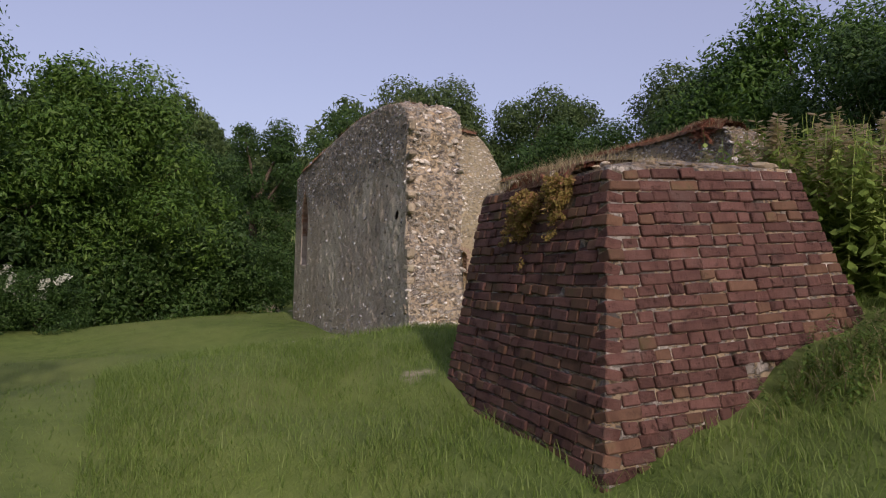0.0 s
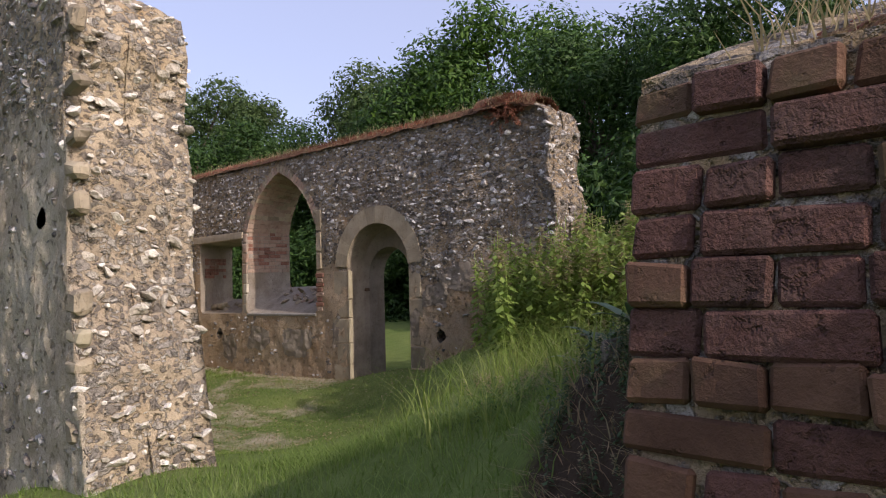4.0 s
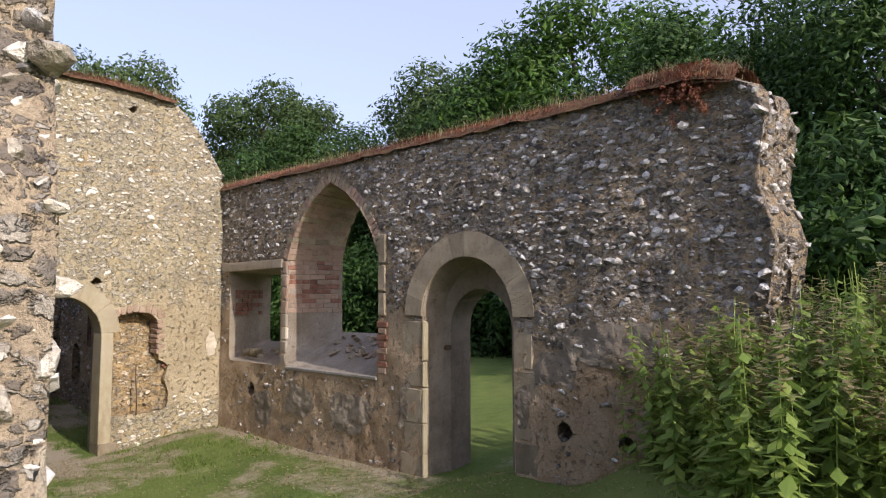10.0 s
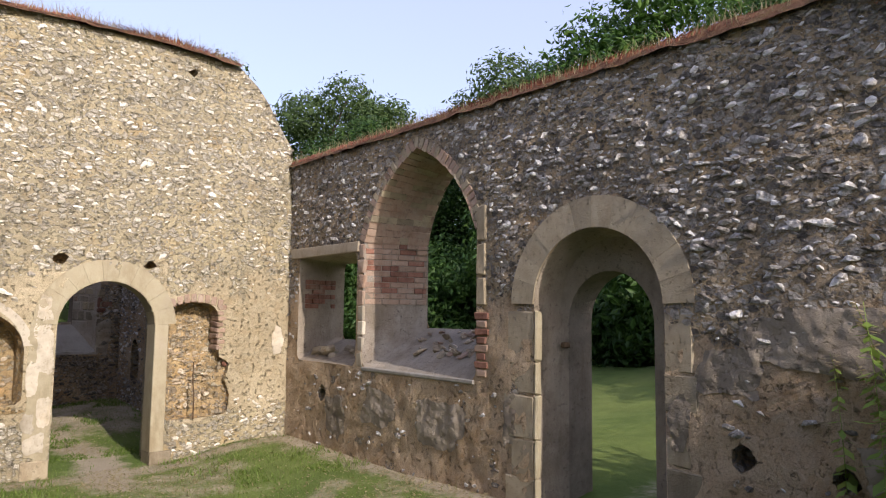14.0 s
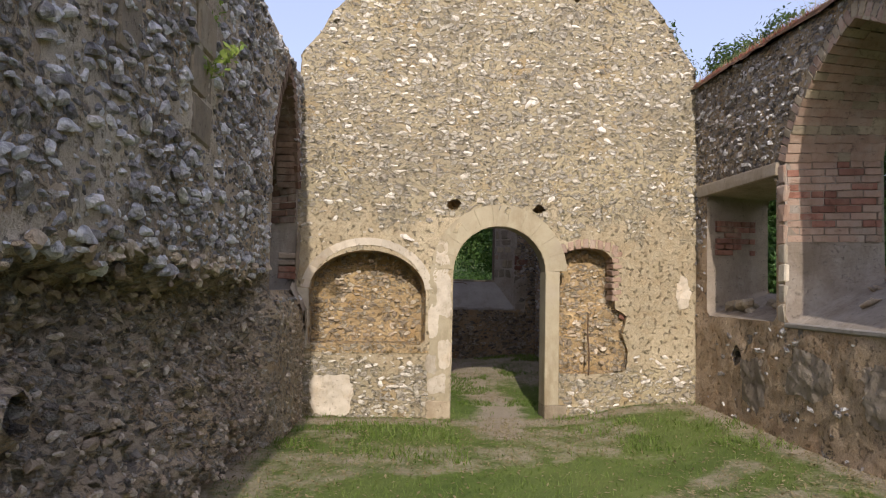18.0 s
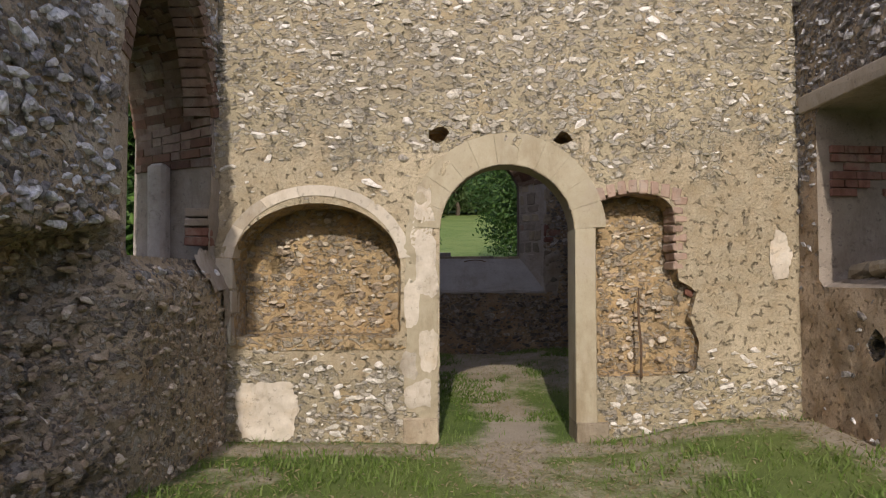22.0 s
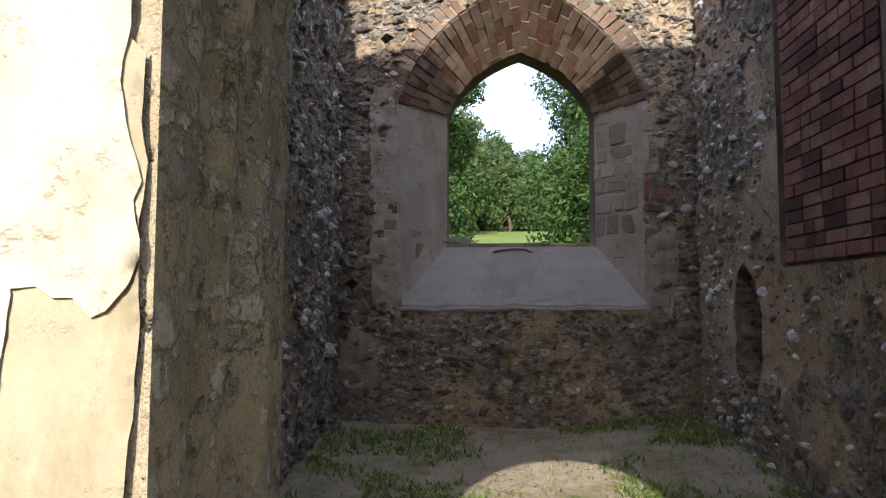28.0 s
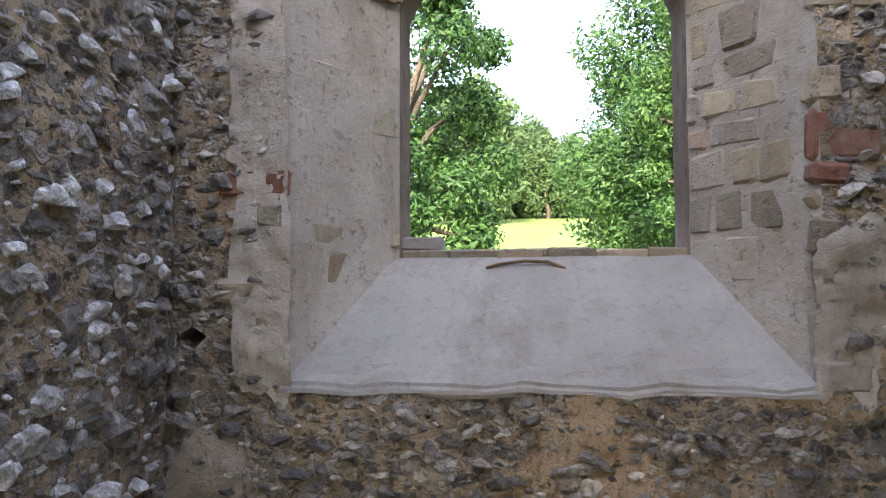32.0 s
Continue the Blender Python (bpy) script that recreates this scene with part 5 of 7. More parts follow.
def arch_soffit(wall, loop_a, da, loop_b, db, mat, other, side, seed, proud=0.014):
    """Bricks over one half of a splayed pointed head; side 0 is the half towards the outline's second jamb."""
    la, lb = np.array(loop_a[2:]), np.array(loop_b[2:])
    n = (len(la) + 1) // 2
    la, lb = (la[:n], lb[:n]) if side == 0 else (la[-n:], lb[-n:])
    for k in range(n - 1):
        pa, pb, pc, pd = wall.spot(*la[k], da), wall.spot(*la[k + 1], da), wall.spot(*lb[k + 1], db), wall.spot(*lb[k], db)
        inner = (wall.spot(float(la[:, 0].mean() + (-0.5 if side == 0 else 0.5)), float(la[:, 1].min()), (da + db) / 2) - (pa + pc) / 2)
        fl = 1 if (pd - pa).cross(pb - pa).dot(inner) > 0 else -1
        patch_bricks(wall.ob, [pa, pd, pc, pb], mat, height=0.075, seed=seed + k, other=other, proud=proud, deep=0.08, flip=fl, fill=1.09)


def arch_bed(wall, loop_a, da, loop_b, db, mat):
    """The mortar behind the bricks of a splayed head."""
    a, b = np.array(loop_a[2:], float), np.array(loop_b[2:], float)
    n = len(a)
    V = []
    for t in (0.0, 0.5, 1.0):
        p = a * (1 - t) + b * t
        c = np.array([p[:, 0].mean(), p[:, 1].min()])
        p = c + (p - c) * 0.996
        V.append(wall.place(p[:, 0], p[:, 1], np.full(n, da * (1 - t) + db * t)))
    k = np.arange(n - 1)
    Q = np.concatenate([np.stack([s * n + k, s * n + k + 1, (s + 1) * n + k + 1, (s + 1) * n + k], 1) for s in (0, 1)])
    return piece("arch_bed", raw_mesh("arch_bed", np.concatenate(V), Q), mat, wall.ob)


def wall_centre(line):
    q = np.asarray(line, float)
    return ((q[0] + q[-1]) / 2)


def arch_line(loop):
    """The head of an opening without its jambs and sill."""
    return loop[2:]


def coat_patch(wall, u, z, w, h, mat, seed, label="flaking patch of limewash", lift=0.012):
    """A thin skin of old plaster left on a wall."""
    r = np.random.default_rng(seed)
    aa = np.linspace(0, 2 * math.pi, 61)[:-1]
    wob = np.interp(aa, np.linspace(0, 2 * math.pi, 15), np.append(r.random(14), 0.5)) * 0.5 + 0.68 + 0.16 * r.random(60)
    loop = [(u + w / 2 * math.copysign(abs(math.cos(a)) ** 0.6, math.cos(a)) * f, z + h / 2 * math.copysign(abs(math.sin(a)) ** 0.6, math.sin(a)) * f) for a, f in zip(aa, wob)]
    wall.panel(loop, lift, mat, "plaster_patch", label, 0.022, relief=lambda a, b: wall.relief(a, b, 0))
    return loop


# door in the gable: clean arch stones, dressed jamb, limewashed jamb
ring(gable, -0.015, 1.69, 0.548, 0.80, 0.05, math.pi - 0.05, 11, DRESSED, "arch_stone", 0.01, 0.3)
block_on(gable, "jamb_stone", 0.617, 0.94, 0.012, (0.175, 0.3, 1.56), DRESSED, 2, label="smooth pale jamb in one piece", worn=0.008)
block_on(gable, "jamb_stone", 0.66, 0.07, 0.03, (0.26, 0.32, 0.2), DRESSED_GREY, 9, label="worn footing stone of the jamb")
block_on(gable, "jamb_stone", -0.71, 0.09, 0.03, (0.28, 0.3, 0.24), DRESSED_GREY, 10, label="worn footing stone of the jamb")
coat_patch(gable, -0.705, 0.95, 0.29, 1.55, DRESSED, 30, "smooth worn stone of the jamb")
for k, (u, z, w_, h_) in enumerate([(-0.66, 1.42, 0.16, 0.5), (-0.78, 1.1, 0.12, 0.4), (-0.64, 0.75, 0.14, 0.3), (-0.72, 0.4, 0.2, 0.2), (-0.8, 0.62, 0.12, 0.22)]):
    coat_patch(gable, u, z, w_, h_, LIMEWASH, k + 32, lift=0.017)
coat_patch(gable, -0.70, 1.78, 0.17, 0.5, LIMEWASH, 31)
# the wide niche
ring(gable, -1.545, 1.42, 0.665, 0.765, 0.1, math.pi - 0.1, 7, LIMEWASH, "niche_arch_stone", 0.008, 0.2, 0.84)
z = 0.8
for k, hgt in enumerate((0.22, 0.2, 0.26)):
    block_on(gable, "niche_jamb", -2.28, z + hgt / 2, 0.014, (0.14, 0.25, hgt - 0.008), LIMEWASH, k + 40, label="pale jamb stone of the niche", worn=0.012)
    z += hgt
coat_patch(gable, -1.55, 0.8, 1.3, 0.1, CLAY, 44, "pale worn lime on the sill of the niche")
coat_patch(gable, -1.92, 0.27, 0.46, 0.42, LIMEWASH, 45)
coat_patch(gable, 2.2, 1.5, 0.16, 0.34, LIMEWASH, 46)
# the broken recess beside the door
for k, u in enumerate(np.linspace(0.74, 1.36, 8)):
    block_on(gable, "brick", u, 2.06 - 0.06 * (abs(u - 1.05) / 0.3) ** 2, 0.008, (0.075, 0.22, 0.11), BRICK_PALE, k, (u - 1.05) * 0.5)
for k, z in enumerate(np.arange(1.42, 1.98, 0.075)):
    block_on(gable, "brick", 1.375 + 0.02 * (k % 2), z, 0.001, (0.09 + 0.03 * (k % 2), 0.25, 0.066), BRICK_PALE, k, worn=0.012)
for k in range(9):
    block_on(gable, "brick", 1.4 + 0.12 * rb.random(), 1.14 + 0.26 * rb.random(), -0.05 - 0.1 * rb.random(), (0.1, 0.14, 0.06), BRICK_OLD, k, rb.uniform(-0.4, 0.4), worn=0.014)
stick = thing("wooden_stick", "crooked dry branch leaning in the broken recess", "stick", at=Matrix.Translation((1.05, -0.02, 0.52)))
v_, q_ = tube([Vector((0.0, 0, 0)), Vector((0.012, 0.03, 0.25)), Vector((0.002, 0.06, 0.5)), Vector((0.014, 0.09, 0.72))], [0.011, 0.01, 0.009, 0.006], 8)
piece("branch", raw_mesh("branch", [tuple(p) for p in v_], q_), DARK_WOOD, stick)
G_CLEAR = [round_arch(-0.87, 0.74, -0.4, 1.69, 0.82), round_arch(-2.36, -0.8, 0.76, 1.42, 0.68), [(0.66, 0.5), (1.56, 0.5), (1.5, 1.3), (1.44, 2.14), (0.66, 2.14)], [(-2.16, 0.04), (-1.68, 0.04), (-1.72, 0.5), (-2.16, 0.5)]]


def g_density(u, z):
    top = smooth(z + 0.7 * (fbm(u, z, 1.5, 141) - 0.5), 2.1, 3.2)
    foot = 1 - smooth(z, 0.6, 0.9)
    return np.where((u > 1.45) & (z > 0.75) & (z < 2.1), 0.05, 1.0) * np.clip(0.15 + 0.62 * top + 0.5 * foot * (u < -0.8) + 0.4 * foot, 0, 0.9)


stones(gable, FLINT_WARM, G_CLEAR, g_density, nearest=(-0.9, 1.0), seed=11, size=(0.045, 0.16), course=0.066, proud=(0.14, 0.36))
for u0, u1, z0, z1, mm in ((-2.05, -0.95, 0.9, 1.85, CORE), (0.75, 1.3, 0.6, 1.9, CORE)):
    for k in range(120):
        u, z = rb.uniform(u0, u1), rb.uniform(z0, z1)
        if poly_sdf(np.array([u]), np.array([z]), G_NICHE)[0] > -0.08 and poly_sdf(np.array([u]), np.array([z]), G_AUMBRY)[0] > -0.08:
            continue
        s = rb.uniform(0.02, 0.085)
        src = ROCKS[k % 10]
        ob = new("flint", SINGLE.get((mm.name, src.name)) or single_mesh(mm, src))
        ob.parent = gable.ob
        dd = -0.42 if u < 0 else -0.3 + (0.05 + 0.24 * float(smooth(u, 1.15, 1.5))) * (z < 1.25)
        ob.matrix_basis = Matrix.Translation(gable.spot(u, z, dd + 0.01)) @ Matrix.Diagonal((s, s * 0.6, s * 0.9, 1))

# side door
ring(north, -5.31, 1.97, 0.672, 0.94, 0.03, math.pi - 0.03, 12, DRESSED_GREY, "arch_stone", 0.02, 0.3)
z = 0.05
for k, hgt in enumerate((0.38, 0.34, 0.4, 0.3, 0.46)):
    w1, w2 = (0.36, 0.28, 0.38, 0.3, 0.34)[k], (0.22, 0.3, 0.2, 0.28, 0.24)[k]
    block_on(north, "jamb_stone", -4.645 + w1 / 2, z + hgt / 2, 0.004, (w1, 0.28, hgt - 0.008), DRESSED_GREY, k + 60, worn=0.012)
    block_on(north, "jamb_stone", -5.975 - w2 / 2, z + hgt / 2, 0.004, (w2, 0.28, hgt - 0.008), DRESSED_GREY, k + 70, worn=0.014)
    # sunlight along the chamfer put into the colour, as a strip of paler stone
    block_on(north, "jamb_edge", -4.66, z + hgt / 2, 0.01, (0.04, 0.08, hgt - 0.002), DRESSED, k + 80, label="chamfered edge of the jamb, paler for the sunlight on it", worn=0.014)
    z += hgt
for zz in (1.62,):
    pin = block_on(north, "iron_pintle", -4.72, zz, -0.3, (0.05, 0.09, 0.05), DARK_WOOD, 3, label="rusty iron hinge pin")
# large window
arch_bricks(north, arch_line(R_WIN), BRICK_PALE, 0.11, 0.075, 0.25, 0.006, 5, DRESSED_GREY)
q0 = lambda u, z, d: tuple(north.spot(u, z, d))
patch_bricks(north.ob, [q0(-1.86, 2.0, -0.02), q0(-2.165, 2.0, -0.74), q0(-2.165, 2.75, -0.74), q0(-1.86, 2.75, -0.02)], BRICK_PALE, seed=4, other=BRICK_OLD, proud=0.018, flip=1)
arch_soffit(north, R_WIN, 0.0, R_WIN_BACK, -0.75, BRICK_PALE, DRESSED_GREY, 0, 70, 0.02)
arch_soffit(north, R_WIN, 0.0, R_WIN_BACK, -0.75, BRICK_PALE, DRESSED_GREY, 1, 80, 0.02)
for k in range(8):
    t = (k + 0.5) / 8
    block_on(north, "window_jamb_stone", -1.82, 1.24 + 1.5 * t, 0.012, (0.12, 0.22, 0.18), LIMEWASH if k < 4 else BRICK_PALE, k + 90, worn=0.014)
for k, (z0, hgt) in enumerate(((2.62, 0.36), (2.28, 0.32), (1.98, 0.28))):
    block_on(north, "window_jamb_stone", -3.945, z0 + hgt / 2, 0.02, (0.13, 0.3, hgt - 0.01), DRESSED_GREY, k + 100, label="ashlar jamb with yellow lichen", worn=0.012)
for k in range(8):
    block_on(north, "brick", -3.95, 1.32 + 0.08 * k, 0.012, (0.13 + 0.06 * (k % 2), 0.25, 0.068), BRICK_OLD if k % 3 else BRICK_PALE, k)
block_on(north, "window_sill", -2.86, 1.225, 0.02, (1.98, 0.25, 0.05), CEMENT, 110, label="thin grey sill", worn=0.01)
for k in range(70):
    sz_, u, d = rb.uniform(0.03, 0.12), rb.uniform(-3.5, -2.35), rb.uniform(-0.72, -0.3)
    if rb.random() > 0.25 + 0.75 * (u < -2.8):
        continue
    mm, src = (CORE, BRICK_PALE, DRESSED_GREY)[k % 3], ROCKS[k % 10]
    ob = new("rubble_stone", SINGLE.get((mm.name, src.name)) or single_mesh(mm, src))
    ob.parent = north.ob
    ob.matrix_basis = Matrix.Translation(north.spot(u, 1.24 + 0.48 * (-d / 0.76) + 0.01, d)) @ Euler((rb.uniform(-0.4, 0.4), 0.5, rb.uniform(0, 6))).to_matrix().to_4x4() @ Matrix.Diagonal((sz_ * 1.5, sz_ * 1.2, sz_ * 0.7, 1))
for k, (u, z, w_, h_) in enumerate([(-2.2, 0.78, 0.6, 0.4), (-3.3, 0.75, 0.7, 0.45), (-1.3, 0.6, 0.4, 0.5), (-7.6, 0.95, 0.5, 0.4), (-6.1, 1.1, 0.16, 0.4), (-4.35, 0.9, 0.18, 0.45), (-7.1, 1.75, 0.9, 0.4), (-6.5, 1.5, 0.5, 0.35)]):
    coat_patch(north, u, z, w_, h_, PLASTER_DIM, k + 60, "dirty lime plaster patch")
# square window with its lintel
block_on(north, "lintel", -0.93, 2.705, 0.035, (1.68, 0.42, 0.13), TIMBER, 120, label="pale straight lintel beam", worn=0.008)
patch_bricks(north.ob, [q0(-0.30, 1.95, -0.1), q0(-0.25, 1.95, -0.6), q0(-0.25, 2.35, -0.6), q0(-0.30, 2.35, -0.1)], BRICK_OLD, seed=6, proud=0.012, miss=0.3)
for k in range(26):
    s = rb.uniform(0.06, 0.19)
    block_on(north, "rubble_stone", rb.uniform(-1.5, -0.4), 1.3 + 0.1 * rb.random(), rb.uniform(-0.5, -0.1), (s * 1.4, s, s * 0.7), DRESSED_GREY, k, rb.uniform(-0.3, 0.3), worn=0.03)
R_CLEAR = [round_arch(-6.27, -4.25, -0.4, 1.97, 0.95), [(-1.75, 2.6), (-0.08, 2.6), (-0.08, 2.8), (-1.75, 2.8)], pointed_arch(-4.1, -1.74, 1.2, 2.75, 3.92)]


def r_density(u, z):
    top = smooth(z + 0.9 * (fbm(u, z, 1.2, 151) - 0.5), 1.7, 2.5)
    return np.clip(0.34 + 0.62 * top - 0.35 * r_coat(u, z, 0), 0.08, 0.95)


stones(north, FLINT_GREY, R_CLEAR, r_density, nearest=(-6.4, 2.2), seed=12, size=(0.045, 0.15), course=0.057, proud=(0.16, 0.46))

# long wall: blocked lancet stones, window bricks, quoins at the broken end
for k, (u, z, w_, h_) in enumerate([(-3.72, 2.5, 0.42, 0.28), (-3.76, 2.79, 0.46, 0.29), (-3.68, 3.09, 0.4, 0.3), (-3.74, 3.38, 0.46, 0.27), (-4.85, 2.7, 0.26, 0.3), (-4.82, 3.0, 0.32, 0.3), (-4.86, 3.3, 0.26, 0.3)]):
    block_on(south, "ashlar_block", u, z, 0.016, (w_, 0.25, h_ - 0.01), DRESSED_GREY, k + 130, label="squared block of a blocked window", worn=0.014)
s0 = lambda u, z, d: tuple(south.spot(u, z, d))
arch_soffit(south, L_WIN, 0.0, L_WIN_OUT, -0.8, BRICK_BROWN, BRICK_RUST, 0, 60)
patch_bricks(south.ob, [s0(-0.03, 2.2, -0.02), s0(0.345, 2.2, -0.78), s0(0.345, 2.52, -0.78), s0(-0.03, 2.62, -0.02)], BRICK_BROWN, seed=8, other=BRICK_RUST, proud=0.012, flip=-1)
arch_bricks(south, arch_line(L_WIN), BRICK_BROWN, 0.11, 0.075, 0.25, 0.01, 7)
block_on(south, "window_shaft", 0.12, 1.84, -0.42, (0.13, 0.16, 0.8), PLASTER, 140, label="worn grey shaft in the window splay", worn=0.03)
for k, (u, z, w_, h_) in enumerate([(-0.12, 1.75, 0.2, 0.7), (-0.25, 1.36, 0.4, 0.3), (-0.1, 1.1, 0.16, 0.3)]):
    coat_patch(south, u, z, w_, h_, PLASTER, k + 330, "flaking grey plaster beside the window", 0.03)
for k in range(4):
    block_on(south, "brick", -0.08, 1.6 + 0.075 * k, 0.02, (0.16, 0.2, 0.065), BRICK_OLD if k < 2 else PLASTER, k)
for k in range(15):
    zz = 0.6 + 0.19 * k + rb.uniform(-0.03, 0.03)
    if rb.random() < 0.5:
        block_on(south, "quoin", -8.76 - 0.1 * (1 - zz / 3.5), zz, -0.705, (rb.uniform(0.1, 0.2), 0.1, rb.uniform(0.09, 0.17)), DRESSED if k in (4, 6) else DRESSED_GREY, k + 150, rb.uniform(-0.15, 0.15), worn=0.025)


def l_density(u, z):
    up = smooth(z, 1.5, 1.75)
    return 0.6 + 0.38 * up - 0.25 * l_coat(u, z, 0)


LOWER = [(-9.0, 0.0), (-1.55, 0.0), (-1.55, 1.56), (-9.0, 1.54)]
FACE_CLEAR = [LOWER, [(-4.02, 2.35), (-3.46, 2.35), (-3.46, 3.5), (-4.02, 3.5)], pointed_arch(-1.6, -0.08, 1.4, 2.6, 3.85)]
stones(south, CORE, [], lambda u, z: 0.85 + 0 * u, seed=113, size=(0.03, 0.105), course=0.056, proud=(0.3, 0.85), region=LOWER, nearest=(-5, 1.0), count=260, close=True)
stones(south, CORE, [], lambda u, z: 0.8 + 0 * u, seed=115, size=(0.04, 0.14), course=0.06, proud=(0.25, 0.85), region=[(-8.9, 1.38), (-1.6, 1.38), (-1.6, 1.74), (-8.9, 1.74)], nearest=(-5, 1.6), count=60, close=True)
stones(south, CORE, [], lambda u, z: 0.8 + 0 * u, seed=114, size=(0.03, 0.1), course=0.056, proud=(0.2, 0.7), region=[(-1.55, 0.0), (-0.05, 0.0), (-0.05, 1.4), (-1.55, 1.45)], nearest=(-0.8, 1.0), count=120, close=True)
stones(south, FLINT_BLUE, FACE_CLEAR, l_density, nearest=(-4.6, 2.1), count=300, seed=13, size=(0.045, 0.16), course=0.06, proud=(0.2, 0.58), region=[(-5.9, 1.3), (0.6, 1.3), (0.6, 4.0), (-5.9, 4.0)], close=True)
stones(south, FLINT_BLUE, FACE_CLEAR, l_density, nearest=(-7.8, 2.0), count=180, seed=19, size=(0.045, 0.17), course=0.062, proud=(0.0, 0.24), region=[(-9.1, 1.3), (-5.9, 1.3), (-5.9, 4.0), (-9.1, 4.0)], close=True)


def lo_density(u, z):
    return np.clip(0.09 + 0.75 * smooth(z + 0.9 * (fbm(u, z, 1.0, 161) - 0.5), 2.4, 3.3) + 0.2 * (1 - smooth(z, 0.5, 1.1)), 0, 0.9)


stones(south, FLINT_GREY, [], lo_density, side=1, nearest=(-8.0, 2.0), count=200, seed=14, size=(0.04, 0.13), course=0.06, proud=(0.15, 0.45))


def rim_stones(wall, mat, line, seed, step=0.085, size=(0.05, 0.16), single=150, name="flint", inset=0.0):
    """Broken core stones over a wall's end or top: line is the stretch of the outline."""
    r = np.random.default_rng(seed)
    p = np.asarray(line, float)
    s = np.concatenate([[0], np.cumsum(np.hypot(*np.diff(p, axis=0).T))])
    VV, TT, base, made = [], [], 0, 0
    mid_ = np.asarray(wall.outline, float).mean(0)
    for x in np.arange(0, s[-1], step):
        for dd in np.arange(0.02, wall.thick, step):
            u, z = np.interp(x, s, p[:, 0]) + r.normal() * 0.03, np.interp(x, s, p[:, 1]) + r.normal() * 0.02
            w = size[0] + (size[1] - size[0]) * r.random() ** 2
            q = Euler((r.normal() * 0.5, r.normal() * 0.4, r.random() * 6)).to_matrix() @ Matrix.Diagonal((w, w * 0.8, w * 0.62))
            nu, nz = np.interp(x + 0.05, s, p[:, 1]) - np.interp(x - 0.05, s, p[:, 1]), np.interp(x - 0.05, s, p[:, 0]) - np.interp(x + 0.05, s, p[:, 0])
            back = 0.3 * w * (1 if (nu * (mid_[0] - u) + nz * (mid_[1] - z)) > 0 else -1) / (math.hypot(nu, nz) + 1e-6)
            pos = wall.spot(u + nu * back, z + nz * back, -dd + r.normal() * 0.02)
            k = r.integers(10)
            if made < single and r.random() < 0.5:
                ob = new(name, SINGLE.get((mat.name, ROCKS[k].name)) or single_mesh(mat, ROCKS[k]))
                ob.parent = wall.ob
                ob.matrix_basis = Matrix.Translation(pos) @ q.to_4x4()
                made += 1
            else:
                v, t = ROCK_ARR[k]
                VV.append(v @ np.array(q).T + np.array(pos)), TT.append(t + base)
                base += len(v)
    piece("end_flints", raw_mesh("end_flints", np.concatenate(VV), None, np.concatenate(TT), flat=True), mat, wall.ob, kind="stuff")


rim_stones(south, FLINT_SUNLIT, L_OUTLINE[7:16], 21, 0.082)
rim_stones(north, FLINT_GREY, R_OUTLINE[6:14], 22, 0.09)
rim_stones(gable, FLINT_WARM, G_OUTLINE[3:8], 23, 0.11, single=20)
rim_stones(gable, FLINT_WARM, G_OUTLINE[13:19], 24, 0.11, single=20)
rim_stones(stump, FLINT_GREY, stump_poly[2:8], 25, 0.11, single=30)
stones(stump, FLINT_GREY, [], lambda u, z: 0.75 + 0 * u, nearest=(-12.3, 2.8), count=120, seed=15, size=(0.05, 0.15), course=0.1, proud=(0.2, 0.6))

# chancel
arch_bricks(east, arch_line(C_OUT), BRICK_BROWN, 0.16, 0.072, 0.3, 0.004, 9)
e0 = lambda u, z, d: tuple(east.spot(u, z, d))
arch_soffit(east, C_OUT, -0.02, C_IN, -0.45, BRICK_BROWN, BRICK_RUST, 0, 30, 0.022)
arch_soffit(east, C_OUT, -0.02, C_IN, -0.45, BRICK_BROWN, BRICK_RUST, 1, 45, 0.022)
for k, (u, z, w_, h_) in enumerate([(-0.93, 1.55, 0.22, 1.0), (-0.96, 2.35, 0.26, 0.8), (1.17, 1.42, 0.22, 0.6), (-1.12, 0.7, 0.3, 0.5)]):
    coat_patch(east, u, z, w_, h_, PLASTER if k < 3 else PLASTER_DIM, k + 300, "flaking grey plaster round the window", 0.014)
arch_bed(east, C_OUT, -0.002, C_IN, -0.458, JOINT)
arch_bed(north, R_WIN, -0.002, R_WIN_BACK, -0.755, JOINT)
arch_bed(south, L_WIN, -0.002, L_WIN_OUT, -0.795, JOINT)
r_ = random.Random(12)
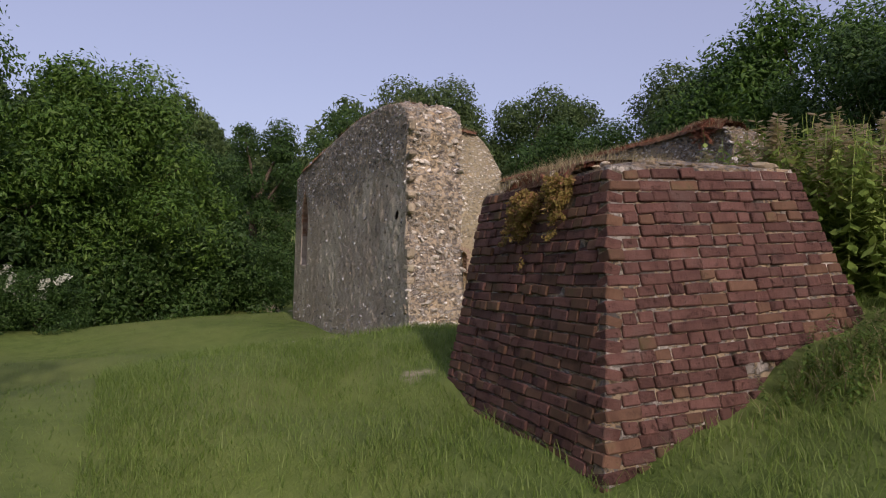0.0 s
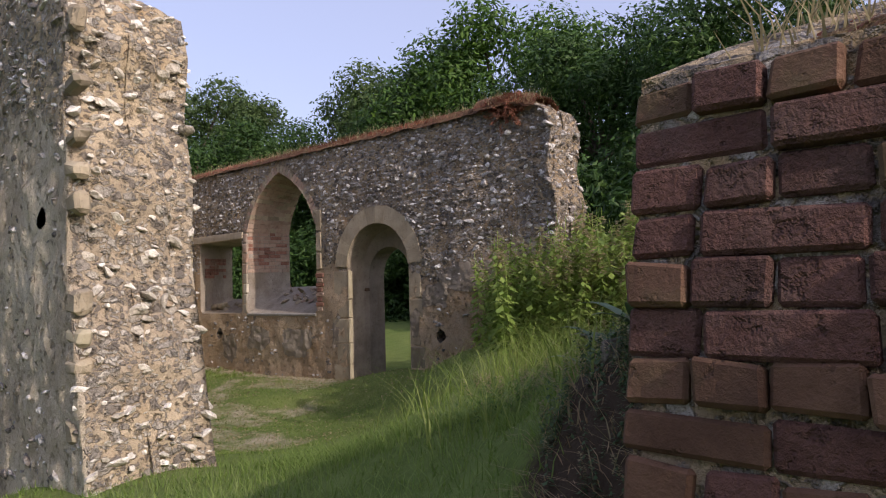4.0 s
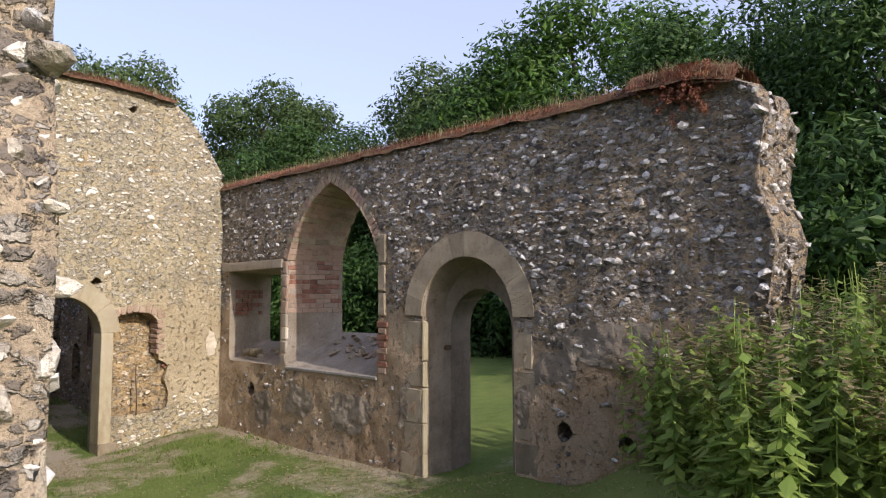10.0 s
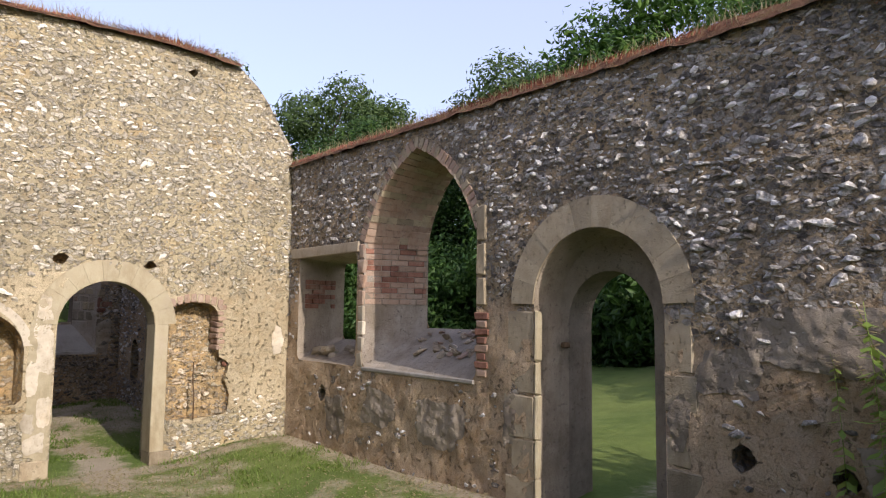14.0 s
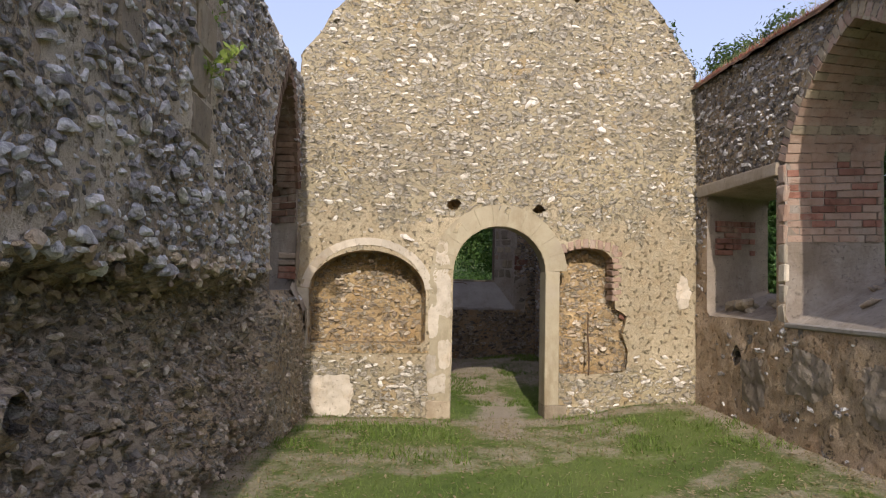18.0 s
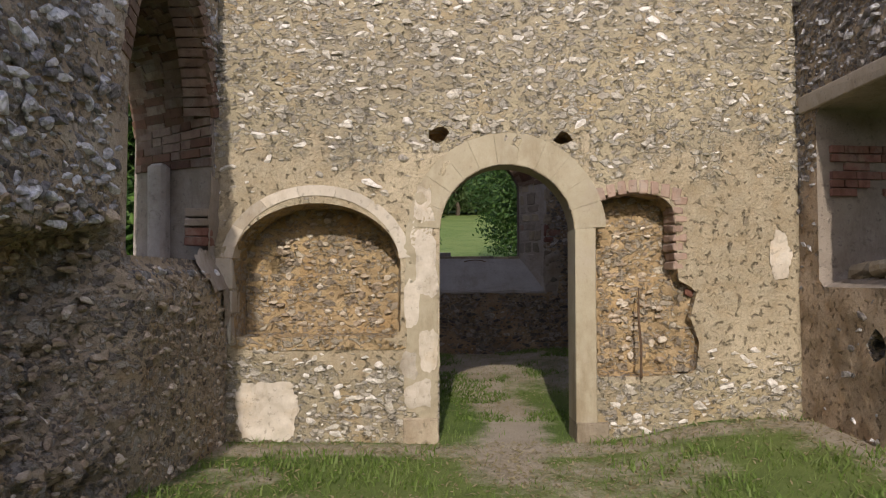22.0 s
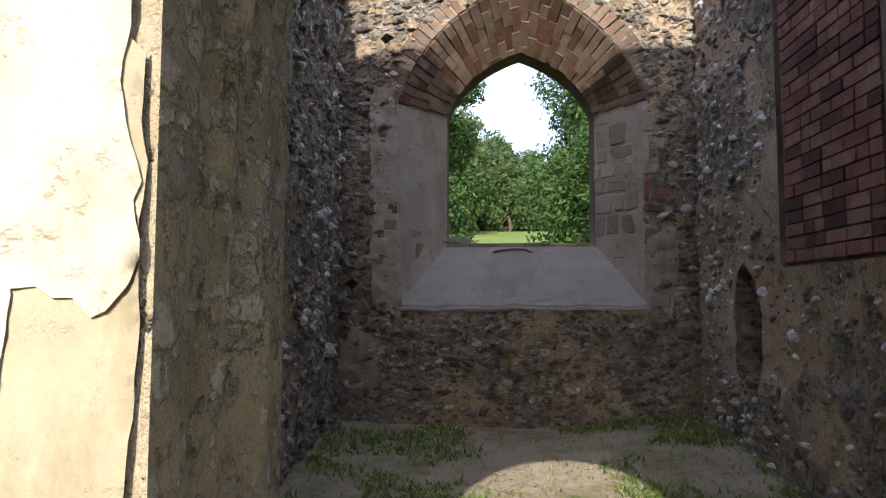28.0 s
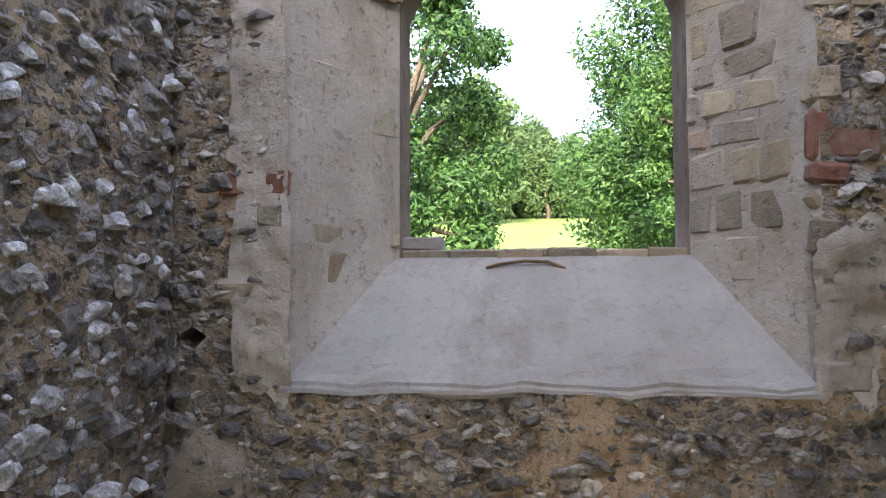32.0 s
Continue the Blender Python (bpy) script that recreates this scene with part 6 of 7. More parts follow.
for side_, (uo, ui) in enumerate(((-0.86, -0.48), (1.09, 0.75))):
    along = Vector((ui - uo, 0.46, 0)).normalized()
    out = (Vector((0.46, -(ui - uo), 0)) if side_ == 0 else Vector((-0.46, (ui - uo), 0))).normalized()
    m_ = Matrix((along, out, Vector((0, 0, 1)) if side_ else Vector((0, 0, 1)))).transposed().to_4x4()
    span, z = math.hypot(ui - uo, 0.46), 1.5
    while z < 2.72:
        hgt, t = r_.uniform(0.09, 0.21), r_.uniform(-0.06, 0.0)
        low = max(0.0, (1.72 - z) / 0.6) if z < 1.72 else 0.0
        t = max(t, 0.0) if z < 1.72 else t
        while t < span - 0.03:
            wd = min(r_.uniform(0.09, 0.28), span + 0.01 - t)
            if wd > 0.04 and t > low * span * 0.2 and r_.random() < (0.16 if side_ == 0 else 0.95):
                mm = r_.choices((DRESSED_GREY, PLASTER, STONE_DIM, PLASTER_DIM, BRICK_OLD, BRICK_PALE), (5, 4, 2, 2, 0.8 if side_ else 0.2, 0.4 if side_ else 0.05))[0]
                base_ = east.spot(uo, z + hgt / 2, 0.0) + along * (t + wd / 2) + out * (r_.uniform(-0.006, 0.006) - (0.062 if side_ == 0 else 0.057))
                part("splay_stone", block((wd - 0.012, 0.13, hgt - 0.014), int(z * 90 + t * 40), 0.016), mm, east.ob, "", Matrix.Translation(base_) @ m_ @ Matrix.Rotation(r_.uniform(-0.03, 0.03), 4, "Y"))
            t += wd
        z += hgt
    z = 1.1
    while z < 2.85:
        wd, hgt = r_.uniform(0.08, 0.3), r_.uniform(0.09, 0.2)
        if r_.random() < (0.5 if side_ == 0 else 0.95):
            uu = uo + (-wd / 2 + 0.03 if side_ == 0 else wd / 2 - 0.03)
            block_on(east, "jamb_stone", uu, z + hgt / 2, r_.uniform(-0.005, 0.02), (wd, 0.2, hgt - 0.014), r_.choices((DRESSED_GREY, PLASTER, STONE_DIM, PLASTER_DIM, BRICK_OLD), (4, 3, 2, 2, 1))[0], int(z * 50) + 170 + 20 * side_, r_.uniform(-0.04, 0.04), worn=0.02)
        z += hgt
bm = bmesh.new()
prof = [(0.006, 1.085), (0.006, 1.13), (-0.44, 1.622), (-0.5, 1.622), (-0.5, 1.06)]
ends = []
for u_out, u_in in ((-0.84, -0.5), (1.07, 0.77)):
    ends.append([bm.verts.new(e0(u_out + (u_in - u_out) * (0.0 if d > -0.1 else 1.0), z, d)) for d, z in prof])
bm.faces.new(ends[0]), bm.faces.new(ends[1][::-1])
for i in range(len(prof)):
    bm.faces.new((ends[0][i], ends[0][(i + 1) % 5], ends[1][(i + 1) % 5], ends[1][i]))
bmesh.ops.recalc_face_normals(bm, faces=bm.faces)
bmesh.ops.bevel(bm, geom=[e for e in bm.edges if e.calc_length() > 1.0], offset=0.015, segments=2, affect="EDGES")
bmesh.ops.subdivide_edges(bm, edges=[e for e in bm.edges if e.calc_length() > 0.3], cuts=14, use_grid_fill=True)
for v in bm.verts:
    ragged = 0.03 if v.co.z < 1.2 else 0.009
    v.co += Vector((noise.noise(v.co * 5), noise.noise(v.co * 5 + Vector((7, 0, 0))), noise.noise(v.co * 6 + Vector((0, 9, 0))))) * ragged
part("window_sill", bm, CEMENT, east.ob, "steep smooth cement sill")
for k in range(6):
    block_on(east, "sill_brick", -0.38 + 0.215 * k, 1.63, -0.52, (0.212, 0.11, 0.06), DRESSED_GREY if k % 3 else STONE_DIM, k + 210, worn=0.008)
block_on(east, "sill_brick", -0.4, 1.69, -0.54, (0.2, 0.11, 0.065), CEMENT, 220)
bar = thing("iron_bar", "bent rusty iron bar lying on the cement sill", "iron bar", at=Matrix.Translation(e0(0.06, 1.59, -0.395)))
v_, q_ = tube([Vector((-0.16, 0, -0.015)), Vector((-0.1, 0, 0.0)), Vector((0, 0, 0.012)), Vector((0.1, 0, 0.008)), Vector((0.17, 0, -0.02))], [0.007] * 5, 7)
piece("bar", raw_mesh("bar", [tuple(p) for p in v_], q_), DARK_WOOD, bar)
stones(east, FLINT_DARK, [pointed_arch(-0.9, 1.13, 1.07, 2.72, 3.9)], lambda u, z: 0.85 + 0.15 * smooth(z, 2.5, 3.2), nearest=(0, 0.8), count=280, seed=16, size=(0.035, 0.13), course=0.056, proud=(0.16, 0.5), close=True)
stones(chancel_l, FLINT_KNAPPED, [[(1.8, 1.5), (3.2, 1.3), (3.2, 3.1), (1.8, 3.4)]], lambda u, z: 0.96 - 0.4 * smooth(fbm(u, z, 1.6, 109), 0.5, 0.62), nearest=(2.6, 1.2), count=300, seed=17, size=(0.04, 0.17), course=0.06, proud=(0.12, 0.5), close=True)
stones(chancel_r, FLINT_GREY, [CR_BRICK, CR_HOL], lambda u, z: 0.45 + 0.5 * smooth(u, 3.2, 3.9), nearest=(3.9, 1.2), count=220, seed=18, size=(0.04, 0.14), course=0.06, proud=(0.12, 0.45), close=True)
for k, (u, z, w_, h_) in enumerate([(3.02, 1.6, 0.26, 0.3), (3.06, 1.92, 0.36, 0.32), (3.0, 2.24, 0.24, 0.3), (3.06, 2.55, 0.34, 0.3), (3.0, 2.84, 0.26, 0.26), (1.9, 1.8, 0.22, 0.32), (1.88, 2.13, 0.26, 0.32), (1.9, 2.46, 0.2, 0.32), (1.88, 2.78, 0.26, 0.3)]):
    block_on(chancel_l, "lancet_jamb", u, z, 0.0, (w_, 0.24, h_ - 0.006), STONE_DIM, k + 230, worn=0.012)
c0 = lambda u, z, d: tuple(chancel_r.spot(u, z, d))
patch_bricks(chancel_r.ob, [c0(2.2, 1.38, -0.02), c0(3.18, 1.38, -0.02), c0(3.18, 3.18, -0.02), c0(2.2, 3.18, -0.02)], BRICK_OLD, seed=40, other=BRICK_PURPLE, flip=-1, proud=0.004)


# ---- turf, weeds and grass ----
def blades(n, xs, ys, zs, height, width, lean, seed, mat, name, label, category, seg=2, parent=None):
    """Grass as one thing: tapering bent blades from the given feet."""
    r = np.random.default_rng(seed)
    a = r.random(n) * 2 * math.pi
    h = height * (0.5 + 0.9 * r.random(n))
    l = lean * h * (0.3 + r.random(n))
    dx, dy = np.cos(a), np.sin(a)
    px, py = -dy * width / 2 * (0.6 + 0.8 * r.random(n)), dx * width / 2
    V = []
    for k in range(seg + 1):
        t = k / seg
        cx, cy, cz = xs + dx * l * t * t, ys + dy * l * t * t, zs + h * t * (1 - 0.18 * lean * t)
        w = 1 - t * 0.92
        V += [np.stack([cx - px * w, cy - py * w, cz], 1), np.stack([cx + px * w, cy + py * w, cz], 1)]
    V = np.stack(V, 1).reshape(-1, 3)
    m = 2 * (seg + 1)
    o = np.arange(n)[:, None] * m
    Q = np.concatenate([o + np.array([2 * k, 2 * k + 1, 2 * k + 3, 2 * k + 2]) for k in range(seg)], 0)
    me = raw_mesh(name, V, Q, flat=True)
    if parent is not None:
        return piece(name, me, mat, parent, kind="stuff")
    return thing(name, label, category, me, mat, kind="stuff")


def turf_cap(name, label, pts, width, mat, n, seed, height=0.09, dry=0.25, bulge=0.09):
    """A strip of turf on a wall's top: a lumpy mat and short tufts."""
    r = np.random.default_rng(seed)
    p = np.asarray(pts, float)
    s = np.concatenate([[0], np.cumsum(np.linalg.norm(np.diff(p, axis=0), axis=1))])
    at_ = lambda t: np.stack([np.interp(t, s, p[:, k]) for k in range(3)], 1)
    ts = np.linspace(0, s[-1], max(8, int(s[-1] / 0.07)))
    c = at_(ts)
    tang = np.gradient(c, axis=0)
    side = np.stack([-tang[:, 1], tang[:, 0], 0 * ts], 1)
    side /= np.linalg.norm(side, axis=1)[:, None] + 1e-9
    m = 9
    V = []
    for k in range(m):
        f = (k / (m - 1) - 0.5) * 2
        hgt = bulge * (1 - f * f) + 0.05 * (fbm(ts, ts * 0 + f * 2, 5, seed) - 0.4) - 0.06 * (abs(f) > 0.95)
        ww = width / 2 * (1 + 0.25 * (fbm(ts, ts * 0 + 9 * np.sign(f), 3, seed + 4) - 0.4))
        V.append(c + side * (f * ww)[:, None] + np.stack([0 * ts, 0 * ts, hgt], 1))
    V = np.stack(V, 1)
    i = np.arange(len(ts) * m).reshape(len(ts), m)
    Q = np.stack([i[:-1, :-1], i[1:, :-1], i[1:, 1:], i[:-1, 1:]], -1).reshape(-1, 4)
    root = thing(name, label, "turf")
    piece("mat", raw_mesh("mat", V.reshape(-1, 3), Q), MAT_TURF, root, "matted reddish turf")
    t = r.random(n) * s[-1]
    f = (r.random(n) * 2 - 1) * 1.04
    cc, ss = at_(t), np.stack([np.interp(t, ts, side[:, k]) for k in range(3)], 1)
    feet = cc + ss * (f * width / 2)[:, None]
    z = feet[:, 2] + bulge * (1 - f * f) - 0.02
    k = int(n * (1 - dry))
    blades(k, feet[:k, 0], feet[:k, 1], z[:k], height * 0.7, 0.012, 0.9, seed, mat, "stonecrop", "", "", parent=root)
    blades(n - k, feet[k:, 0], feet[k:, 1], z[k:], height * 1.5, 0.006, 0.6, seed + 1, BLADE_DRY, "straw", "", "", parent=root)
    return root


MAT_TURF = mottled("matted_dry_turf", (0.16, 0.075, 0.045), (0.26, 0.15, 0.085), 14, 0.95, 70, 1.0, 0.03, (0.22, 0.17, 0.08))
turf_cap("turf_strip", "strip of red stonecrop and dry grass along the wall top", [(2.6, 0.5, 4.0), (2.62, -4, 4.02), (2.62, -7.6, 4.03), (2.62, -8.3, 3.98)], 0.62, SEDUM, 7000, 1)
turf_cap("turf_tuft", "shaggy red tuft on the wall's broken end", [(2.46, -7.35, 4.05), (2.46, -7.9, 4.04), (2.5, -8.25, 3.98)], 0.4, SEDUM, 2600, 2, 0.07, 0.1, 0.12)
turf_cap("turf_strip", "strip of dry reddish turf along the long wall's top", [(-2.85, 0.5, 3.86), (-2.95, -3, 3.95), (-3.05, -5.5, 3.97), (-3.15, -7.4, 3.8), (-3.18, -8.2, 3.62)], 0.66, SEDUM, 6000, 3, 0.07)
turf_cap("turf_strip", "thin turf along the gable's broken top", [(-1.5, 0.26, 5.28), (-0.5, 0.26, 5.33), (0.5, 0.26, 5.33), (1.5, 0.26, 5.26)], 0.7, SEDUM, 5000, 4, 0.11, 0.3, 0.05)
turf_cap("turf_strip", "dry grass and stonecrop on the brick block's top", [(-4.24, -14.1, 1.87), (-4.18, -13.4, 1.88), (-4.1, -12.85, 1.85)], 0.4, SEDUM, 1700, 5, 0.075, 0.5, 0.06)
turf_cap("turf_strip", "dry grass on the brick block's crumbling top", [(-4.0, -13.7, 1.97), (-3.6, -13.5, 2.0), (-3.3, -13.4, 2.0)], 0.7, BLADE_DRY, 1100, 6, 0.075, 0.6, 0.04)


def spray(cx, cy, cz, n, spread, drop, leaf, mat, name, label, category, seed, down=True):
    """A hanging or bushy clump of small leaves."""
    r = np.random.default_rng(seed)
    m = max(8, n // 90)
    stem = np.stack([cx + r.normal(size=m) * spread[0], cy + r.normal(size=m) * spread[1], cz - (np.abs(r.normal(size=m)) if down else r.normal(size=m)) * drop], 1)
    way = r.normal(size=(m, 3)) * 0.4 + np.array([-0.35, 0, -0.6])
    way /= np.linalg.norm(way, axis=1)[:, None]
    own = r.integers(0, m, n)
    P = stem[own] + way[own] * (r.random(n) * leaf * 9)[:, None] + r.normal(size=(n, 3)) * leaf * 1.2
    nrm = r.normal(size=(n, 3)) + np.array([-0.6, -0.4, 0.5])
    nrm /= np.linalg.norm(nrm, axis=1)[:, None]
    t = np.cross(nrm, r.normal(size=(n, 3)))
    t /= np.linalg.norm(t, axis=1)[:, None]
    b = np.cross(nrm, t)
    s = leaf * (0.6 + 0.8 * r.random(n))[:, None]
    vv = np.stack([P - t * s, P + b * s * 0.45, P + t * s, P - b * s * 0.45], 1).reshape(-1, 3)
    return thing(name, label, category, raw_mesh(name, vv, np.arange(4 * n).reshape(-1, 4), flat=True), mat, kind="stuff")


spray(-4.44, -13.56, 1.8, 7500, (0.02, 0.085), 0.15, 0.0105, STONECROP, "stonecrop_clump", "hanging yellow-brown stonecrop on the brick face", "plant", 1)
spray(-4.46, -14.0, 1.84, 3000, (0.02, 0.055), 0.13, 0.0105, STONECROP, "stonecrop_clump", "hanging yellow and rust stonecrop on the brick face", "plant", 2)
spray(-2.5, -3.9, 3.85, 1700, (0.07, 0.3), 0.3, 0.028, LEAF_WEED, "ivy_clump", "green leaves hanging from the long wall's top", "plant", 3)


PETAL = leafy("white_blossom", [(0.0, (0.5, 0.52, 0.42)), (0.5, (0.68, 0.69, 0.6)), (1.0, (0.8, 0.8, 0.74))], 0.6, 0.3)
spray(-9.0, 0.9, float(ground_z(-9.0, 0.9)[0]) + 1.0, 700, (0.55, 0.4), 0.4, 0.035, PETAL, "blossom_spray", "white blossom over the low shrub by the lawn", "plant", 5, False)
spray(2.33, -7.85, 4.06, 5000, (0.02, 0.13), 0.12, 0.012, SEDUM, "stonecrop_clump", "rust-red stonecrop hanging over the wall's face", "plant", 4)


def nettle(seed, h, seedy):
    """Leaves of one tall weed as arrays: paired leaves up a stem, tassels at the top."""
    r = np.random.default_rng(seed)
    V, F, tag = [], [], []

    def leafq(p, d, size, wid, kind):
        d = d / np.linalg.norm(d)
        sd = np.cross(d, [0, 0, 1.0])
        sd = sd / (np.linalg.norm(sd) + 1e-9) * wid
        k = len(V)
        V.extend([p, p + d * size * 0.5 + sd + [0, 0, -0.02 * size], p + d * size, p + d * size * 0.5 - sd + [0, 0, -0.02 * size]])
        F.append((k, k + 1, k + 2, k + 3))
        tag.append(kind)

    bend = r.normal(size=2) * 0.12
    stem = lambda t: np.array([bend[0] * t * t * h, bend[1] * t * t * h, h * t])
    for k in range(6):
        a, b = stem(k / 6), stem((k + 1) / 6)
        i = len(V)
        V.extend([a + [-0.003, 0, 0], a + [0.003, 0, 0], b + [0.002, 0, 0], b + [-0.002, 0, 0]])
        F.append((i, i + 1, i + 2, i + 3))
        tag.append(0)
    for k in range(15):
        t = 0.1 + 0.86 * k / 15
        g = k * 1.57 + r.normal() * 0.3
        size = h * 0.145 * (1.15 - 0.6 * t) * (0.8 + 0.5 * r.random())
        for s in (0, math.pi):
            leafq(stem(t), np.array([math.cos(g + s), math.sin(g + s), 0.1 - 1.0 * r.random()]), size * 0.85, size * 0.21, 0)
    if seedy:
        for k in range(44):
            t = 0.72 + 0.28 * k / 44
            g = r.random() * 6.3
            leafq(stem(min(t, 1.0)), np.array([math.cos(g), math.sin(g), -0.3 + 0.6 * r.random()]), h * 0.065, h * 0.016, 1)
    return np.array(V), np.array(F), np.array(tag)


NETTLES = [nettle(k, 1.0, k % 3 == 0) for k in range(8)]


def weeds(name, label, xs, ys, heights, mat, seed, sink=0.05):
    r = np.random.default_rng(seed)
    zs = ground_z(xs, ys)
    out = {0: ([], [], 0), 1: ([], [], 0)}
    root = thing(name, label, "weeds", kind="")
    for x, y, z, h in zip(xs, ys, zs, heights):
        V, F, tag = NETTLES[r.integers(8)]
        a = r.random() * 6.28
        R = np.array([[math.cos(a), -math.sin(a), 0], [math.sin(a), math.cos(a), 0], [0, 0, 1]]) * h
        W = V @ R.T + np.array([x, y, z - sink])
        for kind in (0, 1):
            f = F[tag == kind]
            if len(f):
                vs, fs, base = out[kind]
                vs.append(W[f.ravel()]), fs.append(np.arange(len(f) * 4).reshape(-1, 4) + base)
                out[kind] = (vs, fs, base + len(f) * 4)
    for kind, nm, mm in ((0, "leaves", mat), (1, "seeding", LEAF_SEED)):
        if out[kind][0]:
            piece(nm, raw_mesh(nm, np.concatenate(out[kind][0]), np.concatenate(out[kind][1]), flat=True), mm, root, kind="stuff")
    return root


def scatter(n, x0, x1, y0, y1, seed, want):
    r = np.random.default_rng(seed)
    x, y = x0 + (x1 - x0) * r.random(n), y0 + (y1 - y0) * r.random(n)
    k = r.random(n) < want(x, y)
    return x[k], y[k]


def off_path(x, y, lo=0.45, hi=0.8):
    """0 on the trodden line through the ruin, 1 away from it."""
    px = np.array([-6.7, -6.35, -5.7, -4.9, -4.2, -3.6, -3.4, -2.6, -2.4, -1.5, -0.9, -0.5, -0.1, 0.1])
    py = np.array([-17.8, -15.0, -14.0, -12.6, -12.0, -11.4, -10.6, -9.4, -8.9, -8.2, -6.8, -5.0, 0.0, 2.2])
    d = np.full(np.shape(x), 1e9)
    for a, b, c, e in zip(px, py, px[1:], py[1:]):
        t = np.clip(((x - a) * (c - a) + (y - b) * (e - b)) / ((c - a) ** 2 + (e - b) ** 2), 0, 1)
        d = np.minimum(d, np.hypot(x - a - t * (c - a), y - b - t * (e - b)))
    return smooth(d, lo, hi)


def bank(x, y):
    """Where the tall growth stands: the bank between the walls, the stump and the brick block."""
    line = -2.2 + 0.9 * (y + 12.5) * (y > -12.5)
    inside = smooth(x - line, 0.0, 1.2) * (y < -8.0) * (1 - smooth(x, 5.5, 7))
    inside = np.maximum(inside, smooth(x, 1.3, 1.9) * smooth(-y, 7.4, 8.2) * (x < 2.5))
    block_ = (x > -4.8) & (x < -2.75) & (y > -14.9) & (y < -12.7)
    return inside * ~block_


r2 = np.random.default_rng(77)
x_, y_ = scatter(1400, -0.4, 4.4, -10.4, -7.2, 31, lambda x, y: 0.75 * smooth(x + 0.3 - 1.2 * np.clip(y + 9.3, 0, 9) - 0.5 * np.clip(-9.3 - y, 0, 9), 0.0, 0.5))
weeds("nettle_bed", "dense bed of tall seeding nettles beside the broken wall", x_, y_, 0.75 + 0.5 * r2.random(len(x_)), LEAF_WEED, 41)
x_, y_ = scatter(900, 0.2, 3.4, -11.2, -9.6, 46, lambda x, y: 0.8 * smooth(x + 1.2 * (y + 10.4), 0.2, 1.0))
weeds("nettle_bed", "tall brown-topped nettles on the slope below the stump", x_, y_, 0.5 + 0.42 * r2.random(len(x_)), LEAF_WEED, 46)
x_, y_ = scatter(1300, 2.2, 6.5, -14.5, -10.2, 32, lambda x, y: 0.6 * bank(x, y))
weeds("weed_bank", "rank dark green weeds climbing the bank by the stump", x_, y_, (0.7 + 0.7 * r2.random(len(x_))) * (1 - 0.45 * ((y_ < -11.7) & (y_ > -13.4) & (x_ < 3.5))), LEAF_BANK, 42)
x_, y_ = scatter(1500, -2.4, 1.5, -16.5, -12.9, 33, lambda x, y: 0.55 * bank(x, y) * (y < -13.1 - 0.364 * (x + 2.0)))
weeds("weed_bank", "tall bright green weeds on the slope behind the brick block", x_, y_, (0.7 + 0.55 * r2.random(len(x_))), LEAF_WEED, 43)
x_, y_ = scatter(1100, -2.6, 1.5, -13.0, -10.6, 47, lambda x, y: bank(x, y) * 0.4 * smooth(fbm(x, y, 1.2, 223), 0.42, 0.56))
weeds("weed_patch", "mixed leafy weeds among the grass of the slope", x_, y_, (0.3 + 0.4 * r2.random(len(x_))), LEAF_WEED, 48)
x_, y_ = scatter(70000, -3.6, 6.0, -16.5, -8.2, 34, lambda x, y: np.maximum(0.16, smooth(fbm(x, y, 1.3, 203), 0.4, 0.58)) * np.clip(bank(x, y) + 0.45 * (x > -3.5) * (y < -9.6) * (y > -12.7), 0, 1) * off_path(x, y, 0.42, 0.8) * (1 - 0.8 * np.clip(bare_soil(x, y), 0, 1)))
blades(len(x_), x_, y_, ground_z(x_, y_) - 0.02, 0.36, 0.009, 0.95, 51, BLADE_TALL, "tall_grass", "long green grass all over the bank", "grass", 3)
x_, y_ = scatter(1500, -2.9, -1.3, -13.1, -12.4, 49, lambda x, y: 0.6 * ((x > -2.7) | (y > -12.7)))
blades(len(x_), x_, y_, ground_z(x_, y_) - 0.02, 0.42, 0.006, 0.7, 56, BLADE_TALL, "tall_grass", "tall yellowing grass beside the brick block", "grass", 3)
x_, y_ = scatter(1500, -3.0, -0.6, -15.4, -12.95, 50, lambda x, y: 0.7 * ((x > -2.65) | (y < -15.05)) * (y < -13.1 - 0.364 * (x + 2.0)))
weeds("weed_bank", "bright leafy weeds crowding beside the brick block", x_, y_, (0.6 + 0.55 * r2.random(len(x_))) * (0.45 + 0.55 * (y_ > -14.8)), LEAF_WEED, 49)
foot_ = lambda x, y: smooth(x + 0.75 * (y + 15.0), -4.1, -3.5) * smooth(-y, 14.9, 15.1)
x_, y_ = scatter(2600, -4.6, -1.8, -16.6, -14.8, 59, lambda x, y: 0.75 * foot_(x, y) * smooth(fbm(x, y, 1.7, 227), 0.4, 0.56))
weeds("weed_patch", "low dark green weeds at the foot of the brick block", x_, y_, 0.14 + 0.2 * r2.random(len(x_)), LEAF_BANK, 50)
x_, y_ = scatter(9000, -4.8, -1.6, -16.8, -14.9, 57, lambda x, y: 0.7 * foot_(x, y) * smooth(fbm(x, y, 1.4, 225), 0.42, 0.56))
blades(len(x_), x_, y_, ground_z(x_, y_) - 0.02, 0.17, 0.006, 1.2, 58, BLADE_DRY, "dry_grass", "dry bent grass at the foot of the brick block", "grass", 3)
x_, y_ = scatter(5200, -1.4, 1.6, -13.6, -11.9, 67, lambda x, y: 0.9 * np.exp(-(((x - 0.2) / 0.8) ** 2 + ((y + 12.7) / 0.45) ** 2)))
blades(len(x_), x_, y_, ground_z(x_, y_) - 0.02, 0.42, 0.007, 0.9, 68, BLADE_RUSSET, "dry_grass", "patch of russet seeding grass on the slope", "grass", 3)
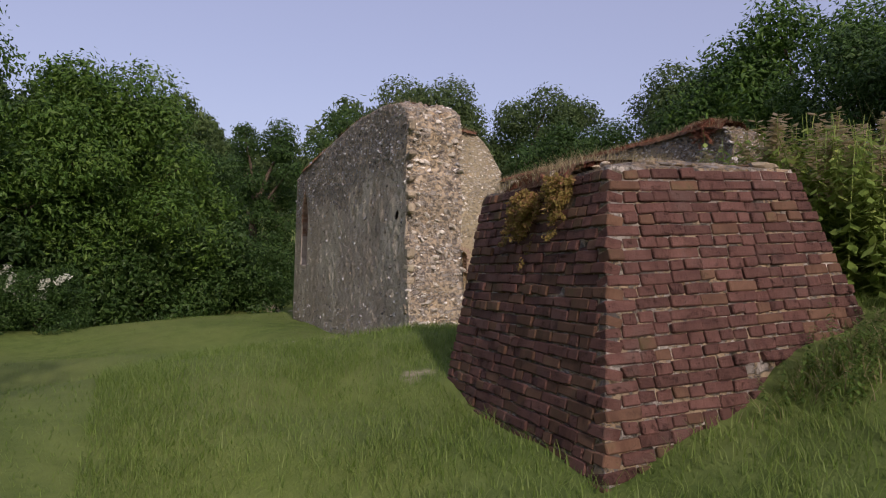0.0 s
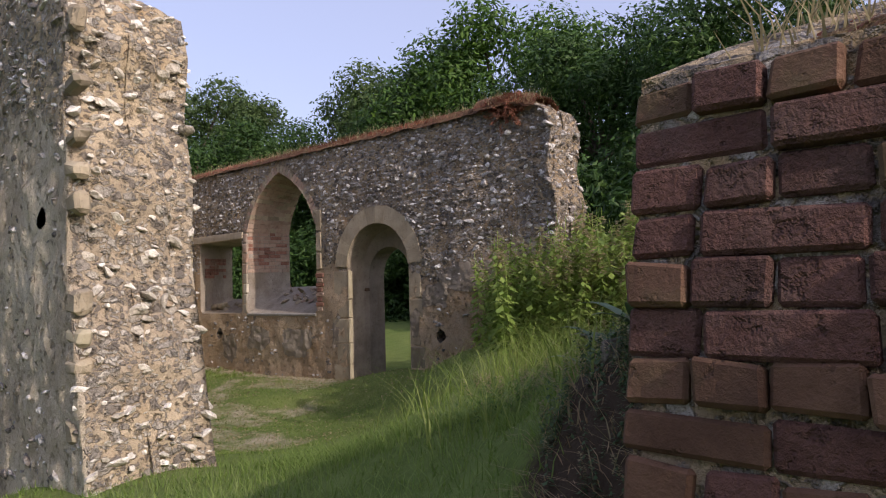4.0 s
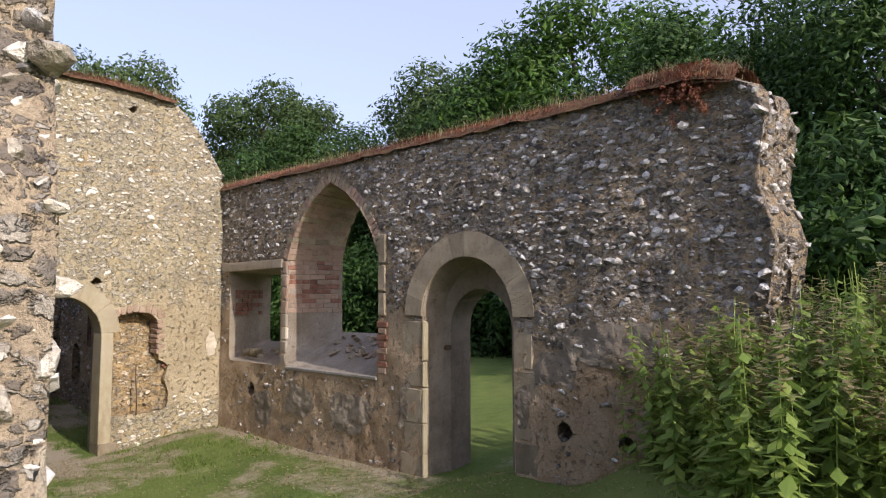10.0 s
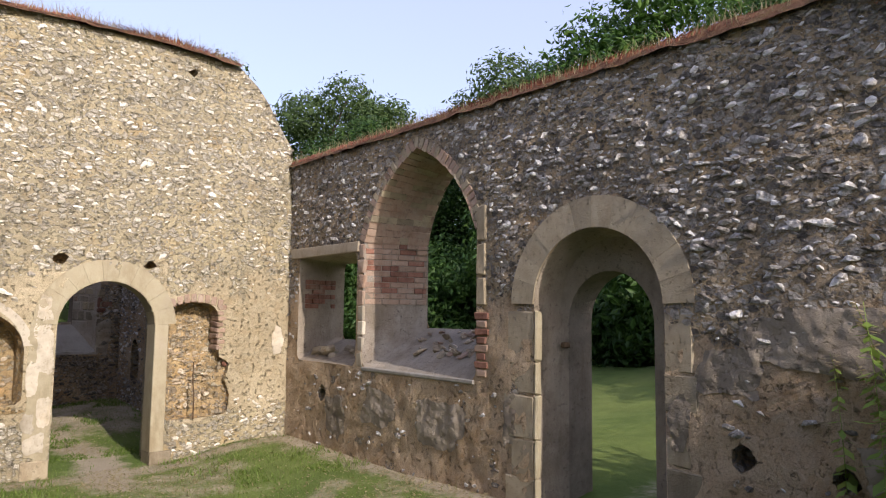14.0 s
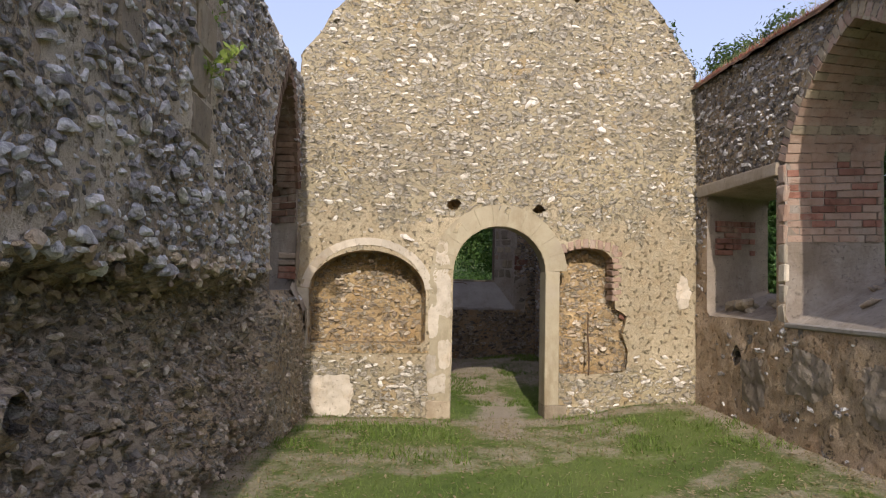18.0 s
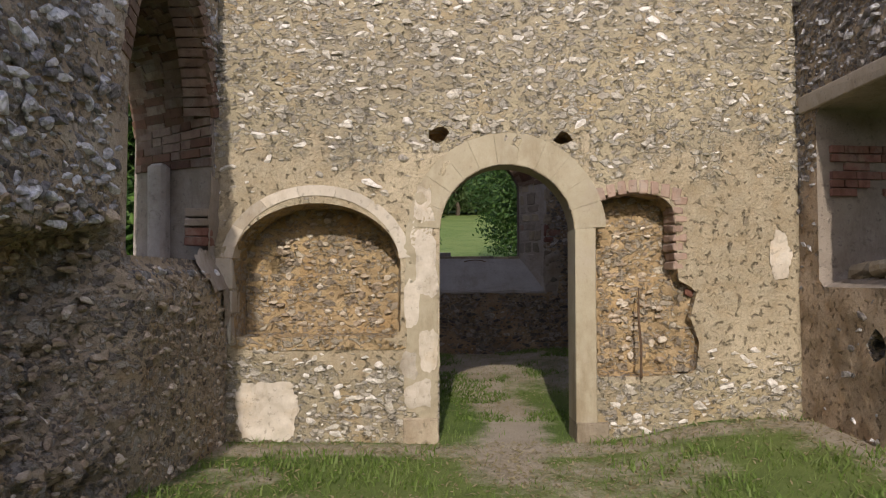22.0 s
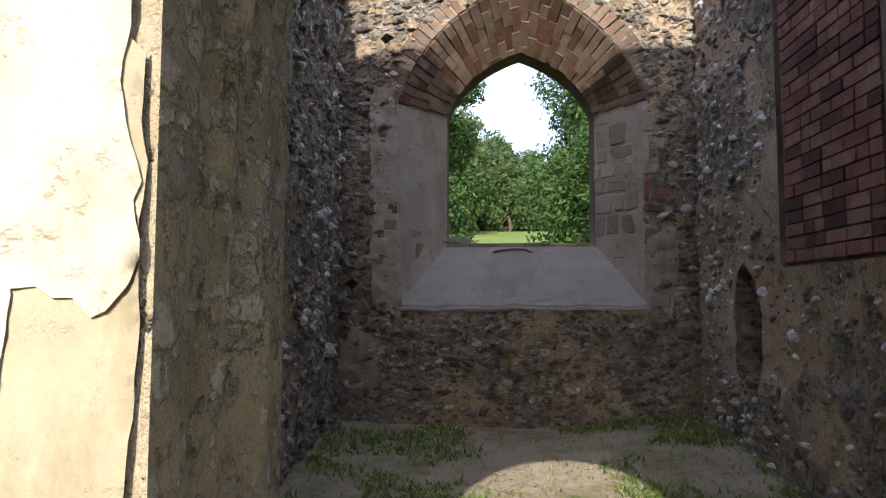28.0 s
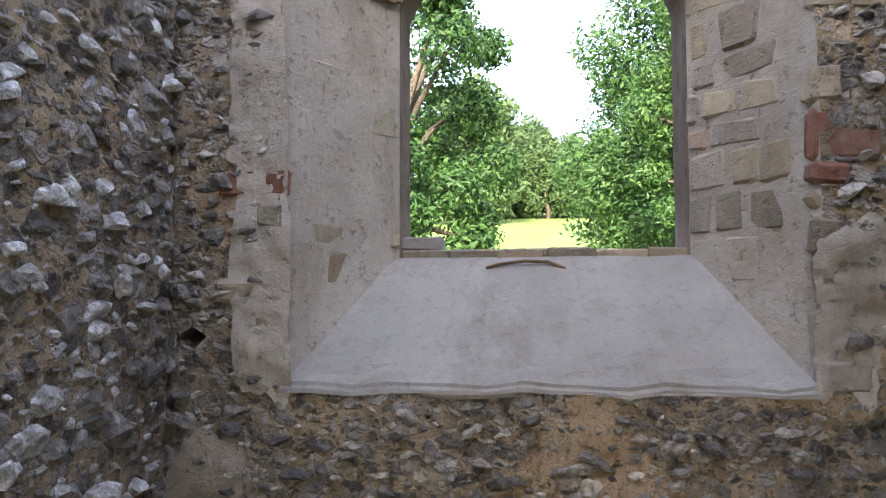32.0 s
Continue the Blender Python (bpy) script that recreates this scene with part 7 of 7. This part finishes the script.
x_, y_ = scatter(11000, -2.4, 6.0, -16.0, -9.0, 35, lambda x, y: bank(x, y) * np.maximum(0.25, smooth(fbm(x, y, 0.7, 201), 0.4, 0.55)) * (1 - bare_soil(x, y)))
blades(len(x_), x_, y_, ground_z(x_, y_) - 0.02, 0.5, 0.007, 0.6, 52, BLADE_DRY, "dry_grass", "straw-coloured seeding grass on the bank", "grass", 3)
x_, y_ = scatter(170000, -8.5, 3.0, -17.8, 4.4, 36, lambda x, y: (1 - bare_soil(x, y)) * (0.25 + 0.75 * (1 - off_path(x, y, 1.2, 3.2))) * ~((x > -4.7) & (x < -2.75) & (y > -14.9) & (y < -12.72)))
blades(len(x_), x_, y_, ground_z(x_, y_) - 0.01, 0.045, 0.008, 0.8, 53, BLADE, "lawn_grass", "short trodden lawn grass", "grass", 1)

x_, y_ = scatter(90000, -7.0, -2.4, -17.6, -9.6, 37, lambda x, y: (1 - bare_soil(x, y)) * np.maximum(0.3, smooth(fbm(x, y, 1.5, 207), 0.35, 0.6)) * ~((x > -4.7) & (x < -2.75) & (y > -14.9) & (y < -12.72)))
blades(len(x_), x_, y_, ground_z(x_, y_) - 0.01, 0.095, 0.0065, 0.9, 54, BLADE, "lawn_grass", "longer uneven grass on the slope by the brick block", "grass", 2)
x_, y_ = scatter(2400, -2.4, 3.2, -14.5, -9.8, 38, lambda x, y: 0.8 * bank(x, y) * smooth(fbm(x, y, 1.0, 209), 0.42, 0.6))
weeds("weed_patch", "low leafy green weeds among the long grass", x_, y_, 0.25 + 0.35 * r2.random(len(x_)) * (1 + 0.4 * (x_ > 0.5)), LEAF_BANK, 44)

x_, y_ = scatter(4200, -4.1, -1.2, -12.66, -11.0, 39, lambda x, y: 0.75 * smooth(fbm(x, y, 1.6, 219), 0.4, 0.55) * off_path(x, y, 0.6, 1.0))
weeds("weed_patch", "small dark weeds on the eroded soil by the brick block", x_, y_, 0.12 + 0.16 * r2.random(len(x_)), LEAF_BANK, 45)
x_, y_ = scatter(700, -4.1, -2.2, -12.7, -11.6, 40, lambda x, y: smooth(bare_soil(x, y), 0.3, 0.9) * 0.7)
blades(len(x_), x_, y_, ground_z(x_, y_) - 0.01, 0.16, 0.006, 1.5, 55, BLADE_DRY, "dry_grass", "flattened dead grass over the eroded soil", "grass", 2)


x_, y_ = scatter(2600, -4.15, -2.5, -12.62, -11.75, 73, lambda x, y: 0.3 * smooth(bare_soil(x, y), 0.25, 0.7) * off_path(x, y, 0.4, 0.6))
weeds("weed_patch", "small dark weeds creeping over the eroded soil", x_, y_, 0.09 + 0.13 * r2.random(len(x_)), LEAF_DOCK, 74)
x_, y_ = scatter(2600, -4.15, -2.5, -12.62, -11.75, 75, lambda x, y: 0.6 * smooth(bare_soil(x, y), 0.25, 0.7) * smooth(fbm(x, y, 2.2, 229), 0.42, 0.58))
blades(len(x_), x_, y_, ground_z(x_, y_) - 0.01, 0.1, 0.005, 2.2, 76, BLADE_RUSSET, "dry_grass", "brown dead grass matted over the eroded soil", "grass", 2)


def dock(seed, x, y, size, label):
    """A low plant of broad leaves round a crown."""
    r = np.random.default_rng(seed)
    root = thing("dock_plant", label, "plant", at=Matrix.Translation((x, y, float(ground_z(x, y)[0]))))
    for k in range(9):
        g, ln, wd = 2.4 * k + r.normal() * 0.2, size * (0.6 + 0.4 * r.random()), size * 0.17
        V = []
        for i in range(6):
            t = i / 5
            w = wd * math.sin(math.pi * min(0.97, 0.08 + 0.9 * t)) ** 0.7
            rr, zz = ln * t, ln * (1.25 * t - 0.75 * t * t)
            for sgn in (-1, 0, 1):
                V.append((rr * math.cos(g) - sgn * w * math.sin(g), rr * math.sin(g) + sgn * w * math.cos(g), zz + abs(sgn) * 0.06 * size * (1 - t)))
        i = np.arange(18).reshape(6, 3)
        piece("leaf", raw_mesh("leaf", V, np.stack([i[:-1, :-1], i[1:, :-1], i[1:, 1:], i[:-1, 1:]], -1).reshape(-1, 4)), LEAF_DOCK, root)
    return root


for k, (x, y, s) in enumerate([(-3.1, -12.12, 0.24), (-3.0, -11.95, 0.2), (-2.6, -11.6, 0.22), (-1.1, -10.9, 0.38), (0.05, -11.1, 0.36), (0.3, -10.9, 0.4), (-0.4, -11.4, 0.36), (0.9, -10.9, 0.4)]):
    dock(k + 5, x, y, s, "broad-leaved dock growing on the bank")


def boulder(x, y, sx, sy, sz, seed, label, turn=0.0, mat=None, lift=0.0):
    me = rock(seed + 40, 0.9, 3)
    ob = thing("boulder", label, "stone", me, mat or DRESSED_GREY, Matrix.Translation((x, y, float(ground_z(x, y)[0]) + lift)) @ Matrix.Rotation(turn, 4, "Z") @ Matrix.Diagonal((sx, sy, sz, 1)))
    for p in me.polygons:
        p.use_smooth = True
    return ob


boulder(-4.55, -5.8, 0.5, 2.2, 0.22, 1, "long flat grey stone sunk in the lawn", -0.55, PLASTER, 0.07)
boulder(-3.8, -6.85, 0.78, 0.9, 0.26, 2, "low rounded stone sunk in the lawn", 0, DRESSED_GREY, 0.07)
boulder(-3.22, -12.06, 0.105, 0.1, 0.1, 3, "grey flint lump on the eroded bank", 0, FLINT_DARK, 0.02)
boulder(-3.22, -12.4, 0.13, 0.1, 0.08, 7, "rough grey stone showing in the bank", 0.4, FLINT_DARK, 0.0)


def litter(n, x0, x1, y0, y1, seed, want, mat, name, label, size=0.018):
    """Dry leaves and straw lying flat on the ground."""
    x, y = scatter(n, x0, x1, y0, y1, seed, want)
    r = np.random.default_rng(seed + 1)
    m = len(x)
    a, w = r.random(m) * 6.28, size * (0.5 + r.random(m))
    z = ground_z(x, y) + 0.006 + 0.01 * r.random(m)
    c, d = np.cos(a) * w, np.sin(a) * w
    t = r.normal(size=m) * 0.3 * w
    V = np.stack([np.stack([x - c, y - d, z + t], 1), np.stack([x + d * 0.4, y - c * 0.4, z], 1), np.stack([x + c, y + d, z - t], 1), np.stack([x - d * 0.4, y + c * 0.4, z + 0.004], 1)], 1).reshape(-1, 3)
    return thing(name, label, "leaf litter", raw_mesh(name, V, np.arange(4 * m).reshape(-1, 4), flat=True), mat, kind="stuff")


litter(30000, -2.5, 2.4, -8.0, 0.0, 61, lambda x, y: np.clip(bare_soil(x, y) * 1.1 + 0.1, 0, 1), BLADE_DRY, "leaf_litter", "dry straw and leaves along the wall feet")
litter(12000, -1.3, 1.45, 1.0, 4.6, 62, lambda x, y: np.clip(bare_soil(x, y) * 0.8, 0, 1), LEAF_SEED, "leaf_litter", "stone chips and dry leaves on the chancel floor", 0.014)
x_, y_ = scatter(9000, -2.4, 2.3, -2.2, -0.05, 63, lambda x, y: 0.8 * smooth(fbm(x, y, 2.5, 211), 0.45, 0.6) * (np.abs(x) > 0.6))
blades(len(x_), x_, y_, ground_z(x_, y_) - 0.01, 0.075, 0.015, 1.0, 64, BLADE, "ground_sprigs", "small green sprigs at the foot of the gable", "weeds", 2)
x_, y_ = scatter(16000, -1.25, 1.4, 0.8, 4.6, 65, lambda x, y: smooth(fbm(x, y, 1.9, 213), 0.5, 0.58))
blades(len(x_), x_, y_, ground_z(x_, y_) - 0.01, 0.055, 0.018, 1.1, 66, BLADE, "chancel_weeds", "low green weeds on the chancel floor", "weeds", 2)

# tall seeding stems on the crest of the bank
x_, y_ = scatter(520, -2.4, 3.0, -14.5, -11.2, 71, lambda x, y: 0.5 * bank(x, y))
blades(len(x_), x_, y_, ground_z(x_, y_), 1.15, 0.007, 0.35, 72, BLADE_DRY, "grass_stems", "tall thin seeding stems on the bank", "grass", 4)
